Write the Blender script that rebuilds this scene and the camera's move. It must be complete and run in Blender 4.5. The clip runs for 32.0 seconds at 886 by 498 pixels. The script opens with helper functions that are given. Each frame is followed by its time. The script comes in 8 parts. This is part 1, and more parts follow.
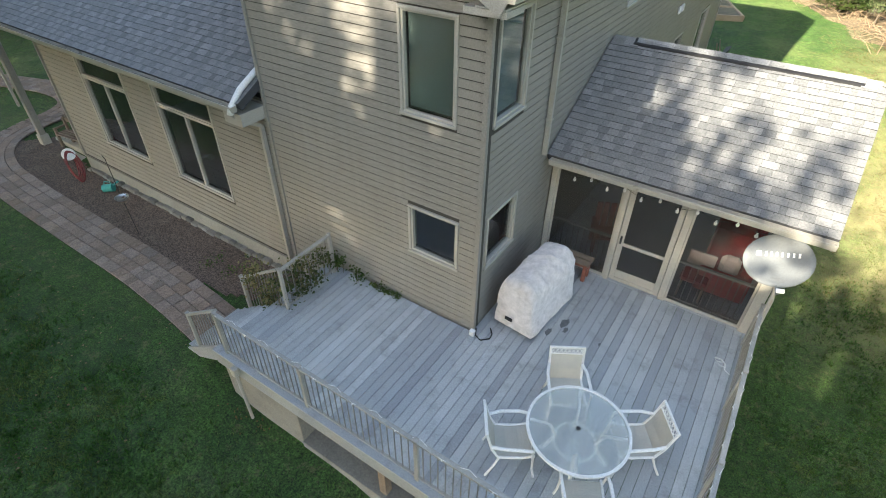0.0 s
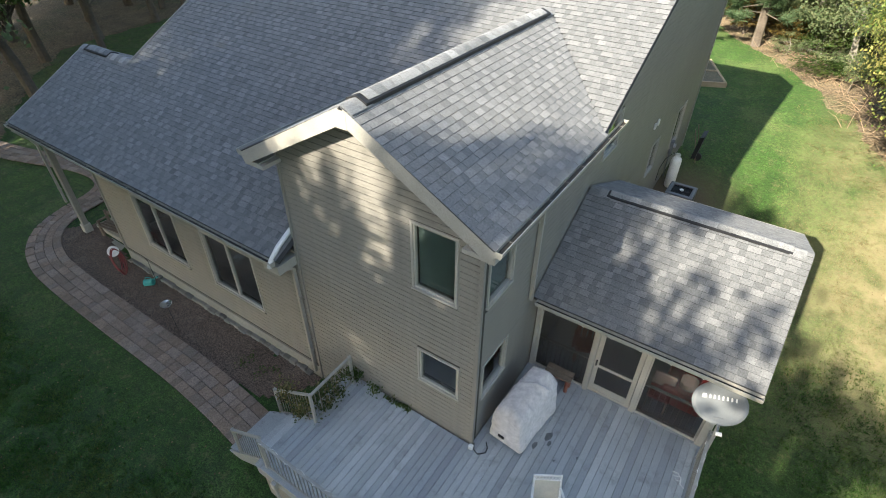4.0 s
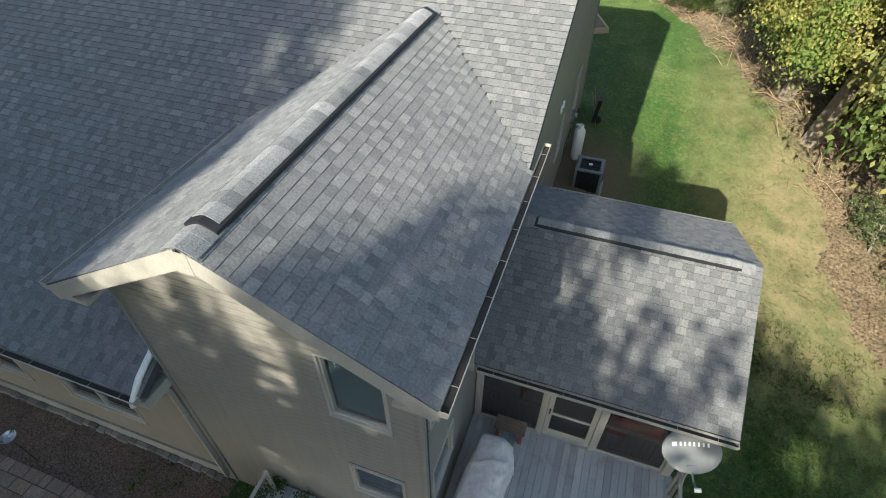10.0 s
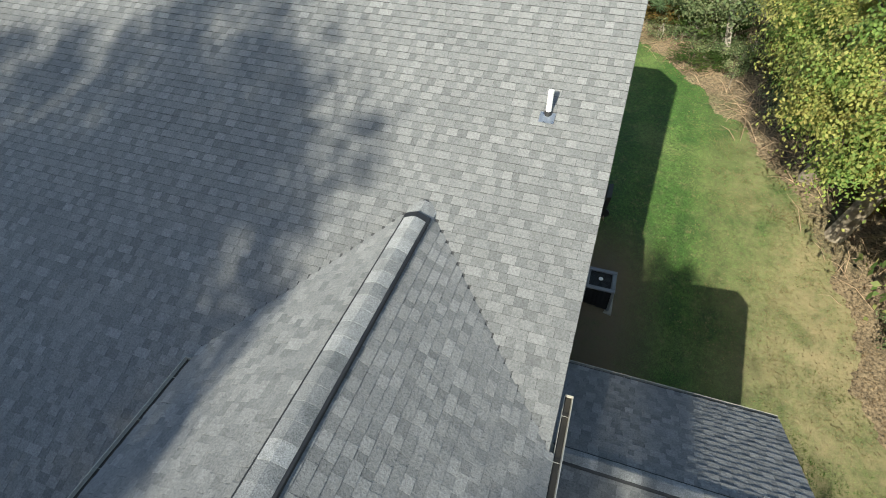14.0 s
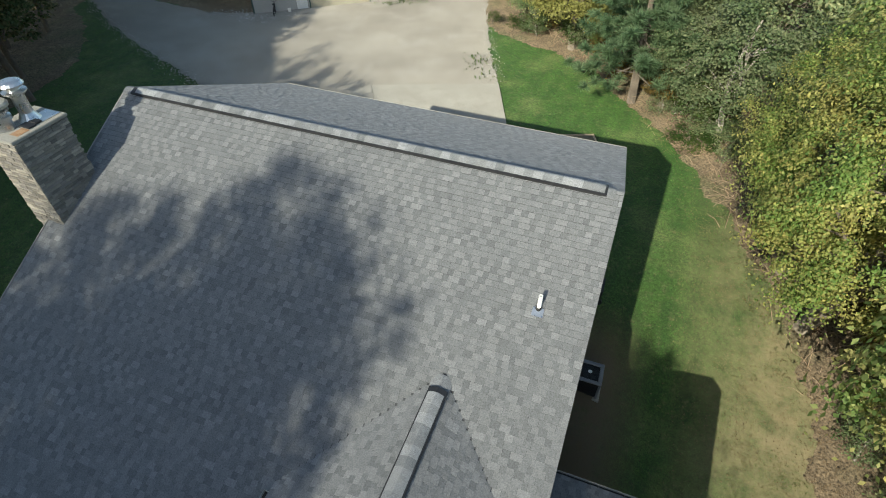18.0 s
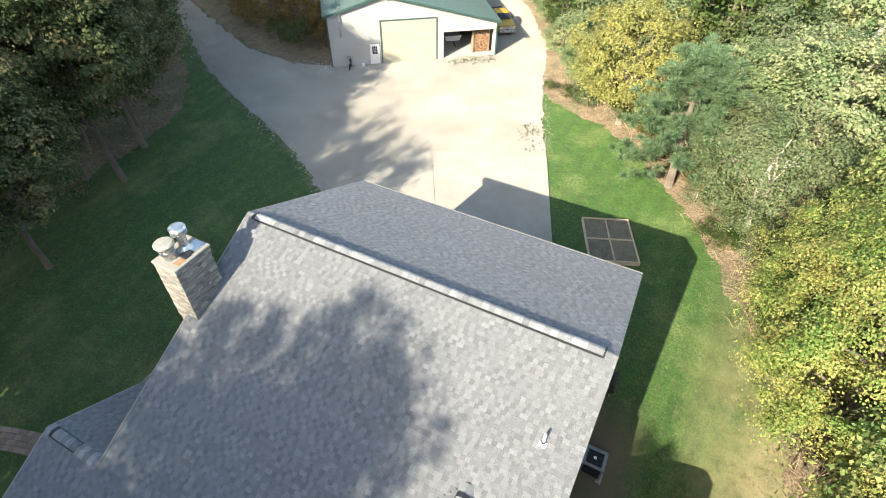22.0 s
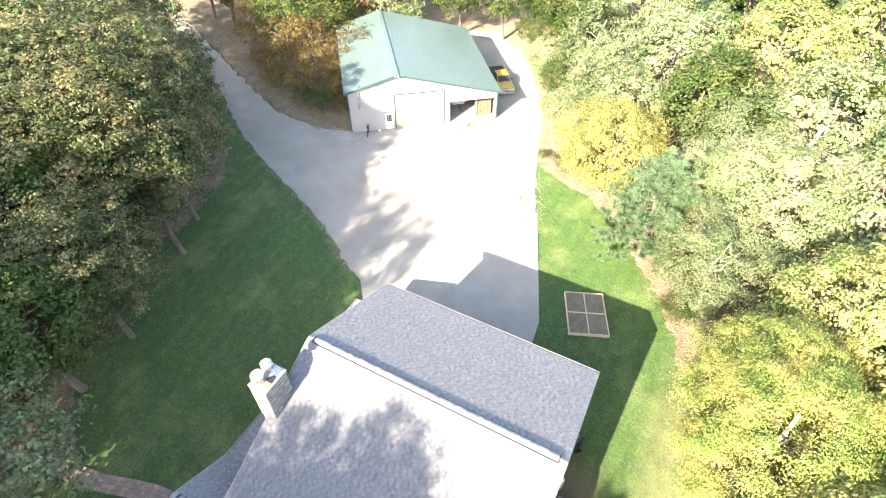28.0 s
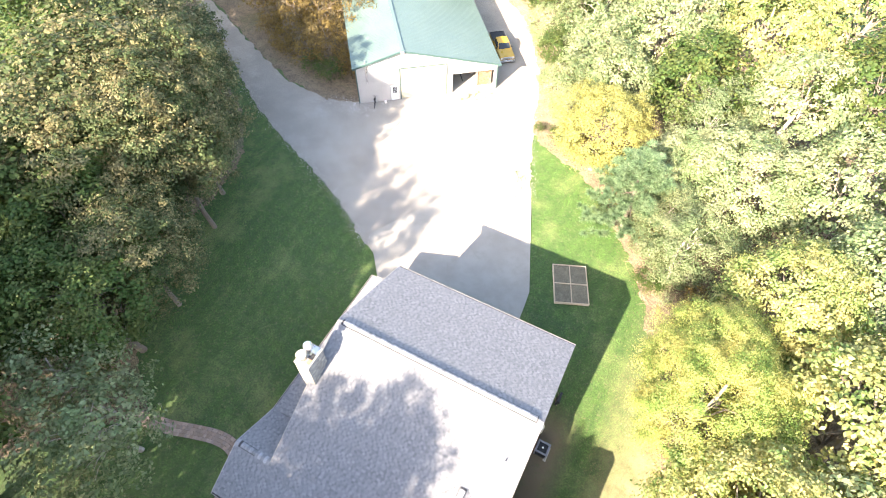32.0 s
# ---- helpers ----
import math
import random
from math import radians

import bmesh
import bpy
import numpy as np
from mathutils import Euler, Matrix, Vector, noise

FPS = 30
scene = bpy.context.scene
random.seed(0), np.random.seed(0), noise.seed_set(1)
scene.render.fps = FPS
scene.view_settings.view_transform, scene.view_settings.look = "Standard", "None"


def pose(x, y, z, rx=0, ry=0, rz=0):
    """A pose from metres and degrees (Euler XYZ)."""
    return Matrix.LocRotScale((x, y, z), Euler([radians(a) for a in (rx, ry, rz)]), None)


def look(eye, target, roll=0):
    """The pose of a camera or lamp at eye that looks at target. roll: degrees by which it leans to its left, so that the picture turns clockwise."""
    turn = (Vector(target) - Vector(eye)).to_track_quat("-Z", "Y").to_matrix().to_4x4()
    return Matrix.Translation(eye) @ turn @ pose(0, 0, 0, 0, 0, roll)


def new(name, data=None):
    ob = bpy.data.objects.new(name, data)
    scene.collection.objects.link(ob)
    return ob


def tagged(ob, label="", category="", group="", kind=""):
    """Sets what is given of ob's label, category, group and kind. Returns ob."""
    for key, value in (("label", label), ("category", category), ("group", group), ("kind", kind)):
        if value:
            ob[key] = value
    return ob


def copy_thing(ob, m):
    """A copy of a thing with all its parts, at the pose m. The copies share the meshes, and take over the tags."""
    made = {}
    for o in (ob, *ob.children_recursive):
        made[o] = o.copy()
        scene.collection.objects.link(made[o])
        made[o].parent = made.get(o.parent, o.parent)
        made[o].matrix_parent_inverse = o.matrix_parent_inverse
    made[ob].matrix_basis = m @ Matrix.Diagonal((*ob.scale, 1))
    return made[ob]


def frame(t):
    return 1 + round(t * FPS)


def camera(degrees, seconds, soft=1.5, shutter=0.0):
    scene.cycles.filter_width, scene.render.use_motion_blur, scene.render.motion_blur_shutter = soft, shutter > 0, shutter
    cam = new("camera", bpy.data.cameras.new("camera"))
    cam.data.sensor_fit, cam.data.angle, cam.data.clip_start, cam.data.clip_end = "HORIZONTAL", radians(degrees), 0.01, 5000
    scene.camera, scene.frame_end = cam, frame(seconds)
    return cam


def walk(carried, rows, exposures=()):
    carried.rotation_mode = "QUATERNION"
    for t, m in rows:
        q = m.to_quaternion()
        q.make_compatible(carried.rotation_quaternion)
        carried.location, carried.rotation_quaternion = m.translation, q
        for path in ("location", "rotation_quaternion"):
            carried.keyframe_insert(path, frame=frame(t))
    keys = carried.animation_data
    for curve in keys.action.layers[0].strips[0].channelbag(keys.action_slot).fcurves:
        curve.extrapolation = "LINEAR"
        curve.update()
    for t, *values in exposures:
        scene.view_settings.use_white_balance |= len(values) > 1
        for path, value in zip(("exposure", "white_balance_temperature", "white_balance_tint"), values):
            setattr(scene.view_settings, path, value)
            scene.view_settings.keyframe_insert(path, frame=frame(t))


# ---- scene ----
cam = camera(80.6, 32.0, 1.0)
PATH = [
    (0, (3.088, -5.669, 6.879), (2.222, -4.356, 5.644), 0.7),
    (0.5, (3.142, -5.64, 7.237), (2.266, -4.33, 6.006), 0.5),
    (1, (3.105, -5.607, 7.655), (2.231, -4.296, 6.423), 0.5),
    (1.5, (3.075, -5.584, 8.096), (2.202, -4.274, 6.862), 0.6),
    (2, (3.056, -5.591, 8.519), (2.181, -4.28, 7.288), 0.5),
    (2.5, (3.04, -5.588, 8.958), (2.163, -4.277, 7.73), 0.5),
    (3, (2.99, -5.56, 9.379), (2.115, -4.246, 8.151), 0.5),
    (3.5, (2.951, -5.548, 9.766), (2.075, -4.232, 8.54), 0.5),
    (5.5, (2.871, -5.464, 10.506), (1.995, -4.149, 9.281), 0.4),
    (6, (2.734, -5.26, 10.537), (1.857, -3.945, 9.311), 0.4),
    (6.5, (2.523, -4.98, 10.528), (1.645, -3.666, 9.302), 0.4),
    (7, (2.288, -4.679, 10.544), (1.426, -3.354, 9.319), 0.4),
    (7.5, (2.078, -4.389, 10.566), (1.318, -3.003, 9.341), 0.2),
    (8, (1.866, -4.156, 10.554), (1.248, -2.699, 9.332), -0.2),
    (8.5, (1.711, -3.933, 10.549), (1.138, -2.457, 9.328), -0.3),
    (9, (1.598, -3.649, 10.538), (1.042, -2.165, 9.318), -0.4),
    (9.5, (1.514, -3.35, 10.512), (0.993, -1.935, 9.198), -0.5),
    (10, (1.374, -2.978, 10.517), (0.882, -1.617, 9.136), -0.4),
    (10.5, (1.229, -2.586, 10.524), (0.744, -1.223, 9.142), -0.3),
    (11, (1.075, -2.132, 10.521), (0.595, -0.767, 9.141), -0.3),
    (11.5, (0.906, -1.564, 10.646), (0.428, -0.198, 9.265), -0.2),
    (12, (0.672, -0.948, 10.861), (0.198, 0.422, 9.483), -0.1),
    (12.5, (0.429, -0.205, 11.108), (-0.044, 1.163, 9.728), -0.1),
    (13, (0.221, 0.337, 11.4), (-0.252, 1.708, 10.023), -0.2),
    (13.5, (0.125, 0.581, 11.713), (-0.348, 1.954, 10.338), -0.4),
    (14, (0.068, 0.666, 12.101), (-0.405, 2.038, 10.725), -0.3),
    (14.5, (0.008, 0.693, 12.534), (-0.465, 2.064, 11.156), -0.2),
    (16.5, (-0.161, 0.964, 14.5), (-0.633, 2.338, 13.125), -0.0),
    (17, (-0.18, 0.971, 15.057), (-0.652, 2.346, 13.684), 0.0),
    (17.5, (-0.186, 0.945, 15.67), (-0.655, 2.32, 14.296), 0.2),
    (18, (-0.189, 0.923, 16.339), (-0.696, 2.286, 14.966), 0.3),
    (18.5, (-0.202, 0.896, 17.111), (-0.787, 2.228, 15.738), 0.6),
    (19, (-0.197, 0.904, 17.76), (-0.81, 2.223, 16.388), 0.6),
    (19.5, (-0.183, 0.895, 18.4), (-0.812, 2.208, 17.028), 0.6),
    (20, (-0.169, 0.89, 19.034), (-0.808, 2.199, 17.664), 0.7),
    (20.5, (-0.172, 0.871, 19.748), (-0.817, 2.176, 18.376), 0.7),
    (21, (-0.172, 0.822, 20.428), (-0.824, 2.126, 19.059), 0.7),
    (21.5, (-0.181, 0.79, 21.165), (-0.838, 2.09, 19.794), 0.7),
    (22, (-0.174, 0.72, 21.9), (-0.836, 2.018, 20.53), 0.7),
    (22.5, (-0.168, 0.668, 22.636), (-0.834, 1.966, 21.268), 0.7),
    (23, (-0.181, 0.611, 23.41), (-0.849, 1.909, 22.042), 0.7),
    (23.5, (-0.181, 0.559, 24.162), (-0.851, 1.857, 22.795), 0.6),
    (24, (-0.172, 0.493, 24.895), (-0.845, 1.792, 23.531), 0.6),
    (24.5, (-0.171, 0.441, 25.67), (-0.847, 1.739, 24.307), 0.5),
    (25, (-0.257, 0.403, 26.438), (-0.932, 1.701, 25.074), 0.6),
    (25.5, (-0.302, 0.356, 27.241), (-0.979, 1.656, 25.881), 0.6),
    (27.5, (-0.216, 0.138, 30.779), (-0.871, 1.389, 29.363), 0.6),
    (28, (-0.117, 0.12, 31.724), (-0.775, 1.37, 30.307), 0.3),
    (28.5, (-0.11, 0.115, 32.558), (-0.769, 1.366, 31.143), 0.3),
    (29, (-0.081, 0.062, 33.472), (-0.74, 1.31, 32.055), 0.2),
    (29.5, (-0.011, 0.026, 34.371), (-0.67, 1.263, 32.945), 0.0),
    (30, (0.031, -0.105, 35.217), (-0.619, 1.115, 33.771), -0.1),
    (30.5, (0.027, -0.195, 36.043), (-0.608, 0.994, 34.566), -0.2),
    (31, (-0.106, -0.312, 36.968), (-0.714, 0.838, 35.448), 0.1),
    (31.5, (-0.167, -0.349, 37.853), (-0.751, 0.756, 36.291), 0.2),
    (32, (-0.201, -0.473, 38.656), (-0.758, 0.591, 37.057), 0.5),
]
EXPOSURES = [(0.0, 2.1, 7300, 6), (1.0, 1.8, 7250, 6), (2.0, 1.5, 7150, 6), (3.5, 1.55, 7050, 6), (6.0, 1.62, 6900, 4), (8.0, 1.62, 6800, 2), (9.0, 1.27, 6850, 4), (12.0, 1.0, 6800, 1), (14.0, 0.95, 6800, 0), (18.0, 0.6, 6700, 0), (20.0, 1.15, 6800, 0), (22.0, 1.73, 7150, 6), (24.0, 2.22, 7300, 8), (28.0, 2.85, 7450, 15), (32.0, 2.98, 7500, 17)]
walk(cam, [(t, look(eye, target, roll)) for t, eye, target, roll in PATH], EXPOSURES)

# ---- light ----
SUN_WAY = Vector((0.166, 0.986, -0.545)).normalized()
world = bpy.data.worlds.new("sky")
world.use_nodes = True
scene.world = world
wn = world.node_tree
sky = wn.nodes.new("ShaderNodeTexSky")
sky.sky_type, sky.sun_disc = "NISHITA", False
sky.sun_elevation, sky.sun_rotation = radians(28.5), radians(189.6)
sky.air_density, sky.dust_density = 1.0, 1.0
wn.links.new(sky.outputs[0], wn.nodes["Background"].inputs[0])
wn.nodes["Background"].inputs[1].default_value = 0.15
sun = new("sun", bpy.data.lights.new("sun", "SUN"))
sun.data.energy, sun.data.angle, sun.data.color = 4.1, radians(0.53), (1.0, 0.94, 0.85)
sun.matrix_world = look((0, -60, 60), Vector((0, -60, 60)) + SUN_WAY)


# ---- materials ----
def surf(name, a, b, scale=3.0, rough=0.7, bump=0.2, fine=60.0, metal=0.0, vary="", c=None, amount=0.35, speck=0.0, dirt=None):
    """A surface between the colours a and b, with stains at one scale and grain at another. vary: 'island' or 'object' gives each piece its own tone."""
    m = bpy.data.materials.new(name)
    m.use_nodes = True
    t = m.node_tree
    p = t.nodes["Principled BSDF"]
    p.inputs["Roughness"].default_value, p.inputs["Metallic"].default_value = rough, metal
    p.inputs["Diffuse Roughness"].default_value = 1.0 if rough > 0.8 else 0.0
    co = t.nodes.new("ShaderNodeTexCoord").outputs["Object"] if vary != "world" else t.nodes.new("ShaderNodeNewGeometry").outputs["Position"]
    if vary in ("island", "object"):
        co = t.nodes.new("ShaderNodeNewGeometry").outputs["Position"]

    def noise_at(s, detail=4.0, ro=0.6):
        n = t.nodes.new("ShaderNodeTexNoise")
        n.inputs["Scale"].default_value, n.inputs["Detail"].default_value, n.inputs["Roughness"].default_value = s, detail, ro
        t.links.new(co, n.inputs["Vector"])
        return n.outputs[0]

    def mix(f, x, y, mode="MIX"):
        n = t.nodes.new("ShaderNodeMix")
        n.data_type, n.blend_type = "RGBA", mode
        for sock, v in ((n.inputs[0], f), (n.inputs[6], x), (n.inputs[7], y)):
            if isinstance(v, bpy.types.NodeSocket):
                t.links.new(v, sock)
            elif isinstance(v, (tuple, list)):
                sock.default_value = (*v[:3], 1)
            else:
                sock.default_value = v
        return n.outputs[2]

    def ramp(v, lo, hi, x0=0.0, x1=1.0):
        n = t.nodes.new("ShaderNodeMapRange")
        t.links.new(v, n.inputs[0])
        n.inputs[1].default_value, n.inputs[2].default_value, n.inputs[3].default_value, n.inputs[4].default_value = lo, hi, x0, x1
        return n.outputs[0]

    stain, grain = noise_at(scale), noise_at(fine, 3.0, 0.7)
    col = mix(ramp(stain, 0.35, 0.65), a, b)
    if vary in ("island", "object"):
        r = t.nodes.new("ShaderNodeNewGeometry").outputs["Random Per Island"] if vary == "island" else t.nodes.new("ShaderNodeObjectInfo").outputs["Random"]
        if c:
            col = mix(ramp(r, 0.0, 1.0), col, c)
        br = t.nodes.new("ShaderNodeMath")
        br.operation = "MULTIPLY"
        br.inputs[1].default_value = 7.31
        t.links.new(r, br.inputs[0])
        fr = t.nodes.new("ShaderNodeMath")
        fr.operation = "FRACT"
        t.links.new(br.outputs[0], fr.inputs[0])
        cr = t.nodes.new("ShaderNodeCombineColor")
        v = ramp(fr.outputs[0], 0.0, 1.0, 1.0 - amount, 1.0 + amount)
        for i in range(3):
            t.links.new(v, cr.inputs[i])
        col = mix(1.0, col, cr.outputs[0], "MULTIPLY")
    elif c:
        col = mix(ramp(noise_at(scale * 0.23), 0.5, 0.68), col, c)
    if dirt:
        col = mix(ramp(noise_at(scale * 1.7, 6.0, 0.75), 0.52, 0.75, 0.0, 0.7), col, dirt)
    g = t.nodes.new("ShaderNodeCombineColor")
    gv = ramp(grain, 0.3, 0.7, 0.82 - speck, 1.18 + speck)
    for i in range(3):
        t.links.new(gv, g.inputs[i])
    col = mix(1.0, col, g.outputs[0], "MULTIPLY")
    t.links.new(col, p.inputs["Base Color"])
    t.links.new(ramp(stain, 0.3, 0.7, max(0.02, rough - 0.08), min(1.0, rough + 0.08)), p.inputs["Roughness"])
    if bump:
        bp = t.nodes.new("ShaderNodeBump")
        bp.inputs["Strength"].default_value, bp.inputs["Distance"].default_value = bump, 0.02
        t.links.new(grain, bp.inputs["Height"])
        t.links.new(bp.outputs[0], p.inputs["Normal"])
    return m


def glassy(name, col, rough=0.03, trans=0.0, alpha=1.0):
    m = bpy.data.materials.new(name)
    m.use_nodes = True
    p = m.node_tree.nodes["Principled BSDF"]
    p.inputs["Base Color"].default_value = (*col, 1)
    p.inputs["Roughness"].default_value, p.inputs["Transmission Weight"].default_value, p.inputs["Alpha"].default_value = rough, trans, alpha
    p.inputs["IOR"].default_value = 1.45
    return m


TAB = dict(scale=0.5, rough=0.9, bump=0.6, fine=34.0, amount=0.08, speck=0.1)
M_SHINGLE = surf("asphalt_shingle", (0.148, 0.151, 0.155), (0.172, 0.175, 0.178), vary="island", c=(0.205, 0.207, 0.209), **TAB)
M_SHINGLE_LOW = surf("asphalt_shingle_blend", (0.122, 0.126, 0.131), (0.145, 0.148, 0.152), vary="island", c=(0.168, 0.170, 0.174), **TAB)
M_SHINGLE_PIECE = surf("asphalt_shingle_piece", (0.148, 0.151, 0.155), (0.172, 0.175, 0.178), vary="object", c=(0.205, 0.207, 0.209), **TAB)
M_SHINGLE_PIECE_LOW = surf("asphalt_shingle_blend_piece", (0.122, 0.126, 0.131), (0.145, 0.148, 0.152), vary="object", c=(0.168, 0.170, 0.174), **TAB)
M_BUTT = surf("cut_asphalt_edge", (0.03, 0.03, 0.032), (0.045, 0.045, 0.048), 3.0, 0.9, 0.1)
M_CAP = surf("asphalt_cap_shingle", (0.12, 0.125, 0.13), (0.20, 0.205, 0.21), 3.5, 0.9, 0.6, 60.0, vary="object", c=(0.28, 0.282, 0.285), amount=0.2, speck=0.22, dirt=(0.10, 0.105, 0.11))
M_STAINED = surf("stained_concrete", (0.20, 0.185, 0.16), (0.28, 0.26, 0.225), 0.9, 0.9, 0.4, 30.0, c=(0.19, 0.175, 0.15), dirt=(0.13, 0.12, 0.10))
M_ROOFDECK = surf("roof_underlay", (0.05, 0.05, 0.055), (0.07, 0.07, 0.075), 2.0, 0.9, 0.2)
M_VENT = surf("ridge_vent_plastic", (0.012, 0.012, 0.013), (0.02, 0.02, 0.022), 3.0, 0.6, 0.1)
M_SIDING = surf("taupe_vinyl_siding", (0.250, 0.234, 0.209), (0.275, 0.258, 0.230), 1.2, 0.5, 0.05, 40.0, dirt=(0.222, 0.208, 0.186))
M_TRIM = surf("beige_trim", (0.37, 0.35, 0.31), (0.42, 0.395, 0.35), 2.0, 0.45, 0.05)
M_WHITE = surf("white_paint", (0.72, 0.71, 0.68), (0.8, 0.79, 0.77), 3.0, 0.4, 0.05)
M_GUTTER = surf("tan_aluminium", (0.36, 0.34, 0.30), (0.42, 0.40, 0.35), 2.0, 0.35, 0.03, metal=0.1)
M_BLIND = surf("teal_blind", (0.085, 0.125, 0.118), (0.10, 0.145, 0.135), 2.0, 0.6, 0.05)
M_DECK = surf("grey_deck_board", (0.43, 0.445, 0.445), (0.50, 0.515, 0.51), 1.5, 0.65, 0.25, 45.0, vary="object", c=(0.31, 0.325, 0.34), amount=0.13, dirt=(0.17, 0.165, 0.155))
M_CONCRETE = surf("concrete", (0.26, 0.244, 0.21), (0.305, 0.288, 0.25), 0.5, 0.85, 0.3, 30.0, dirt=(0.22, 0.203, 0.172))
M_GRASS = surf("lawn", (0.026, 0.066, 0.011), (0.043, 0.092, 0.017), 1.1, 0.9, 1.0, 30.0, vary="world", c=(0.082, 0.118, 0.034), speck=0.7, dirt=(0.07, 0.115, 0.03))
M_GRAVEL = surf("pale_gravel", (0.222, 0.202, 0.172), (0.285, 0.262, 0.224), 0.22, 0.95, 1.0, 16.0, vary="world", speck=0.25, c=(0.20, 0.18, 0.152), dirt=(0.315, 0.295, 0.263))
M_MULCH = surf("brown_pea_gravel", (0.12, 0.082, 0.06), (0.155, 0.108, 0.082), 1.0, 0.95, 1.0, 32.0, vary="world", speck=0.75, dirt=(0.21, 0.16, 0.12))
M_PAVER = surf("tan_paver", (0.235, 0.162, 0.118), (0.295, 0.212, 0.16), 1.6, 0.85, 0.4, 30.0, vary="object", c=(0.275, 0.215, 0.18), amount=0.2, speck=0.15, dirt=(0.14, 0.115, 0.09))
M_STONE = surf("ledge_stone", (0.24, 0.215, 0.175), (0.33, 0.295, 0.24), 2.0, 0.9, 0.5, 40.0, vary="object", c=(0.17, 0.155, 0.14), amount=0.3)
M_GALV = surf("galvanised_steel", (0.5, 0.5, 0.5), (0.6, 0.6, 0.6), 5.0, 0.3, 0.05, metal=0.9)
M_TEAL = surf("teal_steel_roof", (0.080, 0.122, 0.104), (0.10, 0.145, 0.126), 0.4, 0.4, 0.05, metal=0.0)
M_BARN = surf("white_steel_siding", (0.37, 0.362, 0.345), (0.43, 0.42, 0.40), 0.5, 0.5, 0.05)
M_BARNDOOR = surf("cream_door", (0.36, 0.335, 0.26), (0.41, 0.385, 0.30), 1.0, 0.5, 0.05)
M_BLACK = surf("dark_interior", (0.012, 0.012, 0.012), (0.02, 0.02, 0.02), 2.0, 0.8, 0.1)
M_BARK = surf("bark", (0.10, 0.08, 0.06), (0.17, 0.14, 0.11), 3.0, 0.95, 0.9, 25.0)
M_PALEBARK = surf("pale_bark", (0.26, 0.23, 0.19), (0.36, 0.33, 0.28), 2.0, 0.95, 0.9, 20.0)


def lawn_wear(m):
    """Mowing bands over the lawn, and the dry ground where the east lawn meets the wood."""
    t = m.node_tree
    p = t.nodes["Principled BSDF"]
    old = p.inputs["Base Color"].links[0].from_socket
    pos = t.nodes.new("ShaderNodeNewGeometry").outputs["Position"]
    sep = t.nodes.new("ShaderNodeSeparateXYZ")
    t.links.new(pos, sep.inputs[0])

    def node(kind, op, *vals):
        n = t.nodes.new(kind)
        if op:
            n.operation = op
        for k, v in enumerate(vals):
            if isinstance(v, bpy.types.NodeSocket):
                t.links.new(v, n.inputs[k])
            else:
                n.inputs[k].default_value = v
        return n.outputs[0]

    x = node("ShaderNodeMapRange", "", sep.outputs[0], 3.8, 8.2, 0.0, 1.0)
    y = node("ShaderNodeMapRange", "", sep.outputs[1], 32.0, 20.0, 0.0, 1.0)
    y2 = node("ShaderNodeMapRange", "", sep.outputs[1], 5.0, 11.0, 0.0, 1.0)
    n = t.nodes.new("ShaderNodeTexNoise")
    n.inputs["Scale"].default_value, n.inputs["Detail"].default_value = 0.55, 8.0
    n.inputs["Roughness"].default_value = 0.8
    t.links.new(pos, n.inputs["Vector"])
    blot = node("ShaderNodeMapRange", "", n.outputs[0], 0.28, 0.6, 0.0, 0.95)
    f = node("ShaderNodeMath", "MULTIPLY", node("ShaderNodeMath", "MULTIPLY", x, y), node("ShaderNodeMath", "MULTIPLY", y2, blot))
    wave = t.nodes.new("ShaderNodeTexWave")
    wave.inputs["Scale"].default_value, wave.inputs["Distortion"].default_value, wave.inputs["Detail"].default_value, wave.inputs["Detail Scale"].default_value = 0.26, 5.0, 3.0, 0.6
    t.links.new(pos, wave.inputs["Vector"])
    band = node("ShaderNodeMapRange", "", wave.outputs["Fac"], 0.0, 1.0, 0.94, 1.06)
    mul = t.nodes.new("ShaderNodeVectorMath")
    mul.operation = "SCALE"
    t.links.new(old, mul.inputs[0])
    t.links.new(band, mul.inputs["Scale"])
    tuft = t.nodes.new("ShaderNodeTexNoise")
    tuft.inputs["Scale"].default_value, tuft.inputs["Detail"].default_value, tuft.inputs["Roughness"].default_value = 7.0, 9.0, 0.85
    t.links.new(pos, tuft.inputs["Vector"])
    mul2 = t.nodes.new("ShaderNodeVectorMath")
    mul2.operation = "SCALE"
    t.links.new(mul.outputs[0], mul2.inputs[0])
    t.links.new(node("ShaderNodeMapRange", "", tuft.outputs[0], 0.3, 0.7, 0.2, 1.75), mul2.inputs["Scale"])
    dry = t.nodes.new("ShaderNodeTexNoise")
    dry.inputs["Scale"].default_value, dry.inputs["Detail"].default_value, dry.inputs["Roughness"].default_value = 3.0, 10.0, 0.85
    t.links.new(pos, dry.inputs["Vector"])
    straw = t.nodes.new("ShaderNodeMix")
    straw.data_type = "RGBA"
    t.links.new(node("ShaderNodeMapRange", "", dry.outputs[0], 0.54, 0.64, 0.0, 0.75), straw.inputs[0])
    t.links.new(mul2.outputs[0], straw.inputs[6])
    straw.inputs[7].default_value = (0.15, 0.14, 0.065, 1)
    mx = t.nodes.new("ShaderNodeMix")
    mx.data_type = "RGBA"
    t.links.new(f, mx.inputs[0])
    t.links.new(straw.outputs[2], mx.inputs[6])
    mx.inputs[7].default_value = (0.25, 0.205, 0.115, 1)
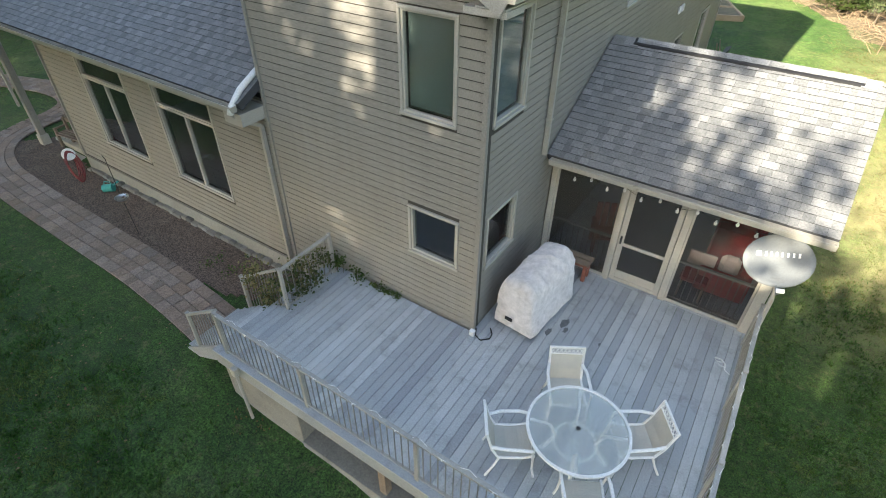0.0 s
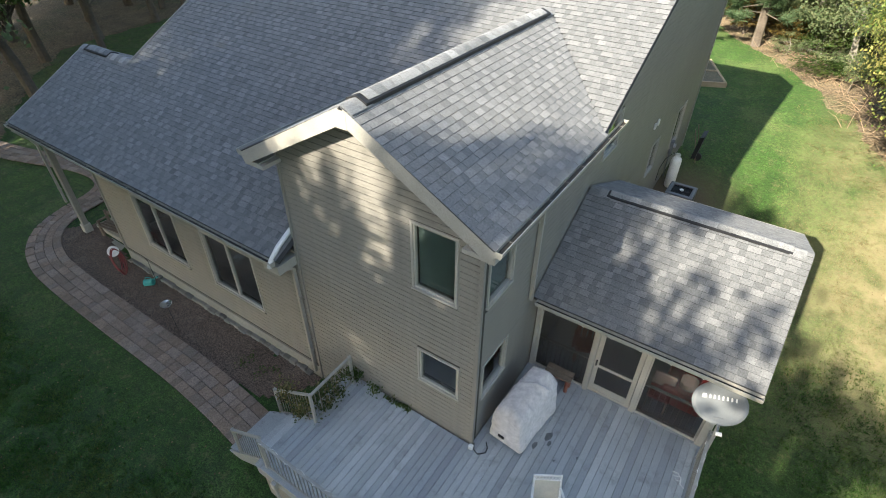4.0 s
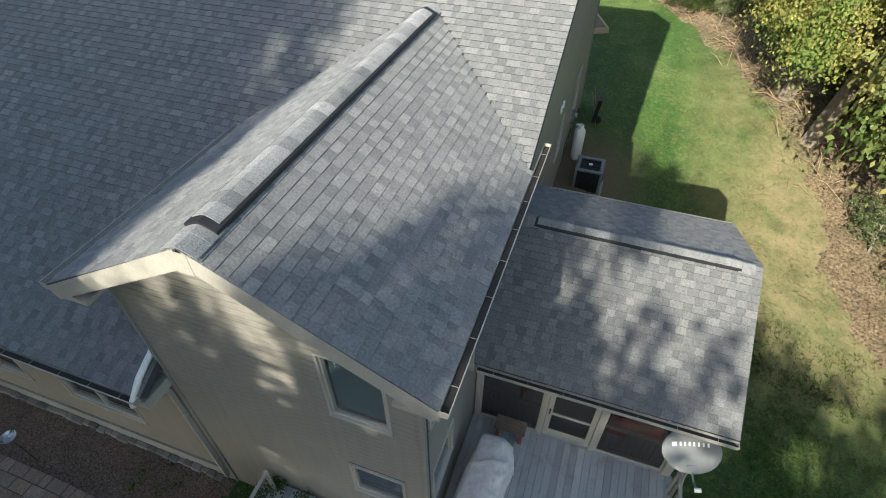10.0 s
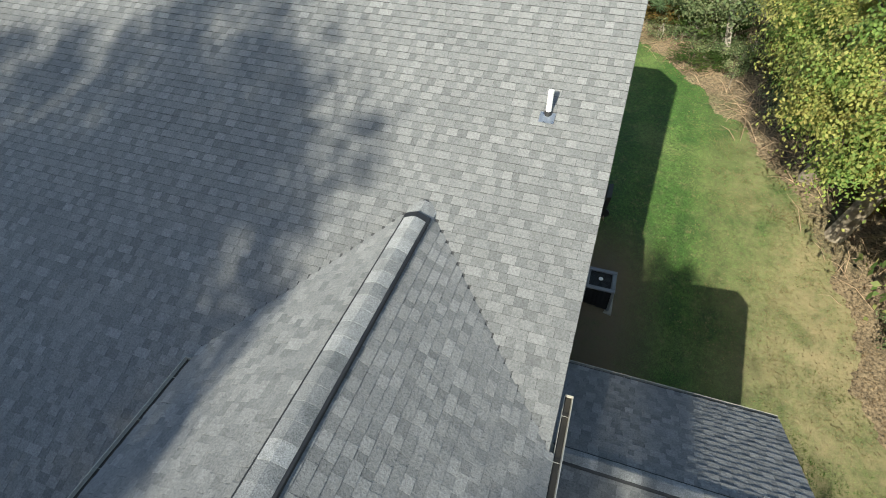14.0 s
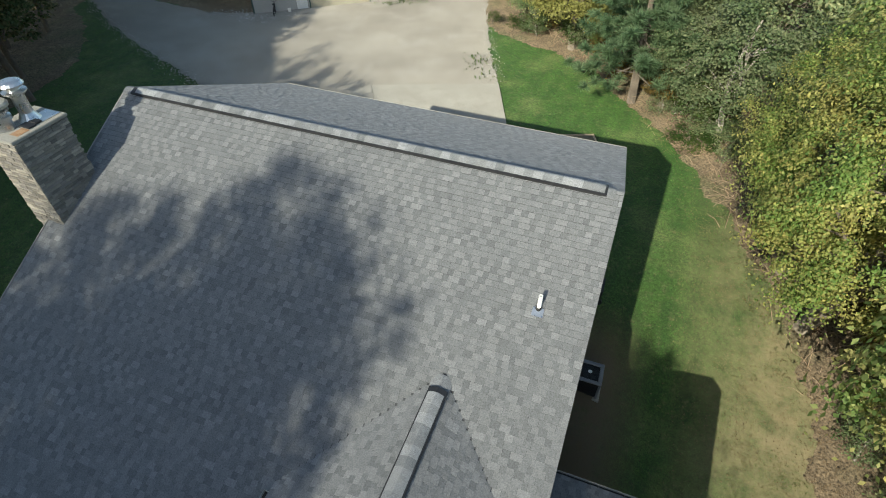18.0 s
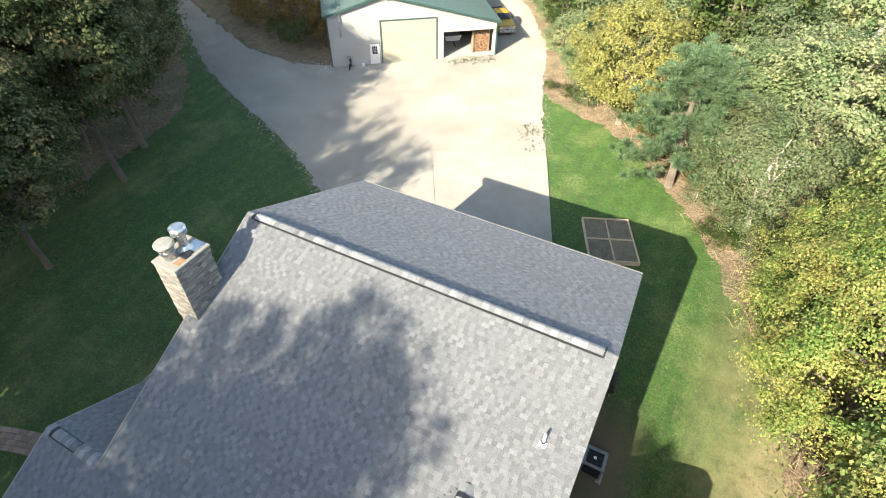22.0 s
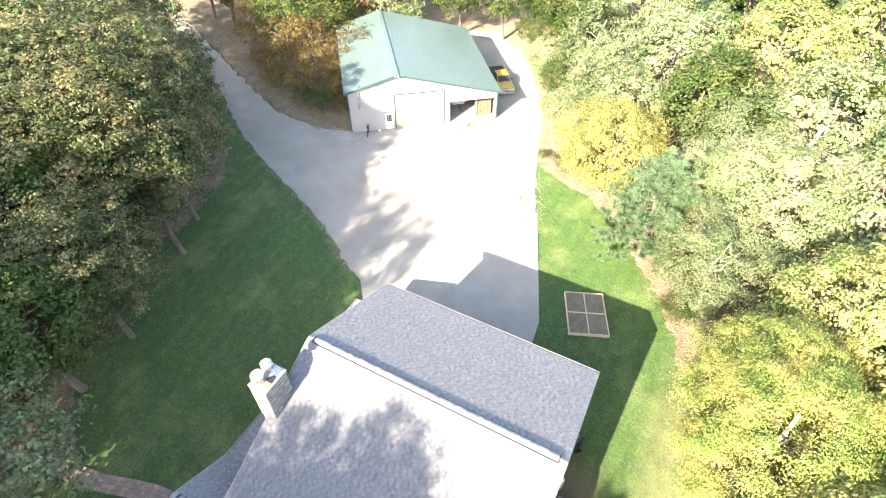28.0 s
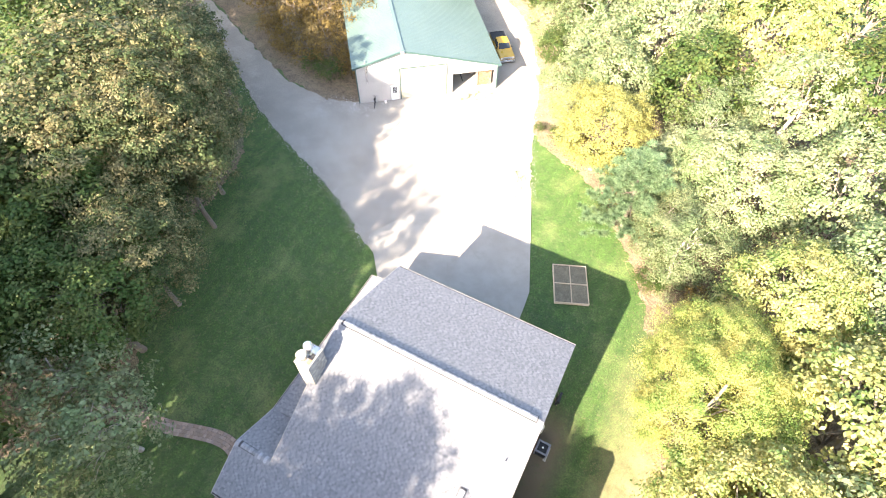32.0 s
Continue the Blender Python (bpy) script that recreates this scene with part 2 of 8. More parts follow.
    strip = node("ShaderNodeMath", "MULTIPLY", node("ShaderNodeMapRange", "", sep.outputs[0], 3.6, 1.7, 0.0, 1.0), node("ShaderNodeMapRange", "", sep.outputs[0], -1.0, -0.2, 0.0, 1.0))
    near_wall = node("ShaderNodeMath", "MULTIPLY", strip, node("ShaderNodeMapRange", "", sep.outputs[1], 17.0, 14.0, 0.0, 1.0))
    bare = t.nodes.new("ShaderNodeMix")
    bare.data_type = "RGBA"
    t.links.new(node("ShaderNodeMath", "MULTIPLY", near_wall, node("ShaderNodeMath", "MULTIPLY", node("ShaderNodeMapRange", "", sep.outputs[1], 4.0, 7.0, 0.0, 1.0), node("ShaderNodeMapRange", "", n.outputs[0], 0.25, 0.5, 0.2, 0.95))), bare.inputs[0])
    t.links.new(mx.outputs[2], bare.inputs[6])
    bare.inputs[7].default_value = (0.12, 0.088, 0.056, 1)
    t.links.new(bare.outputs[2], p.inputs["Base Color"])


lawn_wear(M_GRASS)


# ---- building helpers ----
def thing(name, at=(0, 0, 0), label="", category="", group="", kind="", rz=0.0):
    ob = new(name)
    ob.empty_display_size = 0.1
    ob.matrix_basis = pose(*at, 0, 0, rz)
    return tagged(ob, label, category, group, kind)


def mesh_of(name, bm, mat):
    me = bpy.data.meshes.new(name)
    if isinstance(bm, bmesh.types.BMesh):
        bm.normal_update()
        bm.to_mesh(me)
        bm.free()
    else:
        me.from_pydata(bm[0], [], bm[1])
    me.materials.append(mat)
    return me


def part(name, bm, mat, parent=None, label="", kind="", smooth=False, at=None):
    """Links a bmesh, a pair of vertices and faces, or a finished mesh as one mesh object under a thing or a part."""
    me = bm if isinstance(bm, bpy.types.Mesh) else mesh_of(name, bm, mat)
    if smooth:
        me.polygons.foreach_set("use_smooth", [True] * len(me.polygons))
    ob = new(name, me)
    ob.parent = parent
    if at is not None:
        ob.matrix_basis = at
    return tagged(ob, label, kind=kind)


def solid(name, bm, mat, label="", category="", kind="", group="", smooth=False, at=None):
    return tagged(part(name, bm, mat, None, label, kind, smooth, at), category=category, group=group)


def box(bm, x0, y0, z0, x1, y1, z1, bevel=0.0):
    m = Matrix.LocRotScale(((x0 + x1) / 2, (y0 + y1) / 2, (z0 + z1) / 2), None, (abs(x1 - x0), abs(y1 - y0), abs(z1 - z0)))
    r = bmesh.ops.create_cube(bm, size=1.0, matrix=m)
    if bevel:
        es = list({e for v in r["verts"] for e in v.link_edges})
        bmesh.ops.bevel(bm, geom=es, offset=bevel, segments=1, affect="EDGES")
    return bm


def boxes(*rows, bevel=0.0):
    bm = bmesh.new()
    for r in rows:
        box(bm, *r, bevel=bevel)
    return bm


def tube(bm, pts, r, n=8, r1=None, cap=True):
    """A round bar along the points."""
    pts = [Vector(p) for p in pts]
    r1 = r if r1 is None else r1
    rings = []
    for i, p in enumerate(pts):
        d = (pts[min(i + 1, len(pts) - 1)] - pts[max(i - 1, 0)]).normalized()
        a = d.orthogonal().normalized()
        b = d.cross(a)
        rr = r + (r1 - r) * i / max(1, len(pts) - 1)
        rings.append([bm.verts.new(p + (a * math.cos(k * math.tau / n) + b * math.sin(k * math.tau / n)) * rr) for k in range(n)])
    for i in range(len(rings) - 1):
        # line up each ring with the one before it
        o = min(range(n), key=lambda s: (rings[i + 1][s].co - rings[i][0].co - (pts[i + 1] - pts[i])).length)
        rings[i + 1] = rings[i + 1][o:] + rings[i + 1][:o]
        for k in range(n):
            bm.faces.new((rings[i][k], rings[i][(k + 1) % n], rings[i + 1][(k + 1) % n], rings[i + 1][k]))
    if cap:
        bm.faces.new(rings[0][::-1])
        bm.faces.new(rings[-1])
    return bm


def prism(bm, poly, way):
    """A polygon of 3D points, pushed along way."""
    way = Vector(way)
    a = [bm.verts.new(p) for p in poly]
    b = [bm.verts.new(Vector(p) + way) for p in poly]
    n = len(a)
    fs = [bm.faces.new(a), bm.faces.new(b[::-1])]
    for i in range(n):
        fs.append(bm.faces.new((a[i], b[i], b[(i + 1) % n], a[(i + 1) % n])))
    bmesh.ops.recalc_face_normals(bm, faces=fs)
    return bm


def bar(bm, p, q, w, h):
    """A rectangular bar from p to q; w across, h upright."""
    p, q = Vector(p), Vector(q)
    d = (q - p).normalized()
    s = d.cross(Vector((0, 0, 1)))
    s = (s if s.length > 1e-4 else Vector((1, 0, 0))).normalized() * w / 2
    u = s.cross(d).normalized() * h / 2
    return prism(bm, [p + s + u, p - s + u, p - s - u, p + s - u], q - p)


def smooth01(v, a, b):
    k = min(1.0, max(0.0, (v - a) / (b - a)))
    return k * k * (3 - 2 * k)


# ---- ground ----
def ground_z(x, y):
    """Height of the ground: level to the north, lower by the path, falling to the walk-out side south-east of the house."""
    z = -0.25 - 0.75 * smooth01(-y, -20, 0)
    k = smooth01(y, 2, 12)
    south = 0.35 * smooth01(x, -4.4, -2.6) + 1.95 * smooth01(x, -0.9, 4.0)
    return z - ((1 - k) * south + k * 2.3 * smooth01(x, 0.5, 6.0)) * smooth01(-y, -23.5, -9)


def inside(poly, x, y):
    c = False
    for i in range(len(poly)):
        (x0, y0), (x1, y1) = poly[i - 1], poly[i]
        if (y0 > y) != (y1 > y) and x < (x1 - x0) * (y - y0) / (y1 - y0) + x0:
            c = not c
    return c


def sheet(poly, step, lift, wobble=0.0, z=None):
    """A patch of ground inside a polygon, laid over the lawn, with an uneven edge."""
    xs, ys = [p[0] for p in poly], [p[1] for p in poly]
    vs, fs, ids = [], [], {}

    def vid(i, j):
        if (i, j) not in ids:
            x, y = min(xs) + i * step, min(ys) + j * step
            ids[i, j] = len(vs)
            x += wobble * noise.noise((x * 0.9, y * 0.9, 3.0))
            y += wobble * noise.noise((x * 0.9, y * 0.9, 9.0))
            vs.append((x, y, (ground_z(x, y) if z is None else z) + lift))
        return ids[i, j]

    for i in range(int((max(xs) - min(xs)) / step) + 1):
        for j in range(int((max(ys) - min(ys)) / step) + 1):
            x, y = min(xs) + (i + 0.5) * step, min(ys) + (j + 0.5) * step
            n = wobble * 1.4
            if inside(poly, x + n * noise.noise((x * 1.7, y * 1.7, 0)), y + n * noise.noise((x * 1.7, y * 1.7, 7))):
                fs.append((vid(i, j), vid(i + 1, j), vid(i + 1, j + 1), vid(i, j + 1)))
    return vs, fs


def patch(poly, lift, wobble, seed):
    """A flat patch with a finely wandering edge."""
    vs = []
    for i in range(len(poly)):
        a, b = Vector(poly[i]), Vector(poly[(i + 1) % len(poly)])
        n = max(1, int((b - a).length / 0.25))
        vs += [a.lerp(b, k / n) for k in range(n)]
    bm = bmesh.new()
    vv = []
    for p in vs:
        q = (p.x * 0.8, p.y * 0.8, seed)
        r = (p.x * 3.1, p.y * 3.1, seed + 5)
        x = p.x + wobble * (noise.noise(q) + 0.45 * noise.noise(r))
        y = p.y + wobble * (noise.noise((q[0], q[1], seed + 9)) + 0.45 * noise.noise((r[0], r[1], seed + 11)))
        vv.append(bm.verts.new((x, y, ground_z(x, y) + lift)))
    es = [bm.edges.new((vv[i], vv[(i + 1) % len(vv)])) for i in range(len(vv))]
    bmesh.ops.triangle_fill(bm, use_beauty=True, edges=es)
    for f in bm.faces:
        if f.normal.z < 0:
            f.normal_flip()
    return bm


def ground_sheet():
    def steps(lo, hi):
        v = [lo - d for d in (2, 5, 10, 20, 40, 80, 160, 320, 640)][::-1]
        return v + [lo + i * 0.5 for i in range(int((hi - lo) * 2) + 1)] + [hi + d for d in (2, 5, 10, 20, 40, 80, 160, 320, 640)]
    xs, ys = steps(-48, 22), steps(-12, 60)
    vs = [(x, y, ground_z(x, y) + 0.015 * noise.noise((x * 0.5, y * 0.5, 0))) for x in xs for y in ys]
    n = len(ys)
    return vs, [(i * n + j, (i + 1) * n + j, (i + 1) * n + j + 1, i * n + j + 1) for i in range(len(xs) - 1) for j in range(n - 1)]


solid("ground", ground_sheet(), M_GRASS, "mown green lawn with dry tan patches", "lawn", "structure", smooth=True)
solid("driveway_gravel", patch([(-19.5, 22), (-26.5, 26.2), (-33.5, 29.3), (-42.6, 33.4), (-57, 42.8), (-61, 45.6), (-75, 52), (-76, 55), (-56, 45.2), (-43, 39.2), (-36, 38.5), (-33, 39.5), (-24, 47.5), (-21, 52), (-28, 62), (-34, 70), (-29, 72), (-22, 65.6), (-16.3, 56), (-15.2, 53.6), (-12, 42.8), (-8.6, 34.2), (-9, 26), (-10, 22)], 0.06, 0.35, 2), M_GRAVEL, "pale crushed-stone driveway, worn and dusty", "driveway", "structure")
apron = thing("concrete_apron", (0, 0, 0), "pale poured concrete driveway apron with a sawn joint", "driveway", kind="structure")
for poly in ([(-9.32, 18.6), (-4.3, 18.6), (-4.65, 22.9), (-4.85, 24.8), (-8.55, 34.3), (-16.70, 31.0)], [(-16.4, 18.6), (-9.36, 18.6), (-16.74, 31.0), (-18.87, 27.2), (-20.7, 23.6), (-18.9, 21.6)]):
    part("slab", prism(bmesh.new(), [(x, y, -0.3) for x, y in poly], (0, 0, 0.135)), M_CONCRETE, apron)
solid("planting_bed", sheet([(-17.2, -0.8), (-14.6, -1.45), (-10.4, -1.5), (-6.6, -1.5), (-4.75, -1.2), (-4.5, -0.05), (-13.4, -0.05), (-16.2, 0.4)], 0.12, 0.05, 0.1), M_MULCH, "planting bed of brown pea gravel and mulch", "planting bed", "structure")

# ---- house shell ----
EAVE_Y, EAVE_Z, PITCH = -0.55, 3.30, 0.53
RIDGE_Y = 10.93
RIDGE_Z = EAVE_Z + PITCH * (RIDGE_Y - EAVE_Y)
NORTH_Y, NORTH_Z = 18.05, 6.3
WEST, EAST = -13.62, 0.34
T_RIDGE_X, T_RIDGE_Z, T_EAVE_Z, T_W, T_E = -2.25, 7.1, 5.65, -4.9, 0.4
T_PITCH = (T_RIDGE_Z - T_EAVE_Z) / (T_E - T_RIDGE_X)


def main_z(y):
    return EAVE_Z + PITCH * (y - EAVE_Y)


def main_y(z):
    return EAVE_Y + (z - EAVE_Z) / PITCH


def wall(name, axis, at, thick, poly, holes, label):
    """A wall in the plane axis = at, its outline and openings given in (along, height); thick points inwards."""
    def p3(u, z):
        return Vector((u, at, z)) if axis == "y" else Vector((at, u, z))
    way = Vector((0, thick, 0)) if axis == "y" else Vector((thick, 0, 0))
    bm = bmesh.new()
    zs = sorted({round(z, 4) for _, z in poly} | {round(z, 4) for h in holes for z in h[2:]})
    for z0, z1 in zip(zs, zs[1:]):
        lo, hi = spans(poly, z0 + 1e-4), spans(poly, z1 - 1e-4)
        if not lo or not hi:
            continue
        (a0, b0), (a1, b1) = lo[0], hi[0]
        cuts = sorted((h[0], h[1]) for h in holes if h[2] <= z0 + 1e-4 and h[3] >= z1 - 1e-4)
        left = (a0, a1)
        for c in (*cuts, None):
            right = (c[0], c[0]) if c else (b0, b1)
            if right[0] - left[0] > 1e-3 or right[1] - left[1] > 1e-3:
                prism(bm, [p3(left[0], z0), p3(right[0], z0), p3(right[1], z1), p3(left[1], z1)], way)
            left = (c[1], c[1]) if c else left
    ob = tagged(part(name, bm, M_LAP_SHADE), label, "wall", kind="structure")
    SIDED.append((ob, axis, at, -1 if thick > 0 else 1, poly, holes))
    return ob


def spans(poly, v):
    """Where the line at height v crosses a polygon in (u, v)."""
    hits = []
    for i in range(len(poly)):
        (u0, v0), (u1, v1) = poly[i - 1], poly[i]
        if (v0 > v) != (v1 > v):
            hits.append(u0 + (u1 - u0) * (v - v0) / (v1 - v0))
    hits.sort()
    return list(zip(hits[::2], hits[1::2]))


SIDED = []
# wall body coloured dark: stands in for the shadow under each siding lap
M_LAP_SHADE = surf("lap_shadow_backing", (0.05, 0.046, 0.04), (0.065, 0.06, 0.052), 2.0, 0.9, 0.1)
# openings as (from, to, sill, head)
HOLES_TOWER = [(-1.37, -0.50, 3.77, 5.17), (-1.31, -0.41, 1.25, 2.13)]
HOLES_EAST = [(0.27, 1.12, 3.80, 5.20), (0.30, 1.22, 1.27, 2.22), (5.45, 6.35, 4.35, 5.25), (11.05, 11.95, 1.25, 2.35), (14.3, 15.5, 0.95, 2.42), (8.0, 8.9, 0.9, 2.05)]
HOLES_LOW = [(-11.4, -9.5, 0.42, 2.66), (-8.28, -6.34, 0.42, 2.66)]
wall("wall_south", "y", 0.02, 0.16, [(-4.5, -3.0), (0, -3.0), (0, 5.8), (-2.25, 6.95), (-4.5, 5.8)], HOLES_TOWER, "taupe lap-sided gable wall of the two-storey wing")
wall("wall_east", "x", -0.02, -0.16, [(0.2, -3.0), (17.6, -3.0), (17.6, 6.3), (RIDGE_Y, RIDGE_Z - 0.2), (4.3, 5.7), (0.2, 5.7)], HOLES_EAST, "long taupe lap-sided east wall of the house")
wall("wall_tower_west", "x", -4.48, 0.16, [(0.2, 3.0), (4.0, 5.5), (4.0, 5.6), (0.2, 5.7)], [], "taupe sided cheek wall above the low roof")
wall("wall_low_south", "y", 0.02, 0.16, [(-13.3, -0.55), (-4.52, -0.55), (-4.52, 3.2), (-13.3, 3.2)], HOLES_LOW, "taupe lap-sided single-storey south wall")
wall("wall_west", "x", -13.28, 0.16, [(0.2, -0.9), (17.6, -0.9), (17.6, 6.3), (RIDGE_Y, RIDGE_Z - 0.2), (0.2, main_z(0.2) - 0.2)], [], "taupe lap-sided west gable wall")
wall("wall_north", "y", 17.58, -0.16, [(-13.1, -0.5), (-0.2, -0.5), (-0.2, 6.3), (-13.1, 6.3)], [], "taupe sided north wall")
wall("wall_wing_west", "x", -16.0, 0.16, [(5.6, -1.0), (17.9, -0.5), (17.9, 3.2), (5.6, 3.2)], [], "taupe sided wall of the low west wing")
wall("wall_wing_north", "y", 17.88, -0.16, [(-15.84, -0.5), (-13.3, -0.5), (-13.3, 3.2), (-15.84, 3.2)], [], "taupe sided end wall of the low west wing")
wall("wall_wing_south", "y", 5.62, 0.16, [(-15.84, -1.0), (-13.3, -1.0), (-13.3, 3.2), (-15.84, 3.2)], [], "taupe sided wall at the back of the entry")
solid("floor_upper", boxes((-13.1, 0.2, 2.5, -0.2, 17.4, 2.7)), M_TRIM, "inner floor between the storeys", "floor", "structure")
solid("floor_lower", boxes((-13.1, 0.2, -0.2, -0.2, 17.4, 0.0)), M_TRIM, "inner ground floor of the house", "floor", "structure")


# ---- roofs ----
COURSE = 0.145


def shingles(poly, origin, across, up, seed, near=None):
    """Courses of overlapping tabs of uneven width on the plane origin + u * across + v * up. Returns the joined rest and the nearest tabs as (u, v, width)."""
    rnd = random.Random(seed)
    o, a, b = Vector(origin), Vector(across).normalized(), Vector(up).normalized()
    n = a.cross(b)
    n = n if n.z > 0 else -n
    vs, fs, slots, close = [], [], [], []
    v = min(q[1] for q in poly)
    top = max(q[1] for q in poly)
    while v < top - 0.02:
        for u0, u1 in spans(poly, min(v + COURSE * 0.6, top - 0.01)):
            u, proud = u0, rnd.random() < 0.5
            while u < u1 - 0.01:
                proud = not proud
                w = rnd.choice((0.15, 0.18, 0.21, 0.25)) if proud else rnd.choice((0.10, 0.13, 0.16, 0.20))
                e = min(u + w, u1)
                if u1 - e < 0.06:
                    e = u1
                lift = rnd.choice((0.012, 0.013, 0.014)) if proud else rnd.choice((0.008, 0.009))
                if near and near(u, v) and len(close) < 290:
                    close.append((u, v, e - u, lift))
                else:
                    i = len(vs)
                    hi = min(v + COURSE - 0.002, top)
                    gap = rnd.choice((0.001, 0.003, 0.005))
                    for uu, vv, nn in ((u, v, lift), (e - gap, v, lift), (e - gap, hi, 0.002), (u, hi, 0.002), (u, v, 0.0), (e - gap, v, 0.0)):
                        vs.append(o + a * uu + b * vv + n * nn)
                    fs += [(i, i + 1, i + 2, i + 3), (i + 4, i + 5, i + 1, i), (i + 5, i + 2, i + 1), (i + 4, i, i + 3)]
                    slots += [0 if proud else 1, 2, 0, 0]
                u = e
        v += COURSE
    return vs, fs, slots, close, (o, a, b, n)


def roof(name, poly, origin, across, up, label, seed, near=None, thick=0.14):
    """A sloped roof: a slab, its shingle courses, and the nearest shingles as parts."""
    o, a, b = Vector(origin), Vector(across).normalized(), Vector(up).normalized()
    n = a.cross(b)
    n = n if n.z > 0 else -n
    bm = bmesh.new()
    prism(bm, [o + a * u + b * v - n * 0.004 for u, v in poly], -n * thick)
    slab = tagged(part(name, bm, M_ROOFDECK), label, "roof", kind="structure")
    vs, fs, slots, close, base = shingles(poly, origin, across, up, seed, near)
    me = mesh_of("shingle_courses", (vs, fs), M_SHINGLE)
    me.materials.append(M_SHINGLE_LOW)
    me.materials.append(M_BUTT)
    me.polygons.foreach_set("material_index", slots)
    part("shingle_courses", me, None, slab, "grey architectural asphalt shingles", "stuff")
    ROOF_PIECES.append((slab, close, base))
    return slab


ROOF_PIECES = []
S = math.hypot(1, PITCH)
up_s = (0, 1 / S, PITCH / S)
len_s = (RIDGE_Y - EAVE_Y) * S
valley_y, tip_y = main_y(T_EAVE_Z), main_y(T_RIDGE_Z)
stub_y = 2.42
stub_v = (stub_y - EAVE_Y) * S
roof("roof_main_south", [(-16.35, 0), (-4.5, 0), (-4.5, (valley_y - 0.45 - EAVE_Y) * S), (T_W - 0.0, (valley_y - EAVE_Y) * S), (T_RIDGE_X, (tip_y - EAVE_Y) * S), (EAST, (main_y(T_RIDGE_Z - T_PITCH * (EAST - T_RIDGE_X)) - EAVE_Y) * S), (EAST, len_s), (WEST, len_s), (WEST, stub_v), (-16.35, stub_v)],
                 (0, EAVE_Y, EAVE_Z), (1, 0, 0), up_s, "broad grey asphalt-shingled south roof slope", 1)
npitch = (RIDGE_Z - NORTH_Z) / (NORTH_Y - RIDGE_Y)
sn = math.hypot(1, npitch)
roof("roof_main_north", [(WEST, 0), (EAST, 0), (EAST, (NORTH_Y - RIDGE_Y) * sn), (WEST, (NORTH_Y - RIDGE_Y) * sn)], (0, NORTH_Y, NORTH_Z), (1, 0, 0), (0, -1 / sn, npitch / sn), "grey asphalt-shingled north roof slope", 2)
st = math.hypot(1, T_PITCH)
run = (T_E - T_RIDGE_X) * st
y_front = -0.45
roof("roof_tower_east", [(y_front, 0), (valley_y, 0), (tip_y, run), (y_front, run)], (T_E, 0, T_EAVE_Z), (0, 1, 0), (-1 / st, 0, T_PITCH / st), "grey shingled east slope of the cross gable", 3, near=lambda u, v: v > 0.8 and 0.3 < u < 4.9)
roof("roof_tower_west", [(y_front, 0), (valley_y, 0), (tip_y, run), (y_front, run)], (T_W, 0, T_EAVE_Z), (0, 1, 0), (1 / st, 0, T_PITCH / st), "grey shingled west slope of the cross gable", 4)
P_RIDGE_Y, P_RIDGE_Z = 4.92, 3.92
pf = (P_RIDGE_Z - 2.5) / (P_RIDGE_Y - 2.3)
sp = math.hypot(1, pf)
roof("roof_porch_south", [(0.02, 0), (4.5, 0), (4.5, (P_RIDGE_Y - 2.3) * sp), (0.02, (P_RIDGE_Y - 2.3) * sp)], (0, 2.3, 2.5), (1, 0, 0), (0, 1 / sp, pf / sp), "grey shingled south slope of the screened porch", 5, near=lambda u, v: v < 1.75)
pb = (P_RIDGE_Z - 2.85) / (7.45 - P_RIDGE_Y)
sb = math.hypot(1, pb)
roof("roof_porch_north", [(0.02, 0), (4.5, 0), (4.5, (7.45 - P_RIDGE_Y) * sb), (0.02, (7.45 - P_RIDGE_Y) * sb)], (0, 7.45, 2.85), (1, 0, 0), (0, -1 / sb, pb / sb), "grey shingled north slope of the screened porch", 6)
stub_z = main_z(stub_y)
nb = (stub_z - 3.3) / (5.45 - stub_y)
s5 = math.hypot(1, nb)
roof("roof_stub_north", [(-16.35, 0), (-13.3, 0), (-13.3, (5.45 - stub_y) * s5), (-16.35, (5.45 - stub_y) * s5)], (0, 5.45, 3.3), (1, 0, 0), (0, -1 / s5, nb / s5), "small grey shingled north slope over the entry", 7)
wp = 0.22
sw = math.hypot(1, wp)
roof("roof_wing_west", [(5.45, 0), (18.05, 0), (18.05, 3.05 * sw), (5.45, 3.05 * sw)], (-16.35, 0, 3.2), (0, 1, 0), (1 / sw, 0, wp / sw), "low grey shingled roof strip along the west wall", 8)



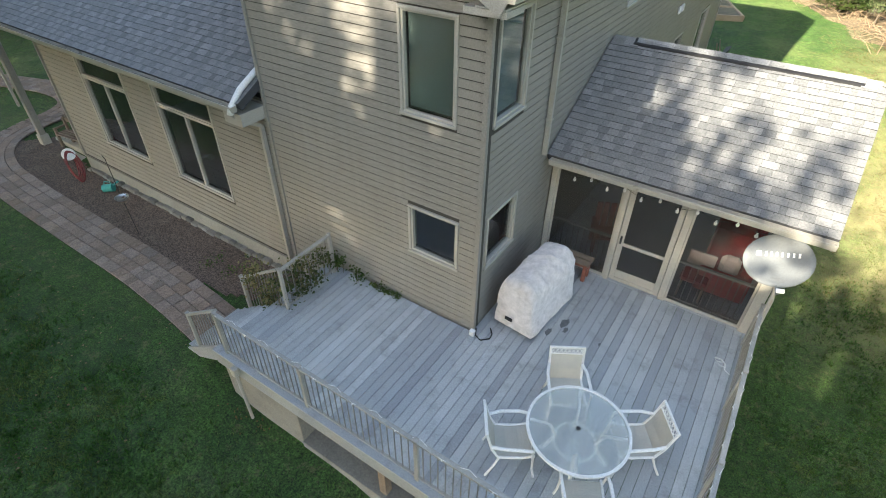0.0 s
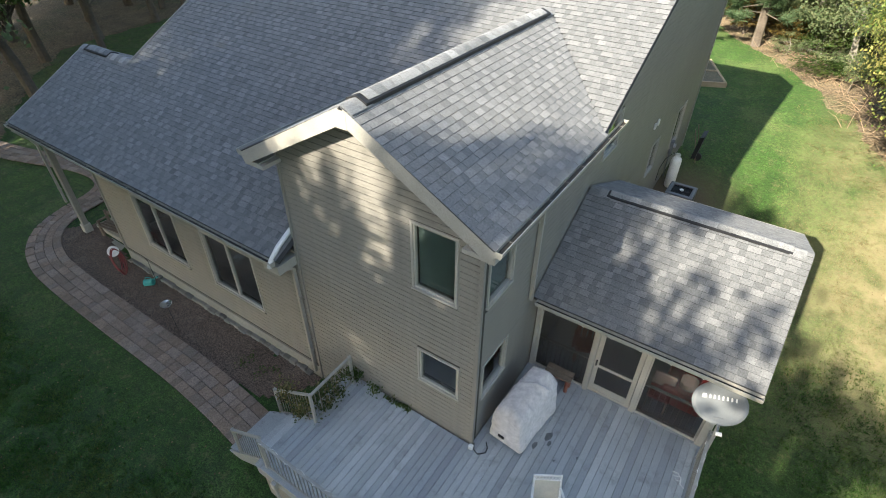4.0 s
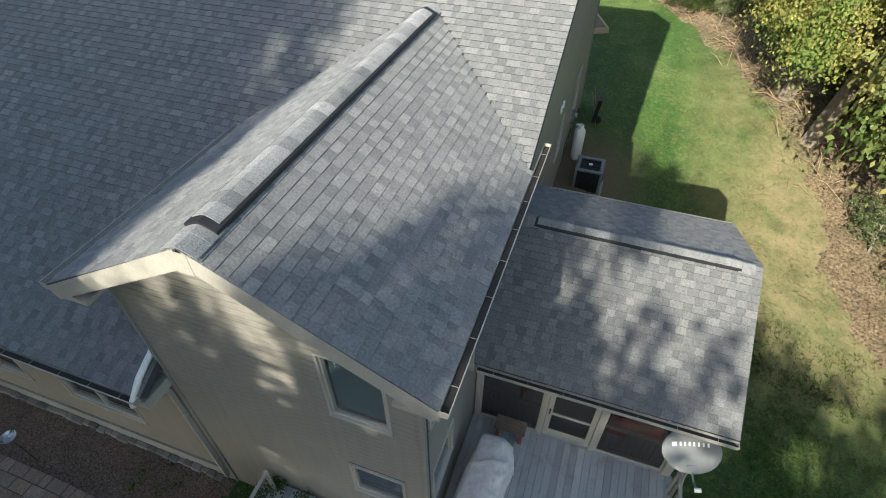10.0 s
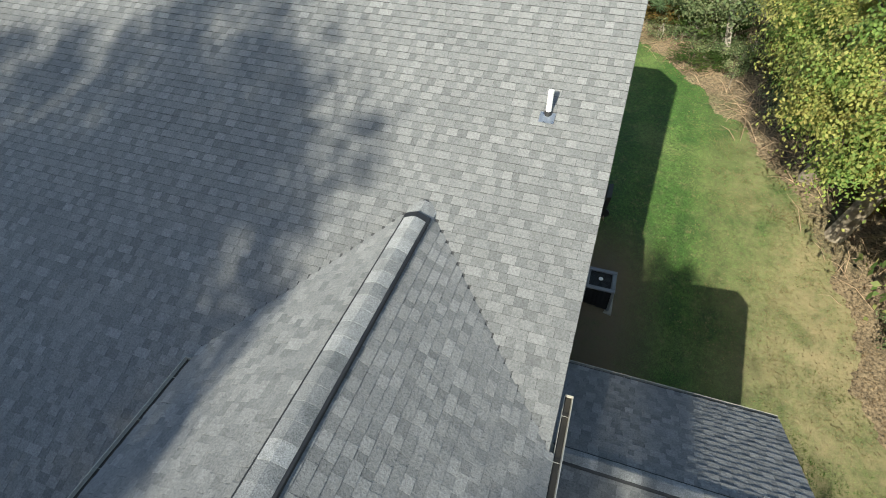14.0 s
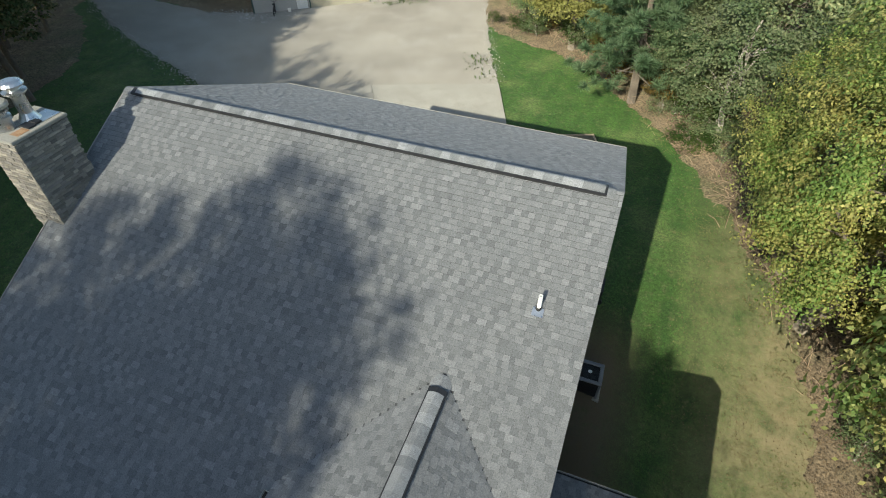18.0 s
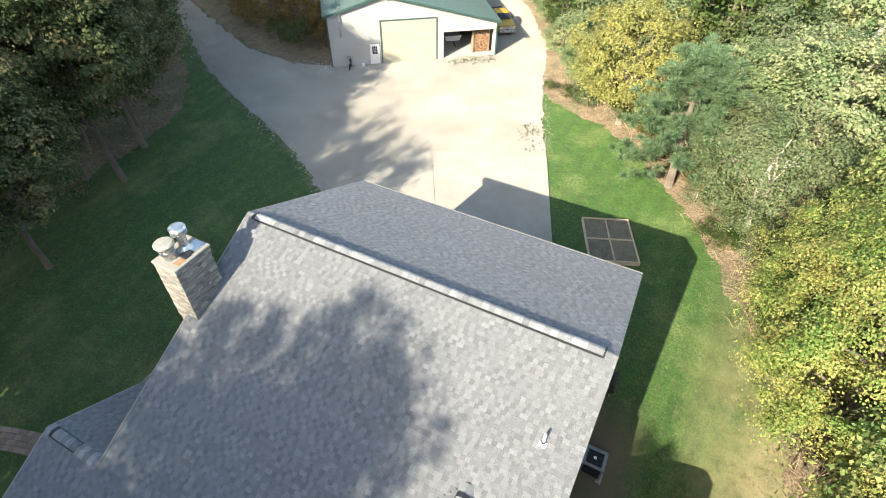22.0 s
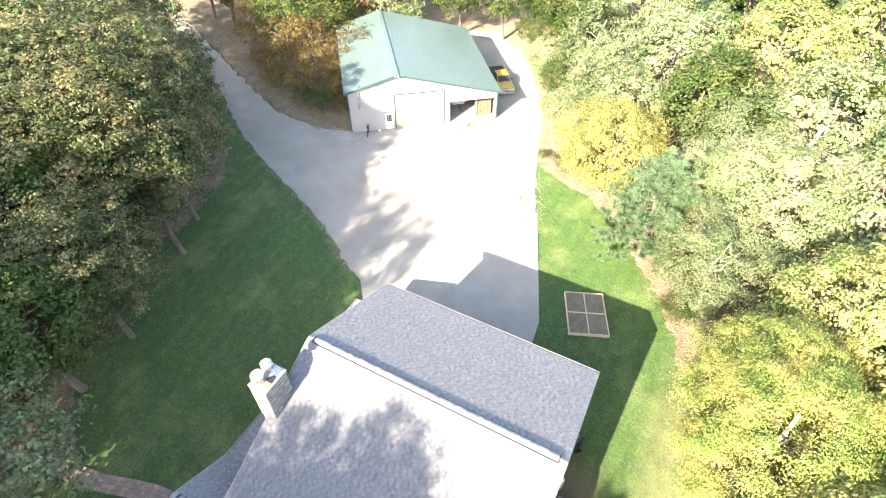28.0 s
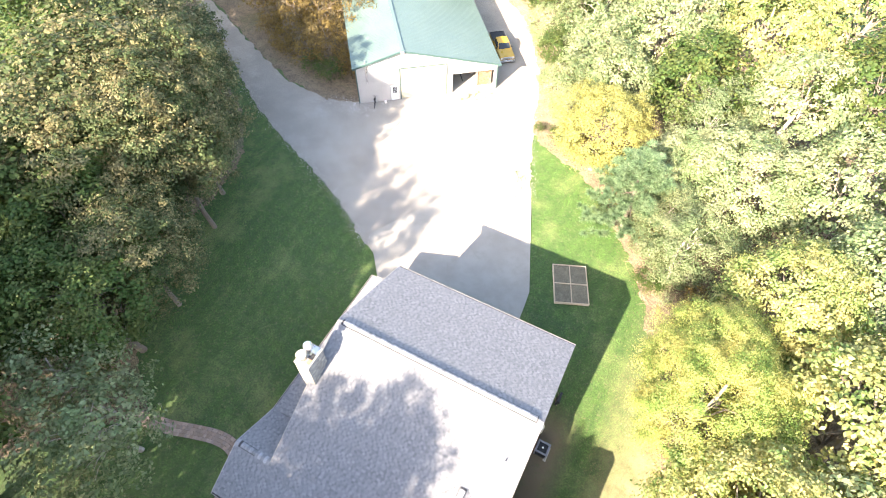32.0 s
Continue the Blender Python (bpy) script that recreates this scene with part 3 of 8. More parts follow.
# ---- trees ----
def leaf_mat(name, a, b, c, patch=0.55, lo=0.40, hi=0.62):
    """Leaves between a and b, turning to c spray by spray, each leaf with its own tone; light passes through."""
    m = bpy.data.materials.new(name)
    m.use_nodes = True
    t = m.node_tree
    p = t.nodes["Principled BSDF"]
    p.inputs["Roughness"].default_value, p.inputs["Specular IOR Level"].default_value = 0.6, 0.25
    geo = t.nodes.new("ShaderNodeNewGeometry")

    def calc(op, x, y):
        n = t.nodes.new("ShaderNodeMath")
        n.operation = op
        for k, v in enumerate((x, y)):
            if isinstance(v, bpy.types.NodeSocket):
                t.links.new(v, n.inputs[k])
            else:
                n.inputs[k].default_value = v
        return n.outputs[0]

    def span(v, lo, hi, x0, x1):
        n = t.nodes.new("ShaderNodeMapRange")
        t.links.new(v, n.inputs[0])
        for k, w in enumerate((lo, hi, x0, x1)):
            n.inputs[k + 1].default_value = w
        return n.outputs[0]

    def blend(f, x, y):
        n = t.nodes.new("ShaderNodeMix")
        n.data_type = "RGBA"
        t.links.new(f, n.inputs[0])
        for sock, v in ((n.inputs[6], x), (n.inputs[7], y)):
            if isinstance(v, bpy.types.NodeSocket):
                t.links.new(v, sock)
            else:
                sock.default_value = (*v, 1)
        return n.outputs[2]

    rand = geo.outputs["Random Per Island"]
    n = t.nodes.new("ShaderNodeTexNoise")
    n.inputs["Scale"].default_value, n.inputs["Detail"].default_value = patch, 3.0
    t.links.new(geo.outputs["Position"], n.inputs["Vector"])
    turned = calc("ADD", n.outputs[0], span(rand, 0.0, 1.0, -0.13, 0.13))
    tone = calc("FRACT", calc("MULTIPLY", rand, 7.31), 0.0)
    col = blend(span(turned, lo, hi, 0.0, 1.0), blend(calc("FRACT", calc("MULTIPLY", rand, 3.77), 0.0), a, b), c)
    sc = t.nodes.new("ShaderNodeVectorMath")
    sc.operation = "SCALE"
    t.links.new(col, sc.inputs[0])
    t.links.new(span(tone, 0.0, 1.0, 0.68, 1.32), sc.inputs["Scale"])
    t.links.new(sc.outputs[0], p.inputs["Base Color"])
    tl = t.nodes.new("ShaderNodeBsdfTranslucent")
    t.links.new(sc.outputs[0], tl.inputs[0])
    mx = t.nodes.new("ShaderNodeMixShader")
    mx.inputs[0].default_value = 0.42
    t.links.new(p.outputs[0], mx.inputs[1])
    t.links.new(tl.outputs[0], mx.inputs[2])
    t.links.new(mx.outputs[0], t.nodes["Material Output"].inputs[0])
    return m


L_YELLOW = leaf_mat("leaf_yellow_maple", (0.125, 0.205, 0.055), (0.21, 0.285, 0.09), (0.43, 0.39, 0.15), lo=0.35, hi=0.64)
L_MAPLE = leaf_mat("leaf_gold_maple", (0.12, 0.205, 0.045), (0.19, 0.275, 0.07), (0.43, 0.385, 0.125), lo=0.37, hi=0.66)
L_GOLD = leaf_mat("leaf_golden_maple", (0.24, 0.242, 0.075), (0.29, 0.285, 0.088), (0.36, 0.335, 0.105))
L_LIME = leaf_mat("leaf_lime", (0.19, 0.265, 0.115), (0.145, 0.21, 0.092), (0.35, 0.36, 0.185))
L_OLIVE = leaf_mat("leaf_olive_oak", (0.073, 0.10, 0.036), (0.056, 0.083, 0.029), (0.205, 0.18, 0.083), lo=0.45, hi=0.62)
L_GREEN = leaf_mat("leaf_green", (0.045, 0.09, 0.02), (0.06, 0.105, 0.024), (0.10, 0.125, 0.035))
L_GREY = leaf_mat("leaf_grey_green", (0.14, 0.19, 0.085), (0.115, 0.165, 0.07), (0.21, 0.235, 0.12))
L_PINE = leaf_mat("pine_needles", (0.10, 0.175, 0.085), (0.13, 0.21, 0.10), (0.19, 0.265, 0.14), 1.2)
L_RUST = leaf_mat("leaf_rust", (0.115, 0.08, 0.03), (0.14, 0.105, 0.035), (0.20, 0.14, 0.04))


def crown_mesh(seed, clumps, per, leaf, radius=1.0, tall=1.0, spread=0.2, hollow=0.45, droop=0.0, flat=0.55):
    """A crown of leaf sprays round (0, 0, 0), uneven in outline with gaps; also the ends of the limbs."""
    rnd = np.random.RandomState(seed)
    p = rnd.uniform(-1, 1, (clumps * 9, 3))
    d = np.linalg.norm(p, axis=1)
    p = p[(d > hollow) & (d < 1.0) & (p[:, 2] > -0.75)][:clumps]
    swell = np.array([1.0 + 0.28 * noise.noise((q[0] * 1.6 + seed, q[1] * 1.6, q[2] * 1.6)) for q in p])
    p = p * np.array((radius, radius, radius * tall)) * swell[:, None]
    p[p[:, 2] < 0, :2] *= 1.05
    r = radius * spread * rnd.uniform(0.7, 1.35, len(p))
    out = p / (np.linalg.norm(p, axis=1)[:, None] + 1e-6)
    k = np.repeat(np.arange(len(p)), (per * rnd.uniform(0.6, 1.3, len(p))).astype(int))
    g = rnd.normal(0, 0.5, (len(k), 3)) * np.stack((r, r, r * flat), 1)[k]
    c = p[k] + g
    c[:, 2] -= droop * (g[:, 0] ** 2 + g[:, 1] ** 2) / (r[k] + 1e-6)
    n = g / (np.linalg.norm(g, axis=1)[:, None] + 1e-6) * 0.5 + out[k] * 0.55 + np.array((0, 0, 0.5)) + rnd.normal(0, 0.36, g.shape)
    n /= np.linalg.norm(n, axis=1)[:, None]
    a = np.cross(n, rnd.normal(0, 1, g.shape))
    a /= np.linalg.norm(a, axis=1)[:, None] + 1e-9
    b = np.cross(n, a)
    s = leaf * rnd.uniform(0.6, 1.25, (len(k), 1))
    vs = np.stack((c - a * s, c + b * s * 0.62 - n * s * 0.12, c + a * s, c - b * s * 0.62 - n * s * 0.12), 1).reshape(-1, 3)
    return vs, np.arange(len(vs)).reshape(-1, 4), [q for q in p]


def leaf_sheet(name, vs, fs, mat):
    """A mesh of leaves from arrays of corners and four-cornered faces."""
    me = bpy.data.meshes.new(name)
    me.vertices.add(len(vs))
    me.vertices.foreach_set("co", vs.ravel())
    me.loops.add(fs.size)
    me.loops.foreach_set("vertex_index", fs.ravel())
    me.polygons.add(len(fs))
    me.polygons.foreach_set("loop_start", np.arange(0, fs.size, 4))
    me.update(calc_edges=True)
    me.materials.append(mat)
    return me


def bare_limbs(ends, low, trunk_r, seed, count=26):
    """Trunk from low up to the crown and limbs that reach its sprays."""
    rnd = random.Random(seed)
    trunk, limbs = bmesh.new(), bmesh.new()
    top = max(e[2] for e in ends) * 0.5
    pts = []
    for i in range(7):
        k = i / 6
        pts.append((0.10 * math.sin(k * 4 + seed), 0.10 * math.cos(k * 3 + seed) - 0.1, low + (top - low) * k))
    tube(trunk, [(pts[0][0], pts[0][1], low - 0.05), *pts[1:]], trunk_r, 9, trunk_r * 0.2)
    for e in rnd.sample(list(ends), min(count, len(ends))):
        k = rnd.uniform(0.25, 0.8)
        s = Vector((0.08 * math.sin(k * 4), 0, low + (top - low) * k))
        if s.z > e[2]:
            s.z = max(low * 0.6, e[2] - 0.25)
        mid = s.lerp(Vector(e), 0.5) + Vector((0, 0, 0.06))
        tube(limbs, [s, mid, s.lerp(Vector(e), 0.72)], trunk_r * 0.24, 5, trunk_r * 0.04, cap=False)
    return trunk, limbs


def species(name, seed, leafmat, bark, clumps, per, leaf, tall, low, trunk_r, **kw):
    """Unit tree: crown radius 1 round the origin, trunk down to low."""
    vs, fs, ends = crown_mesh(seed, clumps, per, leaf, tall=tall, **kw)
    tr, li = bare_limbs(ends, low, trunk_r, seed)
    lv, lf, _ = crown_mesh(seed, clumps, int(per * 0.4), leaf * 1.5, tall=tall, **kw)
    bv, bf, _ = crown_mesh(seed + 50, 50, 34, leaf * 2.2, tall=tall, spread=0.28, hollow=0.3)
    near = dict(fine=leaf_sheet("crown", *crown_mesh(seed, clumps, int(per * 2.6), leaf * 0.56, tall=tall, **kw)[:2], L_MAPLE)) if name == "maple_tree" and seed == 11 else {}
    return dict(near, far=leaf_sheet("crown", lv, lf, leafmat), bush=leaf_sheet("crown", bv, bf, leafmat), crown=leaf_sheet("crown", vs, fs, leafmat), high=float(vs[:, 2].max()), trunk=mesh_of("trunk", tr, bark), limbs=mesh_of("limbs", li, bark if name == "ash_tree" else M_BARK), low=low, name=name)


def pine_unit(seed):
    """A pine: whorls of rising boughs, each ending in round tufts of fine needles."""
    rnd = np.random.RandomState(seed)
    tufts = []
    for tier in range(12):
        k = tier / 11
        z = -1.15 + 2.45 * k
        r = (0.95 - 0.12 * abs(k - 0.25)) * (1.0 - 0.78 * max(0.0, k - 0.2) ** 1.25)
        for j in range(6):
            a = (j + rnd.uniform(-0.3, 0.3)) * math.tau / 6 + tier * 0.9
            reach = r * rnd.uniform(0.6, 1.15)
            for f in np.linspace(0.35, 1.0, 6):
                w = rnd.normal(0, 0.045, 3)
                tufts.append((math.cos(a) * reach * f + w[0], math.sin(a) * reach * f + w[1], z - 0.1 * f + 0.22 * f * f + w[2] * 0.6, a))
    tufts = np.array(tufts)
    q = np.repeat(np.arange(len(tufts)), 120)
    d = rnd.normal(0, 0.62, (len(q), 3)) + np.stack((np.cos(tufts[q, 3]) * 0.45, np.sin(tufts[q, 3]) * 0.45, np.full(len(q), 0.5)), 1)
    d /= np.linalg.norm(d, axis=1)[:, None]
    w = np.cross(d, rnd.normal(0, 1, d.shape))
    w /= np.linalg.norm(w, axis=1)[:, None]
    c = tufts[q, :3] + d * 0.015
    size = rnd.uniform(0.085, 0.13, (len(q), 1))
    corners = np.stack((c - w * 0.0048, c + w * 0.0048, c + d * size + w * 0.002, c + d * size - w * 0.002), 1).reshape(-1, 3)
    tr = tube(bmesh.new(), [(0, 0, -1.9), (0, 0, 0), (0.01, 0, 1.35)], 0.07, 8, 0.012)
    li = bmesh.new()
    for tier in range(0, 14):
        for k in range(3):
            a = k * math.tau / 3 + tier
            z = -1.2 + 2.6 * tier / 14
            tube(li, [(0, 0, z), (0.5 * math.cos(a) * (1 - tier / 16), 0.5 * math.sin(a) * (1 - tier / 16), z + 0.03)], 0.015, 4, 0.005, cap=False)
    crown = leaf_sheet("crown", corners, np.arange(len(corners)).reshape(-1, 4), L_PINE)
    return dict(far=crown, bush=crown, crown=crown, high=1.45, trunk=mesh_of("trunk", tr, M_BARK), limbs=mesh_of("limbs", li, M_BARK), low=-1.9, name="pine_tree")


M_MAPLEBARK = surf("grey_maple_bark", (0.20, 0.165, 0.125), (0.30, 0.255, 0.20), 2.0, 0.95, 0.9, 14.0, dirt=(0.13, 0.105, 0.08))
SPECIES = {
    "yellow": species("maple_tree", 11, L_YELLOW, M_MAPLEBARK, 430, 84, 0.0205, 0.95, -1.45, 0.075, spread=0.135, hollow=0.76, flat=0.42, droop=0.4),
    "gold": species("maple_tree", 19, L_GOLD, M_MAPLEBARK, 400, 84, 0.0205, 0.95, -1.45, 0.06, spread=0.135, hollow=0.74, flat=0.45, droop=0.3),
    "lime": species("maple_tree", 12, L_LIME, M_MAPLEBARK, 420, 80, 0.0205, 0.95, -1.4, 0.05, spread=0.135, hollow=0.75, flat=0.45, droop=0.3),
    "olive": species("oak_tree", 13, L_OLIVE, M_BARK, 420, 92, 0.022, 1.25, -1.95, 0.05, spread=0.14, hollow=0.62, flat=0.45),
    "green": species("broadleaf_tree", 14, L_GREEN, M_BARK, 300, 70, 0.026, 1.1, -2.0, 0.06, spread=0.15, hollow=0.66),
    "grey": species("ash_tree", 15, L_GREY, M_PALEBARK, 170, 85, 0.023, 1.1, -1.5, 0.05, spread=0.18, hollow=0.3),
    "rust": species("shrub_tree", 16, L_RUST, M_BARK, 110, 45, 0.03, 0.9, -1.3, 0.045, spread=0.2, hollow=0.3),
    "sparse": species("oak_tree", 17, L_OLIVE, M_BARK, 150, 90, 0.034, 1.0, -2.6, 0.03, spread=0.18, hollow=0.25),
    "pine": pine_unit(18),
}
LABELS = {
    "yellow": "tall maple in yellow-green autumn leaf beside the lawn", "gold": "maple in full golden autumn leaf", "lime": "leafy maple turning lime green at the wood's edge",
    "olive": "tall dark oak with olive-brown leaves", "green": "dense dark green broadleaf tree in the wood",
    "grey": "thin grey-green ash with pale bare twigs", "rust": "scrubby understorey tree with rusty brown leaves",
    "sparse": "open-crowned oak south of the house", "pine": "young blue-green pine with layered boughs",
}
TREE_COUNT = [0]


def tree(kind, x, y, top, r, group="woodland trees", detail=None, lean=None):
    s = SPECIES[kind]
    TREE_COUNT[0] += 1
    rnd = random.Random(TREE_COUNT[0] * 17)
    base = ground_z(x, y)
    up = (top - base) / (s["high"] - s["low"])
    ob = thing(s["name"], (x, y, base), LABELS[kind], "tree", group, rz=0 if lean else rnd.uniform(0, 360))
    m = Matrix.Translation((0, 0, -s["low"] * up)) @ Matrix.Diagonal((r, r, up, 1))
    if lean:
        m = Matrix(((1, 0, lean[0], 0), (0, 1, lean[1], 0), (0, 0, 1, 0), (0, 0, 0, 1))) @ m @ pose(0, 0, 0, 0, 0, rnd.uniform(0, 360))
    part("trunk", s["trunk"], None, ob, at=m)
    part("branchwork", s["limbs"], None, ob, at=m)
    detail = detail or ("far" if y > 48 or x > 14 or x < -39.8 or y < 3 else "crown")
    part("crown", s[detail], None, ob, at=m)
    return ob


# east wood
for row in (("yellow", 12.4, 12.0, 13.0, 4.9), ("yellow", 12.6, 27.5, 13.0, 4.6), ("yellow", 17.5, 20.5, 15.0, 5.5),
            ("lime", 18.5, 12.0, 15.0, 5.5), ("lime", 18.0, 30.5, 14.5, 5.2), ("green", 25, 24, 16, 6), ("yellow", 26, 13, 16, 6), ("lime", 14, 4.5, 13, 4.6),
            ("grey", 5.4, 32.3, 9.0, 3.8), ("grey", 3.6, 34.8, 8.0, 3.4), ("lime", 8.0, 39.5, 11.5, 5.6), ("gold", -4.9, 42.0, 10.2, 4.6),
            ("grey", -8.2, 51.5, 10.5, 4.8), ("green", 1.5, 51.0, 12.0, 5.2), ("grey", 4.0, 46.0, 11.5, 4.4), ("lime", 10.5, 50.5, 13.5, 5.4), ("lime", 15.0, 40.5, 13.5, 5.0),
            ("lime", -9.2, 55.0, 10.0, 4.0), ("lime", -5.6, 49.6, 9.5, 4.0), ("green", -14.6, 65.5, 10.0, 3.8), ("green", -21.5, 73.5, 11.0, 4.4), ("lime", 3.5, 40.5, 9.5, 3.8), ("lime", -12.0, 50.5, 5.5, 2.6), ("green", -14.4, 56.0, 6.0, 2.7), ("lime", -17.6, 61.0, 6.0, 2.7), ("lime", -9.6, 47.4, 5.0, 2.3), ("green", -21.0, 66.5, 6.5, 2.8), ("lime", -3.0, 59.0, 13.0, 5.6), ("grey", -11.5, 60.5, 12.0, 5.0), ("yellow", 6.0, 60.0, 15.0, 5.4), ("green", 17.0, 54.0, 15.0, 5.6), ("yellow", 24.0, 36.0, 15.0, 5.5),
            ("green", 25.0, 47.0, 16.0, 6.0), ("green", -18.0, 69.5, 12.0, 4.6), ("lime", -9.0, 70.0, 14.0, 5.5), ("green", 3.0, 71.0, 15.0, 6.0), ("yellow", 15.0, 68.0, 16.0, 6.0),
            ("green", -25.0, 77.5, 13.0, 4.8), ("gold", -35.5, 78.5, 12.0, 4.6), ("lime", -44.5, 74.0, 12.0, 4.6), ("green", 32.0, 30.0, 17.0, 6.5), ("green", 33.0, 58.0, 17.0, 6.5),
            ("lime", -16, 82, 15, 6), ("green", -2, 84, 16, 6.5), ("green", 14, 82, 16, 6.5)):
    tree(*row)
for row in (("yellow", 9.05, 18.4, 12.4, 4.7, (0.05, -0.03)), ("yellow", 8.6, 21.4, 11.6, 4.0, (0.05, 0.0))):
    tree(*row[:5], detail="fine", lean=row[5])
tree("pine", 0.65, 34.8, 9.6, 4.2, lean=(-0.12, 0.0))
# west wood
for row in (("olive", -32.9, 17.2, 16.5, 5.0, (-0.22, 0.0)), ("olive", -35.7, 16.9, 17.0, 5.2, (-0.2, 0.05)), ("olive", -35.4, 22.4, 17.0, 5.0, (-0.26, -0.04)), ("olive", -36.2, 12.6, 16.5, 5.4, (-0.12, 0.0))):
    tree(*row[:5], lean=row[5])
for row in (("olive", -41.0, 13.5, 17.0, 6.0), ("olive", -43.0, 18.0, 18.0, 6.6), ("green", -35.5, 8.6, 14.0, 5.4),
            ("green", -31.5, 5.0, 12.5, 5.2), ("grey", -25.2, -1.6, 10.0, 4.4), ("grey", -29.5, 0.5, 10.5, 4.2), ("green", -38.0, 3.5, 14.0, 5.2), ("olive", -46.0, 26.5, 16.0, 5.0), ("green", -46.0, 10.0, 16.0, 6.0),
            ("olive", -56.0, 32.0, 16.0, 5.0), ("green", -53.0, 22.0, 17.0, 6.5), ("rust", -39.5, 44.0, 7.0, 3.0), ("rust", -43.0, 47.5, 8.5, 3.4), ("rust", -38.0, 49.5, 7.5, 3.0),
            ("green", -46.0, 53.0, 12.0, 4.4), ("rust", -43.5, 58.5, 10.0, 3.8), ("olive", -50.0, 60.0, 14.0, 5.0), ("lime", -48.5, 67.0, 13.0, 4.6), ("green", -58.0, 55.0, 15.0, 5.5), ("green", -60.0, 66.0, 16.0, 6.0),
            ("olive", -31.0, 9.6, 13.0, 4.4), ("olive", -40.0, 18.5, 11.0, 4.8), ("olive", -40.0, 23.5, 10.5, 4.2), ("olive", -45.5, 30.0, 11.0, 3.8), ("olive", -51.0, 34.0, 11.0, 4.0), ("green", -41.0, 8.0, 15.0, 5.6), ("olive", -48.0, 24.0, 17.0, 6.0), ("green", -47.0, 16.0, 16.0, 5.6), ("green", -36.0, -1.5, 15.0, 5.4), ("green", -42.0, 0.0, 16.0, 5.6), ("olive", -46.5, -7.0, 20.0, 6.2), ("green", -50.0, 4.0, 17.0, 6.0), ("rust", -41.5, 42.6, 6.0, 2.4), ("rust", -46.5, 47.0, 8.0, 3.2), ("green", -50.5, 52.0, 11.0, 4.2), ("rust", -54.0, 49.5, 8.0, 3.2), ("green", -63.0, 54.0, 14.0, 5.0), ("olive", -70.0, 56.5, 15.0, 5.5), ("olive", -64.0, 41.0, 15.0, 4.6), ("olive", -73.0, 46.0, 16.0, 5.5), ("olive", -66.0, 34.0, 17.0, 6.0), ("gold", -46.5, 56.5, 12.0, 3.8), ("lime", -40.5, 61.5, 11.0, 4.0), ("green", -34.0, 68.0, 11.0, 4.2), ("green", -27.5, 70.5, 10.5, 4.0), ("green", -62.0, 26.0, 17.0, 6.5), ("green", -31.0, -7.5, 17.0, 5.4), ("olive", -56.0, 78.0, 16.0, 6.0), ("green", -72.0, 62.0, 17.0, 6.5)):
    tree(*row)
# trees south of the house, whose shade falls on it
for row in (("olive", -11.2, -20.0, 26.0, 4.1, "trees south of the house", "crown"), ("olive", -11.0, -21.8, 25.6, 3.3, "trees south of the house", "crown"), ("green", -6.3, -19.0, 16.6, 2.6, "trees south of the house", "crown"), ("sparse", -4.0, -23.5, 21.5, 2.0, "trees south of the house", "crown"), ("olive", -14.4, -23.0, 26.5, 4.0, "trees south of the house", "crown"), ("olive", -16.8, -21.0, 24.0, 4.6, "trees south of the house", "crown"), ("green", -21.5, -19.5, 20.5, 5.0), ("green", -28.0, -19.0, 20.0, 5.6), ("olive", -36.0, -16.0, 20.0, 6.0),
            ("sparse", -11.5, -12.5, 13.0, 4.8), ("green", -18.5, -11.0, 12.5, 4.8), ("green", -26.0, -10.5, 23.3, 5.0, "trees south of the house", "crown"), ("green", -30.5, -9.5, 24.0, 5.6, "trees south of the house", "crown"), ("olive", -37.5, -8.0, 25.0, 6.0), ("olive", -44.0, -6.5, 25.0, 6.0), ("green", -1.6, -17.2, 12.6, 3.2), ("green", -20.0, -15.0, 15.0, 4.4), ("green", -14.0, -16.5, 10.0, 3.6), ("green", -8.5, -15.5, 10.4, 4.0), ("green", -3.5, -16.0, 9.0, 3.4), ("green", 1.4, -17.2, 12.2, 3.0), ("sparse", 5.2, -17.6, 12.0, 3.0), ("green", 12.5, -16.0, 6.5, 3.0), ("sparse", -7.8, -20.5, 17.0, 4.3), ("sparse", -2.7, -21.0, 19.3, 3.2), ("sparse", 1.2, -21.5, 15.6, 2.8), ("sparse", 11.2, -21.0, 16.0, 3.6), ("green", 18.0, -18.0, 17.0, 4.8)):
    tree(*row[:5], group="trees south of the house", detail=row[6] if len(row) > 6 else None)


# leaf-strewn wood floor and brush along the lawn's edge
M_LITTER = surf("leaf_litter", (0.115, 0.085, 0.054), (0.18, 0.135, 0.085), 0.9, 0.95, 1.0, 11.0, vary="world", c=(0.095, 0.095, 0.045), speck=0.7, dirt=(0.24, 0.185, 0.12))


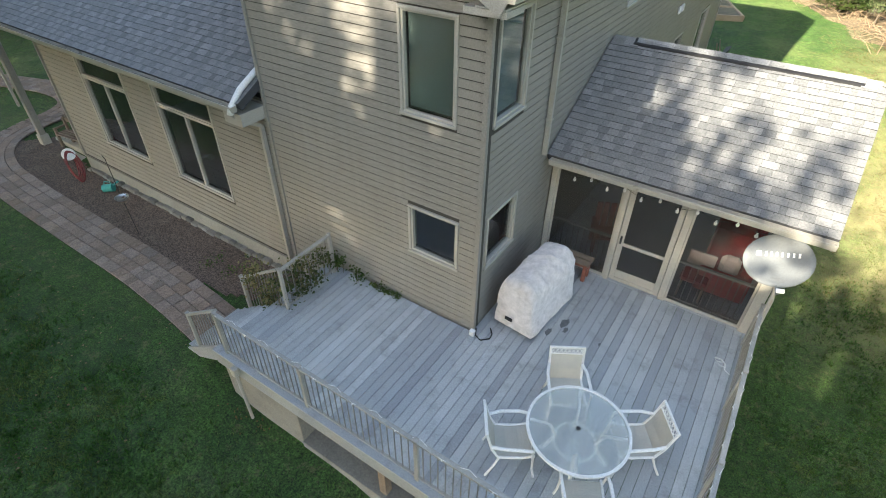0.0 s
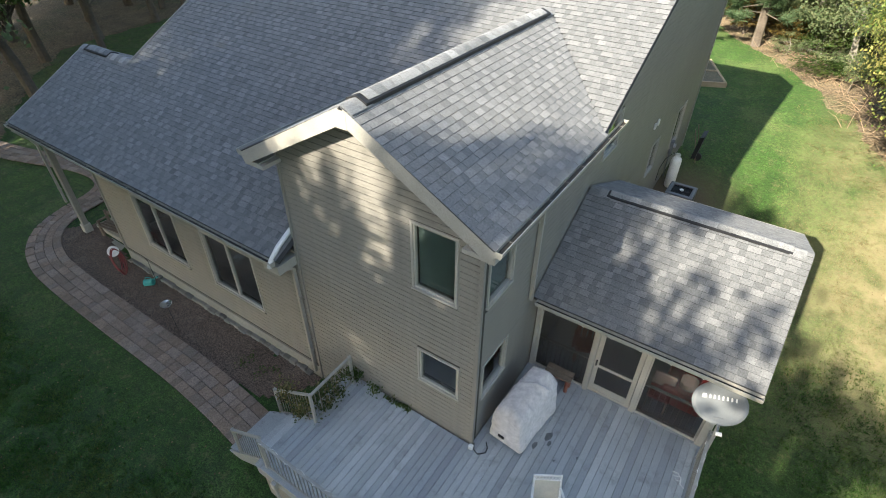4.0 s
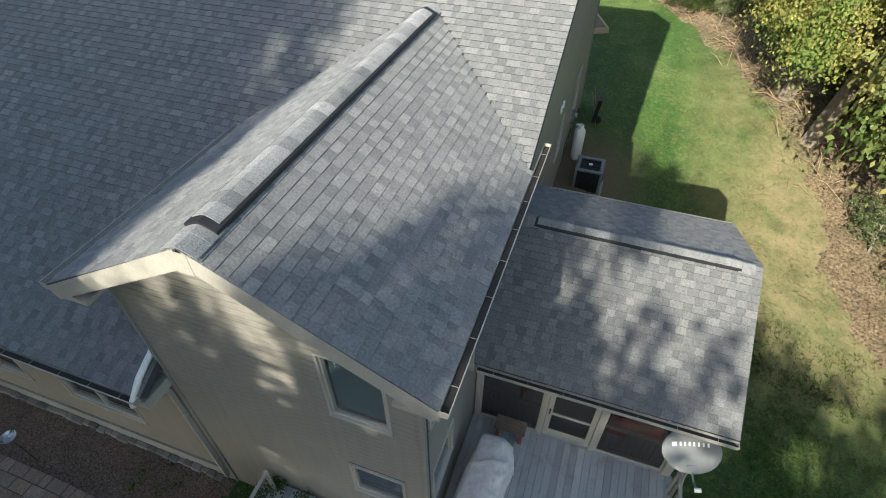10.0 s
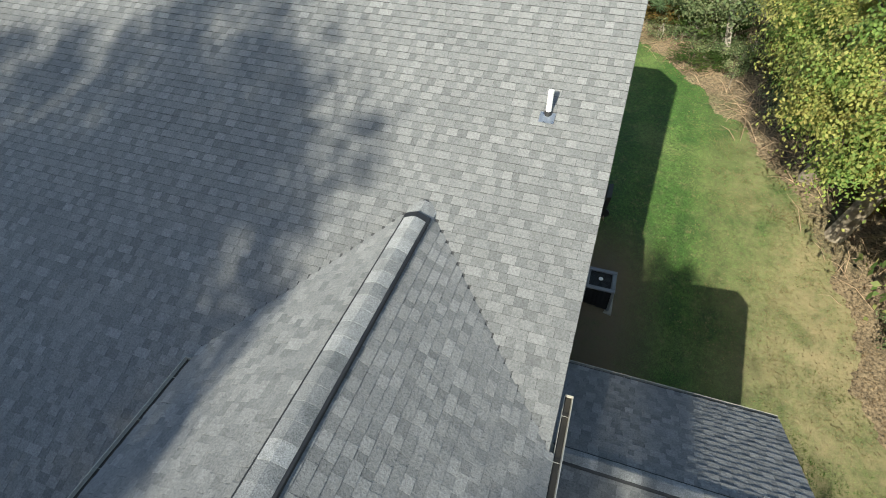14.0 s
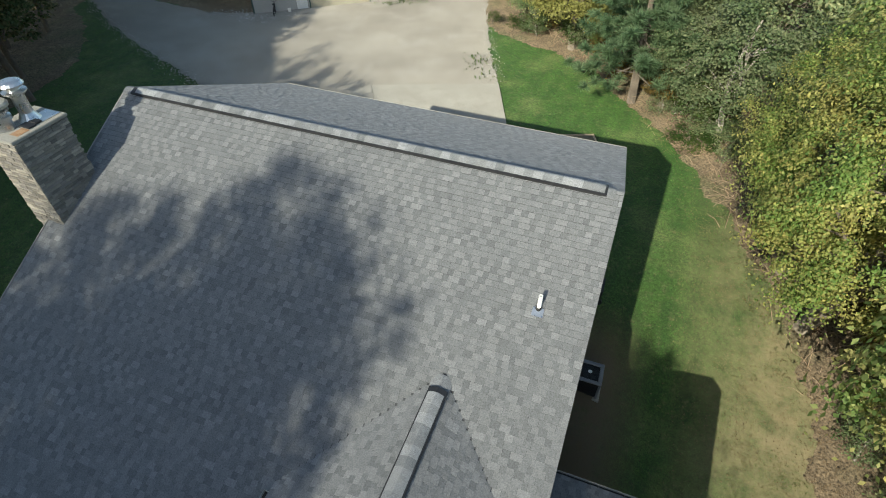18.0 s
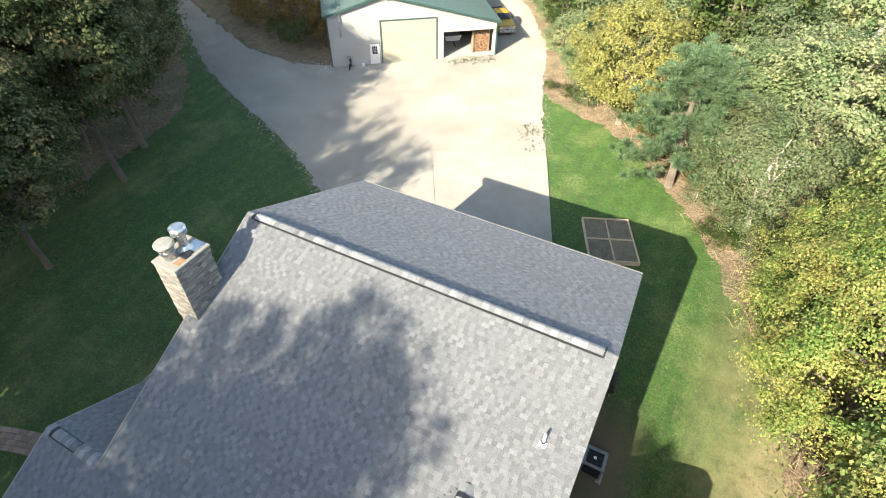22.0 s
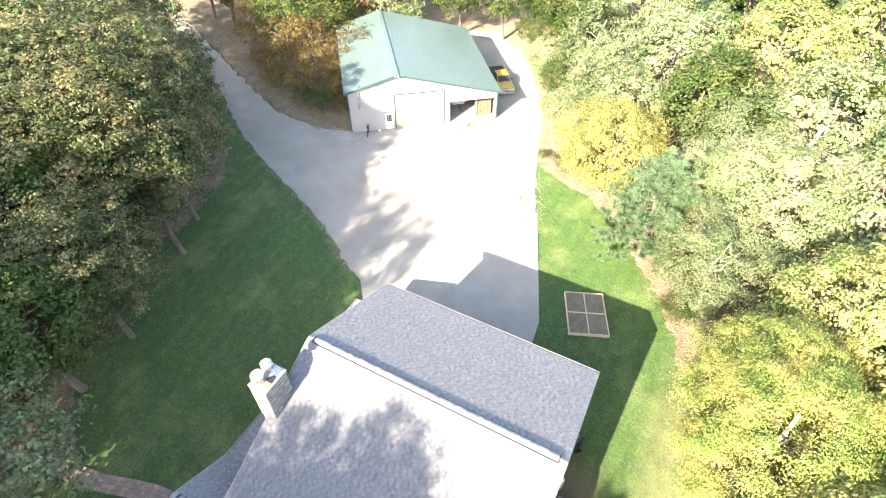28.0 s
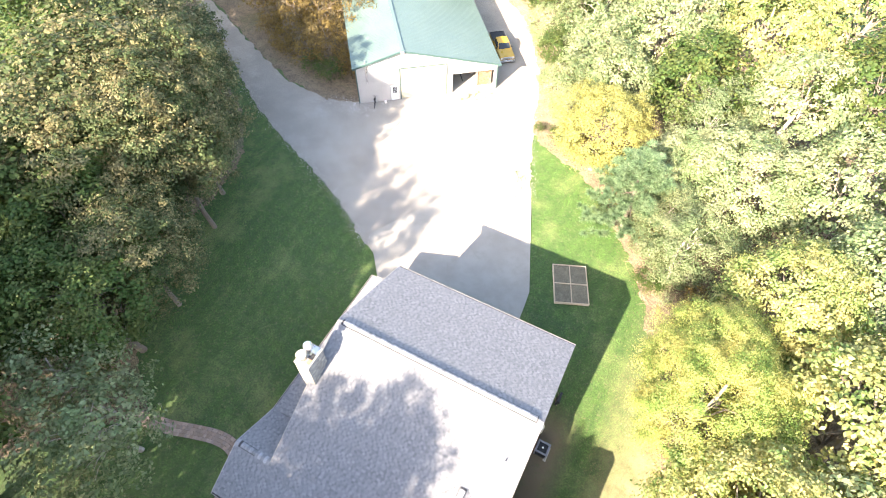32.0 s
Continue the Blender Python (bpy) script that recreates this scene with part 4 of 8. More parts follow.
def fringe(edge, far, lift=0.035):
    """Ground between a ragged edge line and a far line, its rim dipping under the lawn."""
    def along(line, n):
        line = [Vector(q) for q in line]
        ls = [0.0]
        for a, b in zip(line, line[1:]):
            ls.append(ls[-1] + (b - a).length)
        res, k = [], 0
        for i in range(n):
            s = ls[-1] * i / (n - 1)
            while k < len(line) - 2 and ls[k + 1] < s:
                k += 1
            res.append(line[k].lerp(line[k + 1], min(1.0, (s - ls[k]) / (ls[k + 1] - ls[k]))))
        return res
    n = int(sum((Vector(a) - Vector(b)).length for a, b in zip(edge, edge[1:])) / 0.11)
    rows = (0.0, 0.25, 0.7, 1.5, 3.0, 5.0, 8.0, 12.0, 18.0, 26.0, 40.0)
    vs, fs = [], []
    for p, q in zip(along(edge, n), along(far, n)):
        d = (q - p).normalized()
        w = 0.9 * noise.noise((p.x * 0.35, p.y * 0.35, 2.0)) + 0.35 * noise.noise((p.x * 1.1, p.y * 1.1, 5.0)) + 0.2 * noise.noise((p.x * 3.3, p.y * 3.3, 8.0)) + 0.2 * noise.noise((p.x * 8.0, p.y * 8.0, 1.0))
        for k, r in enumerate(rows):
            c = p + d * (min(r, (q - p).length) + w * max(0.0, 1.0 - r / 5.0))
            vs.append((c.x, c.y, ground_z(c.x, c.y) + (lift if k > 1 else (-0.03, 0.025)[k])))
    m = len(rows)
    for i in range(n - 1):
        for k in range(m - 1):
            fs.append((i * m + k, i * m + m + k, i * m + m + k + 1, i * m + k + 1))
    return vs, fs


solid("wood_floor_east", fringe([(12.5, 0), (10.5, 10), (8.8, 17), (7.4, 20.5), (4.8, 27.2), (1.2, 33.3), (-3.5, 39.4), (-11.2, 43), (-13.6, 46), (-17, 55.5), (-23, 66), (-30, 73)], [(52, 0), (52, 20), (50, 40), (40, 70), (10, 92), (-26, 95)]), M_LITTER, "wood floor strewn with dry leaves", "ground", "structure", smooth=True)
solid("wood_floor_west", fringe([(-90, 62), (-60, 44.6), (-52, 39.4), (-46, 34.0), (-42.2, 30.8), (-38.8, 26.5), (-36.8, 21), (-36.9, 15), (-36.5, 9.5), (-32, 5), (-26.5, 1.5)], [(-110, 40), (-88, 44), (-80, 40), (-74, 35), (-72, 28), (-74, 20), (-72, 8), (-66, -4), (-54, -12), (-44, -18)], 0.025), M_LITTER, "wood floor strewn with dry leaves", "ground", "structure", smooth=True)
solid("wood_floor_north", fringe([(-95, 65), (-76, 55), (-56, 45.2), (-43, 39.2), (-36.5, 38.4), (-31.6, 38.8), (-40, 53), (-30.5, 64.5), (-26, 69)], [(-100, 90), (-84, 80), (-74, 80), (-68, 78), (-62, 76), (-60, 78), (-50, 92), (-30, 98)], 0.03), M_LITTER, "wood floor strewn with dry leaves", "ground", "structure", smooth=True)
rnd = random.Random(31)
EDGE = [(-11.0, 45.5), (-3.0, 40.8), (2.2, 34.6), (6.2, 28.5), (9.0, 23.0), (11.0, 15.0), (13.0, 6.0)]
for i in range(84):
    k = i / 84 * (len(EDGE) - 1)
    a, b = Vector(EDGE[int(k)]), Vector(EDGE[int(k) + 1])
    q = a.lerp(b, k - int(k)) + Vector((rnd.uniform(-1.1, 2.6), rnd.uniform(-0.8, 1.6)))
    s = rnd.choice(("green", "rust", "grey", "green", "lime"))
    if 15.5 < q.y < 25.0:
        q.x += 1.7
    ob = tree(s, q.x, q.y, ground_z(q.x, q.y) + rnd.uniform(0.8, 3.2), rnd.uniform(0.7, 1.7), "brush along the lawn", "bush")
    ob.name = "shrub"
    tagged(ob, {"green": "low green bramble bush at the lawn's edge", "rust": "low rusty-leaved bush at the lawn's edge", "grey": "twiggy grey-green bush at the lawn's edge", "lime": "low lime-green bush at the lawn's edge"}[s], "bush")
for x, y, h in ((-37.5, 41.5, 3.0), (-40.5, 42.0, 2.6), (-36.0, 43.5, 3.4), (-35.5, 46.5, 4.0), (-46.0, 43.5, 3.0), (-50.0, 46.0, 3.4)):
    ob = tree(rnd.choice(("rust", "rust", "green")), x, y, h, 1.9, "brush by the drive", "bush")
    ob.name = "shrub"
    tagged(ob, "rusty brown undergrowth beside the gravel drive", "bush")


# ---- windows, siding, gutters and trim ----
M_PANE = glassy("clear_pane", (0.9, 0.95, 0.95), 0.0, 1.0)
M_SCREEN = glassy("dark_insect_screen", (0.03, 0.03, 0.031), 0.6, 0.0, 0.36)


def window(no, axis, at, side, rect, label, mullions=(), transom=None, blind=None, depth=0.16):
    """A framed window in an opening; side is the outward direction along the axis."""
    u0, u1, z0, z1 = rect
    w = thing(f"window_{no}", (0, 0, 0), label, "window", kind="structure")

    def bx(a0, a1, c0, c1, d0, d1):
        lo, hi = sorted((at + side * d0, at + side * d1))
        return (a0, lo, c0, a1, hi, c1) if axis == "y" else (lo, a0, c0, hi, a1, c1)

    f = 0.045
    part("window_frame", boxes(bx(u0 - f, u1 + f, z1, z1 + f, -depth * 0.6, 0.035), bx(u0 - f, u0, z0, z1, -depth * 0.6, 0.035), bx(u1, u1 + f, z0, z1, -depth * 0.6, 0.035), bevel=0.006), M_TRIM, w)
    part("window_sill", boxes(bx(u0 - f - 0.01, u1 + f + 0.01, z0 - f, z0, -depth * 0.6, 0.05), bevel=0.006), M_TRIM, w)
    g = 0.035
    rows = [(z0, transom - 0.02), (transom + 0.02, z1)] if transom else [(z0, z1)]
    if transom:
        part("transom_bar", boxes(bx(u0, u1, transom - 0.025, transom + 0.025, -0.08, 0.025), bevel=0.005), M_TRIM, w)
    for r, (a, b) in enumerate(rows):
        cols = [u0, *mullions, u1] if r == 0 else [u0, u1]
        for c0, c1 in zip(cols, cols[1:]):
            bm = boxes(bx(c0, c1, a, a + g, -0.07, 0.005), bx(c0, c1, b - g, b, -0.07, 0.005), bx(c0, c0 + g, a + g, b - g, -0.07, 0.005), bx(c1 - g, c1, a + g, b - g, -0.07, 0.005), bevel=0.004)
            sash = part("sash", bm, M_TRIM, w)
            pane = part("pane", boxes(bx(c0 + g, c1 - g, a + g, b - g, -0.045, -0.038)), M_PANE, sash)
            pane.visible_shadow = False
    if blind:
        part("blind", boxes(bx(u0 + 0.05, u1 - 0.05, z0 + 0.06, z1 - 0.02, -0.13, -0.1)), blind, w, "drawn pale teal roller blind")
    return w


window(1, "y", 0.02, -1, HOLES_TOWER[0], "tall fixed window with a drawn teal blind, beige frame", blind=M_BLIND)
window(2, "y", 0.02, -1, HOLES_TOWER[1], "small square window over the deck, beige frame")
window(3, "x", -0.02, 1, HOLES_EAST[0], "tall upper window reflecting grey light", blind=M_BLIND)
window(4, "x", -0.02, 1, HOLES_EAST[1], "small lower window beside the covered grill")
window(5, "x", -0.02, 1, HOLES_EAST[2], "upper east window above the porch ridge")
window(6, "x", -0.02, 1, HOLES_EAST[3], "narrow east window above the propane tank")
window(7, "x", -0.02, 1, HOLES_EAST[4], "wider east window near the north corner")
window(8, "x", -0.02, 1, HOLES_EAST[5], "low east window behind the porch roof")
window(9, "y", 0.02, -1, HOLES_LOW[0], "tall double window with a transom light", mullions=(-10.45,), transom=2.2)
window(10, "y", 0.02, -1, HOLES_LOW[1], "tall double window with a transom light", mullions=(-7.31,), transom=2.2)

LAP = 0.13
M_SILT = surf("gutter_silt", (0.02, 0.018, 0.015), (0.035, 0.03, 0.025), 6.0, 0.8, 0.5, 60.0)


def lap_board(mat):
    """A lap board one metre long, thick at its lower edge, cut short so the dark backing draws a shadow line above it.
    """
    bm = bmesh.new()
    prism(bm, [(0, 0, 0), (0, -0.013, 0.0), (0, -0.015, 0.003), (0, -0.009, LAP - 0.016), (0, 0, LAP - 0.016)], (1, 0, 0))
    return mesh_of("siding_board", bm, mat)


BOARD = lap_board(M_SIDING)


def side_wall(ob, axis, at, side, poly, holes):
    z0, z1 = min(p[1] for p in poly), max(p[1] for p in poly)
    turn = {("y", -1): Matrix.Identity(4), ("y", 1): Matrix.Diagonal((1, -1, 1, 1)),
            ("x", 1): Matrix(((0, -1, 0, 0), (1, 0, 0, 0), (0, 0, 1, 0), (0, 0, 0, 1))), ("x", -1): Matrix(((0, 1, 0, 0), (1, 0, 0, 0), (0, 0, 1, 0), (0, 0, 0, 1)))}[axis, side]
    n = 0
    z = -2.95 + math.ceil((z0 + 2.95) / LAP) * LAP
    while z < z1 - 0.05:
        sp = spans(poly, z + LAP * 0.5)
        if sp:
            a, b = sp[0]
            left = a
            for c in (*sorted((h[0] - 0.05, h[1] + 0.05) for h in holes if h[2] - 0.05 < z + LAP * 0.6 and h[3] + 0.05 > z + LAP * 0.4), (b, b)):
                if c[0] - left > 0.04 and n < 295:
                    m = (Matrix.Translation((left, at, z)) if axis == "y" else Matrix.Translation((at, left, z))) @ turn @ Matrix.Diagonal((c[0] - left, 1, 1, 1))
                    part("siding_board", BOARD, None, ob, at=m)
                    n += 1
                left = c[1]
        z += LAP


def gutter(label, p, q, out, size=0.12):
    """A K-style trough, open above, from p to q; out points away from the house."""
    p, q, o = Vector(p), Vector(q), Vector(out)
    bm = bmesh.new()
    k = Vector((0, 0, 1))
    for poly in ([(0, 0), (0.008, 0), (0.008, -0.11), (0, -0.11)], [(0, -0.11), (size * 0.75, -0.11), (size * 0.75, -0.102), (0, -0.102)],
                 [(size * 0.72, -0.11), (size * 0.8, -0.11), (size, -0.03), (size, 0), (size - 0.012, 0), (size - 0.012, -0.03)]):
        prism(bm, [p + o * a + k * b for a, b in poly], q - p)
    g = tagged(part("gutter", bm, M_GUTTER), label, "gutter", kind="structure")
    part("debris", prism(bmesh.new(), [p + o * 0.01 + k * -0.06, p + o * (size - 0.02) + k * -0.06, p + o * (size - 0.03) + k * -0.1, p + o * 0.01 + k * -0.1], q - p), M_SILT, g, "dark wet leaf silt")
    n = max(1, int((q - p).length / 0.6))
    for i in range(n):
        c = p.lerp(q, (i + 0.5) / n)
        d = (q - p).normalized() * 0.003
        part("hanger", prism(bmesh.new(), [c - d + k * -0.01, c + d + k * -0.01, c + d + o * size + k * -0.01, c - d + o * size + k * -0.01], (0, 0, -0.006)), M_GUTTER, g)
    for e in (p, q):
        d = (q - p).normalized() * 0.004
        part("end_cap", prism(bmesh.new(), [e - d, e - d + k * -0.11, e - d + o * size * 0.8 + k * -0.11, e - d + o * size + k * -0.02, e - d + o * size], d * 2), M_GUTTER, g)
    return g


def trim(name, label, *bars, mat=M_TRIM):
    bm = bmesh.new()
    for b in bars:
        bar(bm, *b)
    return solid(name, bm, mat, label, "trim", "structure")


gutter("dark-filled tan gutter along the low south eave", (-16.35, EAVE_Y, EAVE_Z - 0.03), (-4.55, EAVE_Y, EAVE_Z - 0.03), (0, -1, 0))
gutter("tan gutter along the wing's east eave", (T_E, y_front, T_EAVE_Z), (T_E, 4.87, T_EAVE_Z), (1, 0, 0))
gutter("tan gutter along the wing's west eave", (T_W, 3.7, T_EAVE_Z), (T_W, y_front, T_EAVE_Z), (-1, 0, 0))
gutter("tan gutter with leaf debris along the porch eave", (0.12, 2.3, 2.47), (4.5, 2.3, 2.47), (0, -1, 0))
gutter("tan gutter along the north eave", (EAST, NORTH_Y, NORTH_Z - 0.03), (WEST, NORTH_Y, NORTH_Z - 0.03), (0, 1, 0))
gutter("tan gutter along the west wing eave", (-16.35, 18.05, 3.16), (-16.35, 5.5, 3.16), (-1, 0, 0))
gutter("tan gutter at the porch back eave", (4.5, 7.45, 2.81), (0.05, 7.45, 2.81), (0, 1, 0))
# rakes, fascias, corner posts and soffits
trim("rake_board", "beige rake boards on the wing gable", ((T_W + 0.02, y_front + 0.01, T_EAVE_Z - 0.16), (T_RIDGE_X, y_front + 0.01, T_RIDGE_Z - 0.13), 0.03, 0.24), ((T_RIDGE_X, y_front + 0.01, T_RIDGE_Z - 0.13), (T_E - 0.02, y_front + 0.01, T_EAVE_Z - 0.16), 0.03, 0.24))
trim("rake_board", "taupe rake board on the east gable", ((EAST - 0.02, 4.3, main_z(4.3) - 0.18), (EAST - 0.02, RIDGE_Y, RIDGE_Z - 0.18), 0.025, 0.2), ((EAST - 0.02, RIDGE_Y, RIDGE_Z - 0.18), (EAST - 0.02, NORTH_Y, NORTH_Z - 0.18), 0.025, 0.2), mat=M_SIDING)
trim("rake_board", "taupe rake board on the west gable", ((WEST - 0.012, stub_y, stub_z - 0.05), (WEST - 0.012, RIDGE_Y, RIDGE_Z - 0.1), 0.025, 0.2), ((WEST - 0.012, RIDGE_Y, RIDGE_Z - 0.1), (WEST - 0.012, NORTH_Y, NORTH_Z - 0.1), 0.025, 0.2), mat=M_SIDING)
trim("rake_board", "taupe rake board on the porch gable", ((4.48, 2.3, 2.34), (4.48, P_RIDGE_Y, P_RIDGE_Z - 0.16), 0.025, 0.16), ((4.48, P_RIDGE_Y, P_RIDGE_Z - 0.16), (4.48, 7.45, 2.69), 0.025, 0.16), mat=M_SIDING)
trim("rake_board", "beige rake board on the entry gable", ((-16.362, EAVE_Y, EAVE_Z - 0.08), (-16.362, stub_y, stub_z - 0.08), 0.025, 0.16), ((-16.362, stub_y, stub_z - 0.08), (-16.362, 5.45, 3.22), 0.025, 0.16))
solid("peak_block", boxes((T_RIDGE_X - 0.1, y_front - 0.01, T_RIDGE_Z - 0.34, T_RIDGE_X + 0.1, y_front + 0.03, T_RIDGE_Z - 0.05)), M_TRIM, "beige block at the gable peak", "trim", "structure")
trim("corner_post", "taupe vinyl corner post at the deck", ((0.0, 0.0, -0.3), (0.0, 0.0, 5.6), 0.075, 0.075), mat=M_SIDING)
trim("corner_post", "taupe vinyl corner post by the low roof", ((-4.5, 0.0, -1.0), (-4.5, 0.0, 5.7), 0.06, 0.06), mat=M_SIDING)
trim("corner_post", "taupe vinyl corner post at the entry", ((-13.3, 0.0, -0.55), (-13.3, 0.0, 3.1), 0.07, 0.07), mat=M_SIDING)
trim("corner_post", "taupe vinyl corner post at the north-east corner", ((0.0, 17.6, -0.6), (0.0, 17.6, 6.2), 0.07, 0.07), mat=M_SIDING)
solid("soffit", boxes((-16.3, EAVE_Y + 0.01, 3.08, -4.52, 0.0, 3.1), (T_E - 0.4, -0.42, T_EAVE_Z - 0.2, T_E - 0.01, 4.2, T_EAVE_Z - 0.18), (T_W + 0.01, -0.42, T_EAVE_Z - 0.2, -4.52, 3.6, T_EAVE_Z - 0.18)), M_TRIM, "beige vented soffit under the eaves", "soffit", "structure")
solid("eave_return", boxes((T_E - 0.55, y_front + 0.03, T_EAVE_Z - 0.28, T_E - 0.005, 0.0, T_EAVE_Z - 0.205), (T_W + 0.005, y_front + 0.03, T_EAVE_Z - 0.28, T_W + 0.5, 0.0, T_EAVE_Z - 0.205), (-5.0, EAVE_Y + 0.02, 2.86, -4.53, -0.005, 3.075)), M_TRIM, "boxed beige eave returns", "trim", "structure")


def downspout(label, pts):
    bm = bmesh.new()
    for a, b in zip(pts, pts[1:]):
        bar(bm, a, b, 0.085, 0.06)
    ob = solid("downspout", bm, M_GUTTER, label, "downspout")
    for k in (0.25, 0.75):
        c = Vector(pts[-2]).lerp(Vector(pts[-1]), k)
        part("strap", boxes((c.x - 0.055, c.y - 0.045, c.z - 0.015, c.x + 0.055, c.y + 0.045, c.z + 0.015)), M_GUTTER, ob)
    return ob


downspout("tan downspout from the low eave beside the wing", [(-4.75, EAVE_Y - 0.05, 3.1), (-4.72, -0.35, 2.85), (-4.66, -0.06, 2.7), (-4.64, -0.06, -0.75)])
downspout("tan downspout on the east wall down to the porch eave", [(0.42, 2.05, 5.5), (0.1, 2.05, 5.3), (0.06, 2.05, 5.2), (0.06, 2.08, 2.6)])
downspout("tan downspout strapped to the entry post", [(-16.15, EAVE_Y - 0.05, 3.1), (-16.1, -0.3, 2.7), (-16.05, -0.2, 2.5), (-16.05, -0.2, 0.35)])
bm = bmesh.new()
tube(bm, [(-4.62, 0.25, main_z(0.25) + 0.07), (-4.62, -0.35, main_z(-0.35) + 0.07), (-4.62, -0.52, 3.32), (-4.62, -0.62, 3.22), (-4.64, -0.64, 3.12)], 0.055, 8)
solid("downspout_elbow", bm, M_WHITE, "white downspout extension curving over the eave", "downspout", smooth=True)


# ---- ridge vents and caps ----
def cap_mesh(length, half, drop, mat):
    """A bent cap shingle: humped across the ridge, thick at its open end."""
    rows = []
    for x, lift in ((0, 0.008), (length, 0.001)):
        rows.append([(x, half * k, -drop * abs(k) ** 1.4 + lift) for k in (-1, -0.66, -0.33, 0, 0.33, 0.66, 1)])
    vs = rows[0] + rows[1] + [(x, y, z - 0.012) for x, y, z in rows[0]]
    fs = [(i, i + 1, i + 8, i + 7) for i in range(6)] + [(i + 14, i + 15, i + 1, i) for i in range(6)]
    return mesh_of("cap_shingle", (vs, fs), mat)


def ridge(label, p, q, vent0, vent1, half=0.2, pitch=0.42, rise=0.06):
    p, q = Vector(p), Vector(q)
    d = (q - p).normalized()
    n = d.cross(Vector((0, 0, 1)))
    bm = bmesh.new()
    a, b = p + d * vent0, p + d * vent1
    prof = [(-half, -half * pitch - 0.0), (-half, -half * pitch + rise), (0, rise), (half, -half * pitch + rise), (half, -half * pitch)]
    prism(bm, [a + n * u + Vector((0, 0, z)) for u, z in prof], b - a)
    ob = tagged(part("ridge_vent", bm, M_VENT), label, "ridge vent", kind="structure")
    me = cap_mesh(0.27, half - 0.03, (half - 0.03) * pitch, M_CAP)
    low = cap_mesh(0.27, half + 0.02, half * pitch + 0.02, M_CAP)
    total = (q - p).length
    x = 0.0
    while x < total - 0.24:
        raised = vent0 - 0.05 <= x <= vent1 - 0.2
        part("cap_shingle", me if raised else low, None, ob, at=Matrix.Translation(p + d * x + Vector((0, 0, rise + 0.004 if raised else 0.02))) @ Matrix((d, n, (0, 0, 1))).transposed().to_4x4())
        x += 0.225
    return ob


ridge("black ridge vent with grey caps on the cross gable", (T_RIDGE_X, y_front, T_RIDGE_Z), (T_RIDGE_X, tip_y + 0.1, T_RIDGE_Z), 0.35, 6.7)
ridge("black ridge vent with grey caps along the main ridge", (WEST, RIDGE_Y, RIDGE_Z), (EAST, RIDGE_Y, RIDGE_Z), 0.3, 13.6)
ridge("black ridge vent with grey caps on the porch", (0.05, P_RIDGE_Y, P_RIDGE_Z), (4.5, P_RIDGE_Y, P_RIDGE_Z), 0.4, 4.1, 0.15, 0.5, 0.035)
ridge("short black ridge vent with caps over the entry", (-16.35, stub_y, stub_z), (-13.4, stub_y, stub_z), 0.3, 1.6)

# ---- chimney ----
M_RUSTY = surf("rust_stain", (0.26, 0.13, 0.06), (0.34, 0.22, 0.13), 8.0, 0.9, 0.3)
chimney = thing("chimney", (-13.6, 7.9, 0), "square chimney clad in tan ledgestone with metal flues", "chimney")
part("core", boxes((-0.47, -0.72, 2.5, 0.50, 0.68, 9.78)), M_STONE, chimney)
part("crown", boxes((-0.53, -0.78, 9.78, 0.56, 0.74, 9.87), bevel=0.02), M_CONCRETE, chimney, "stained concrete cap")
STONES = []
for k, (w, h) in enumerate(((0.16, 0.072), (0.24, 0.072), (0.34, 0.072), (0.14, 0.072), (0.28, 0.072))):
    bm = box(bmesh.new(), 0, -0.03, 0, w, 0.02, h, bevel=0.009)
    for v in bm.verts:
        v.co.y += 0.012 * noise.noise((v.co.x * 9 + k * 3, v.co.z * 20, k))
    STONES.append((w, mesh_of("stone", bm, M_STONE)))
rnd = random.Random(5)
for face, length, turn, start in (("s", 0.97, 0, (-0.47, -0.72)), ("e", 1.40, 90, (0.50, -0.72)), ("w", 1.40, -90, (-0.47, 0.68))):
    z = 6.4 if face != "w" else 7.4
    while z < 9.74:
        u = -0.03
        while u < length - 0.03:
            w, me = rnd.choice(STONES)
            sx = min(w, length + 0.03 - u) / w
            x, y = start
            off = Matrix.Translation((x, y, z)) @ pose(0, 0, 0, 0, 0, turn) @ Matrix.Translation((u, rnd.uniform(-0.012, 0.008), 0)) @ Matrix.Diagonal((sx * 0.97, 1, 1, 1))
            if main_z(7.9 + off.translation.y) - 0.2 < z or face == "w":
                part("stone", me, None, chimney, at=off)
            u += w * sx
        z += 0.08


def lathe(bm, rows, n=20, at=(0, 0, 0)):
    """A turned shape from (radius, height) rows."""
    o = Vector(at)
    rings = [[bm.verts.new(o + Vector((r * math.cos(k * math.tau / n), r * math.sin(k * math.tau / n), z))) for k in range(n)] for r, z in rows]
    for a, b in zip(rings, rings[1:]):
        for k in range(n):
            bm.faces.new((a[k], a[(k + 1) % n], b[(k + 1) % n], b[k]))
    bm.faces.new(rings[0][::-1])
    bm.faces.new(rings[-1])
    return bm


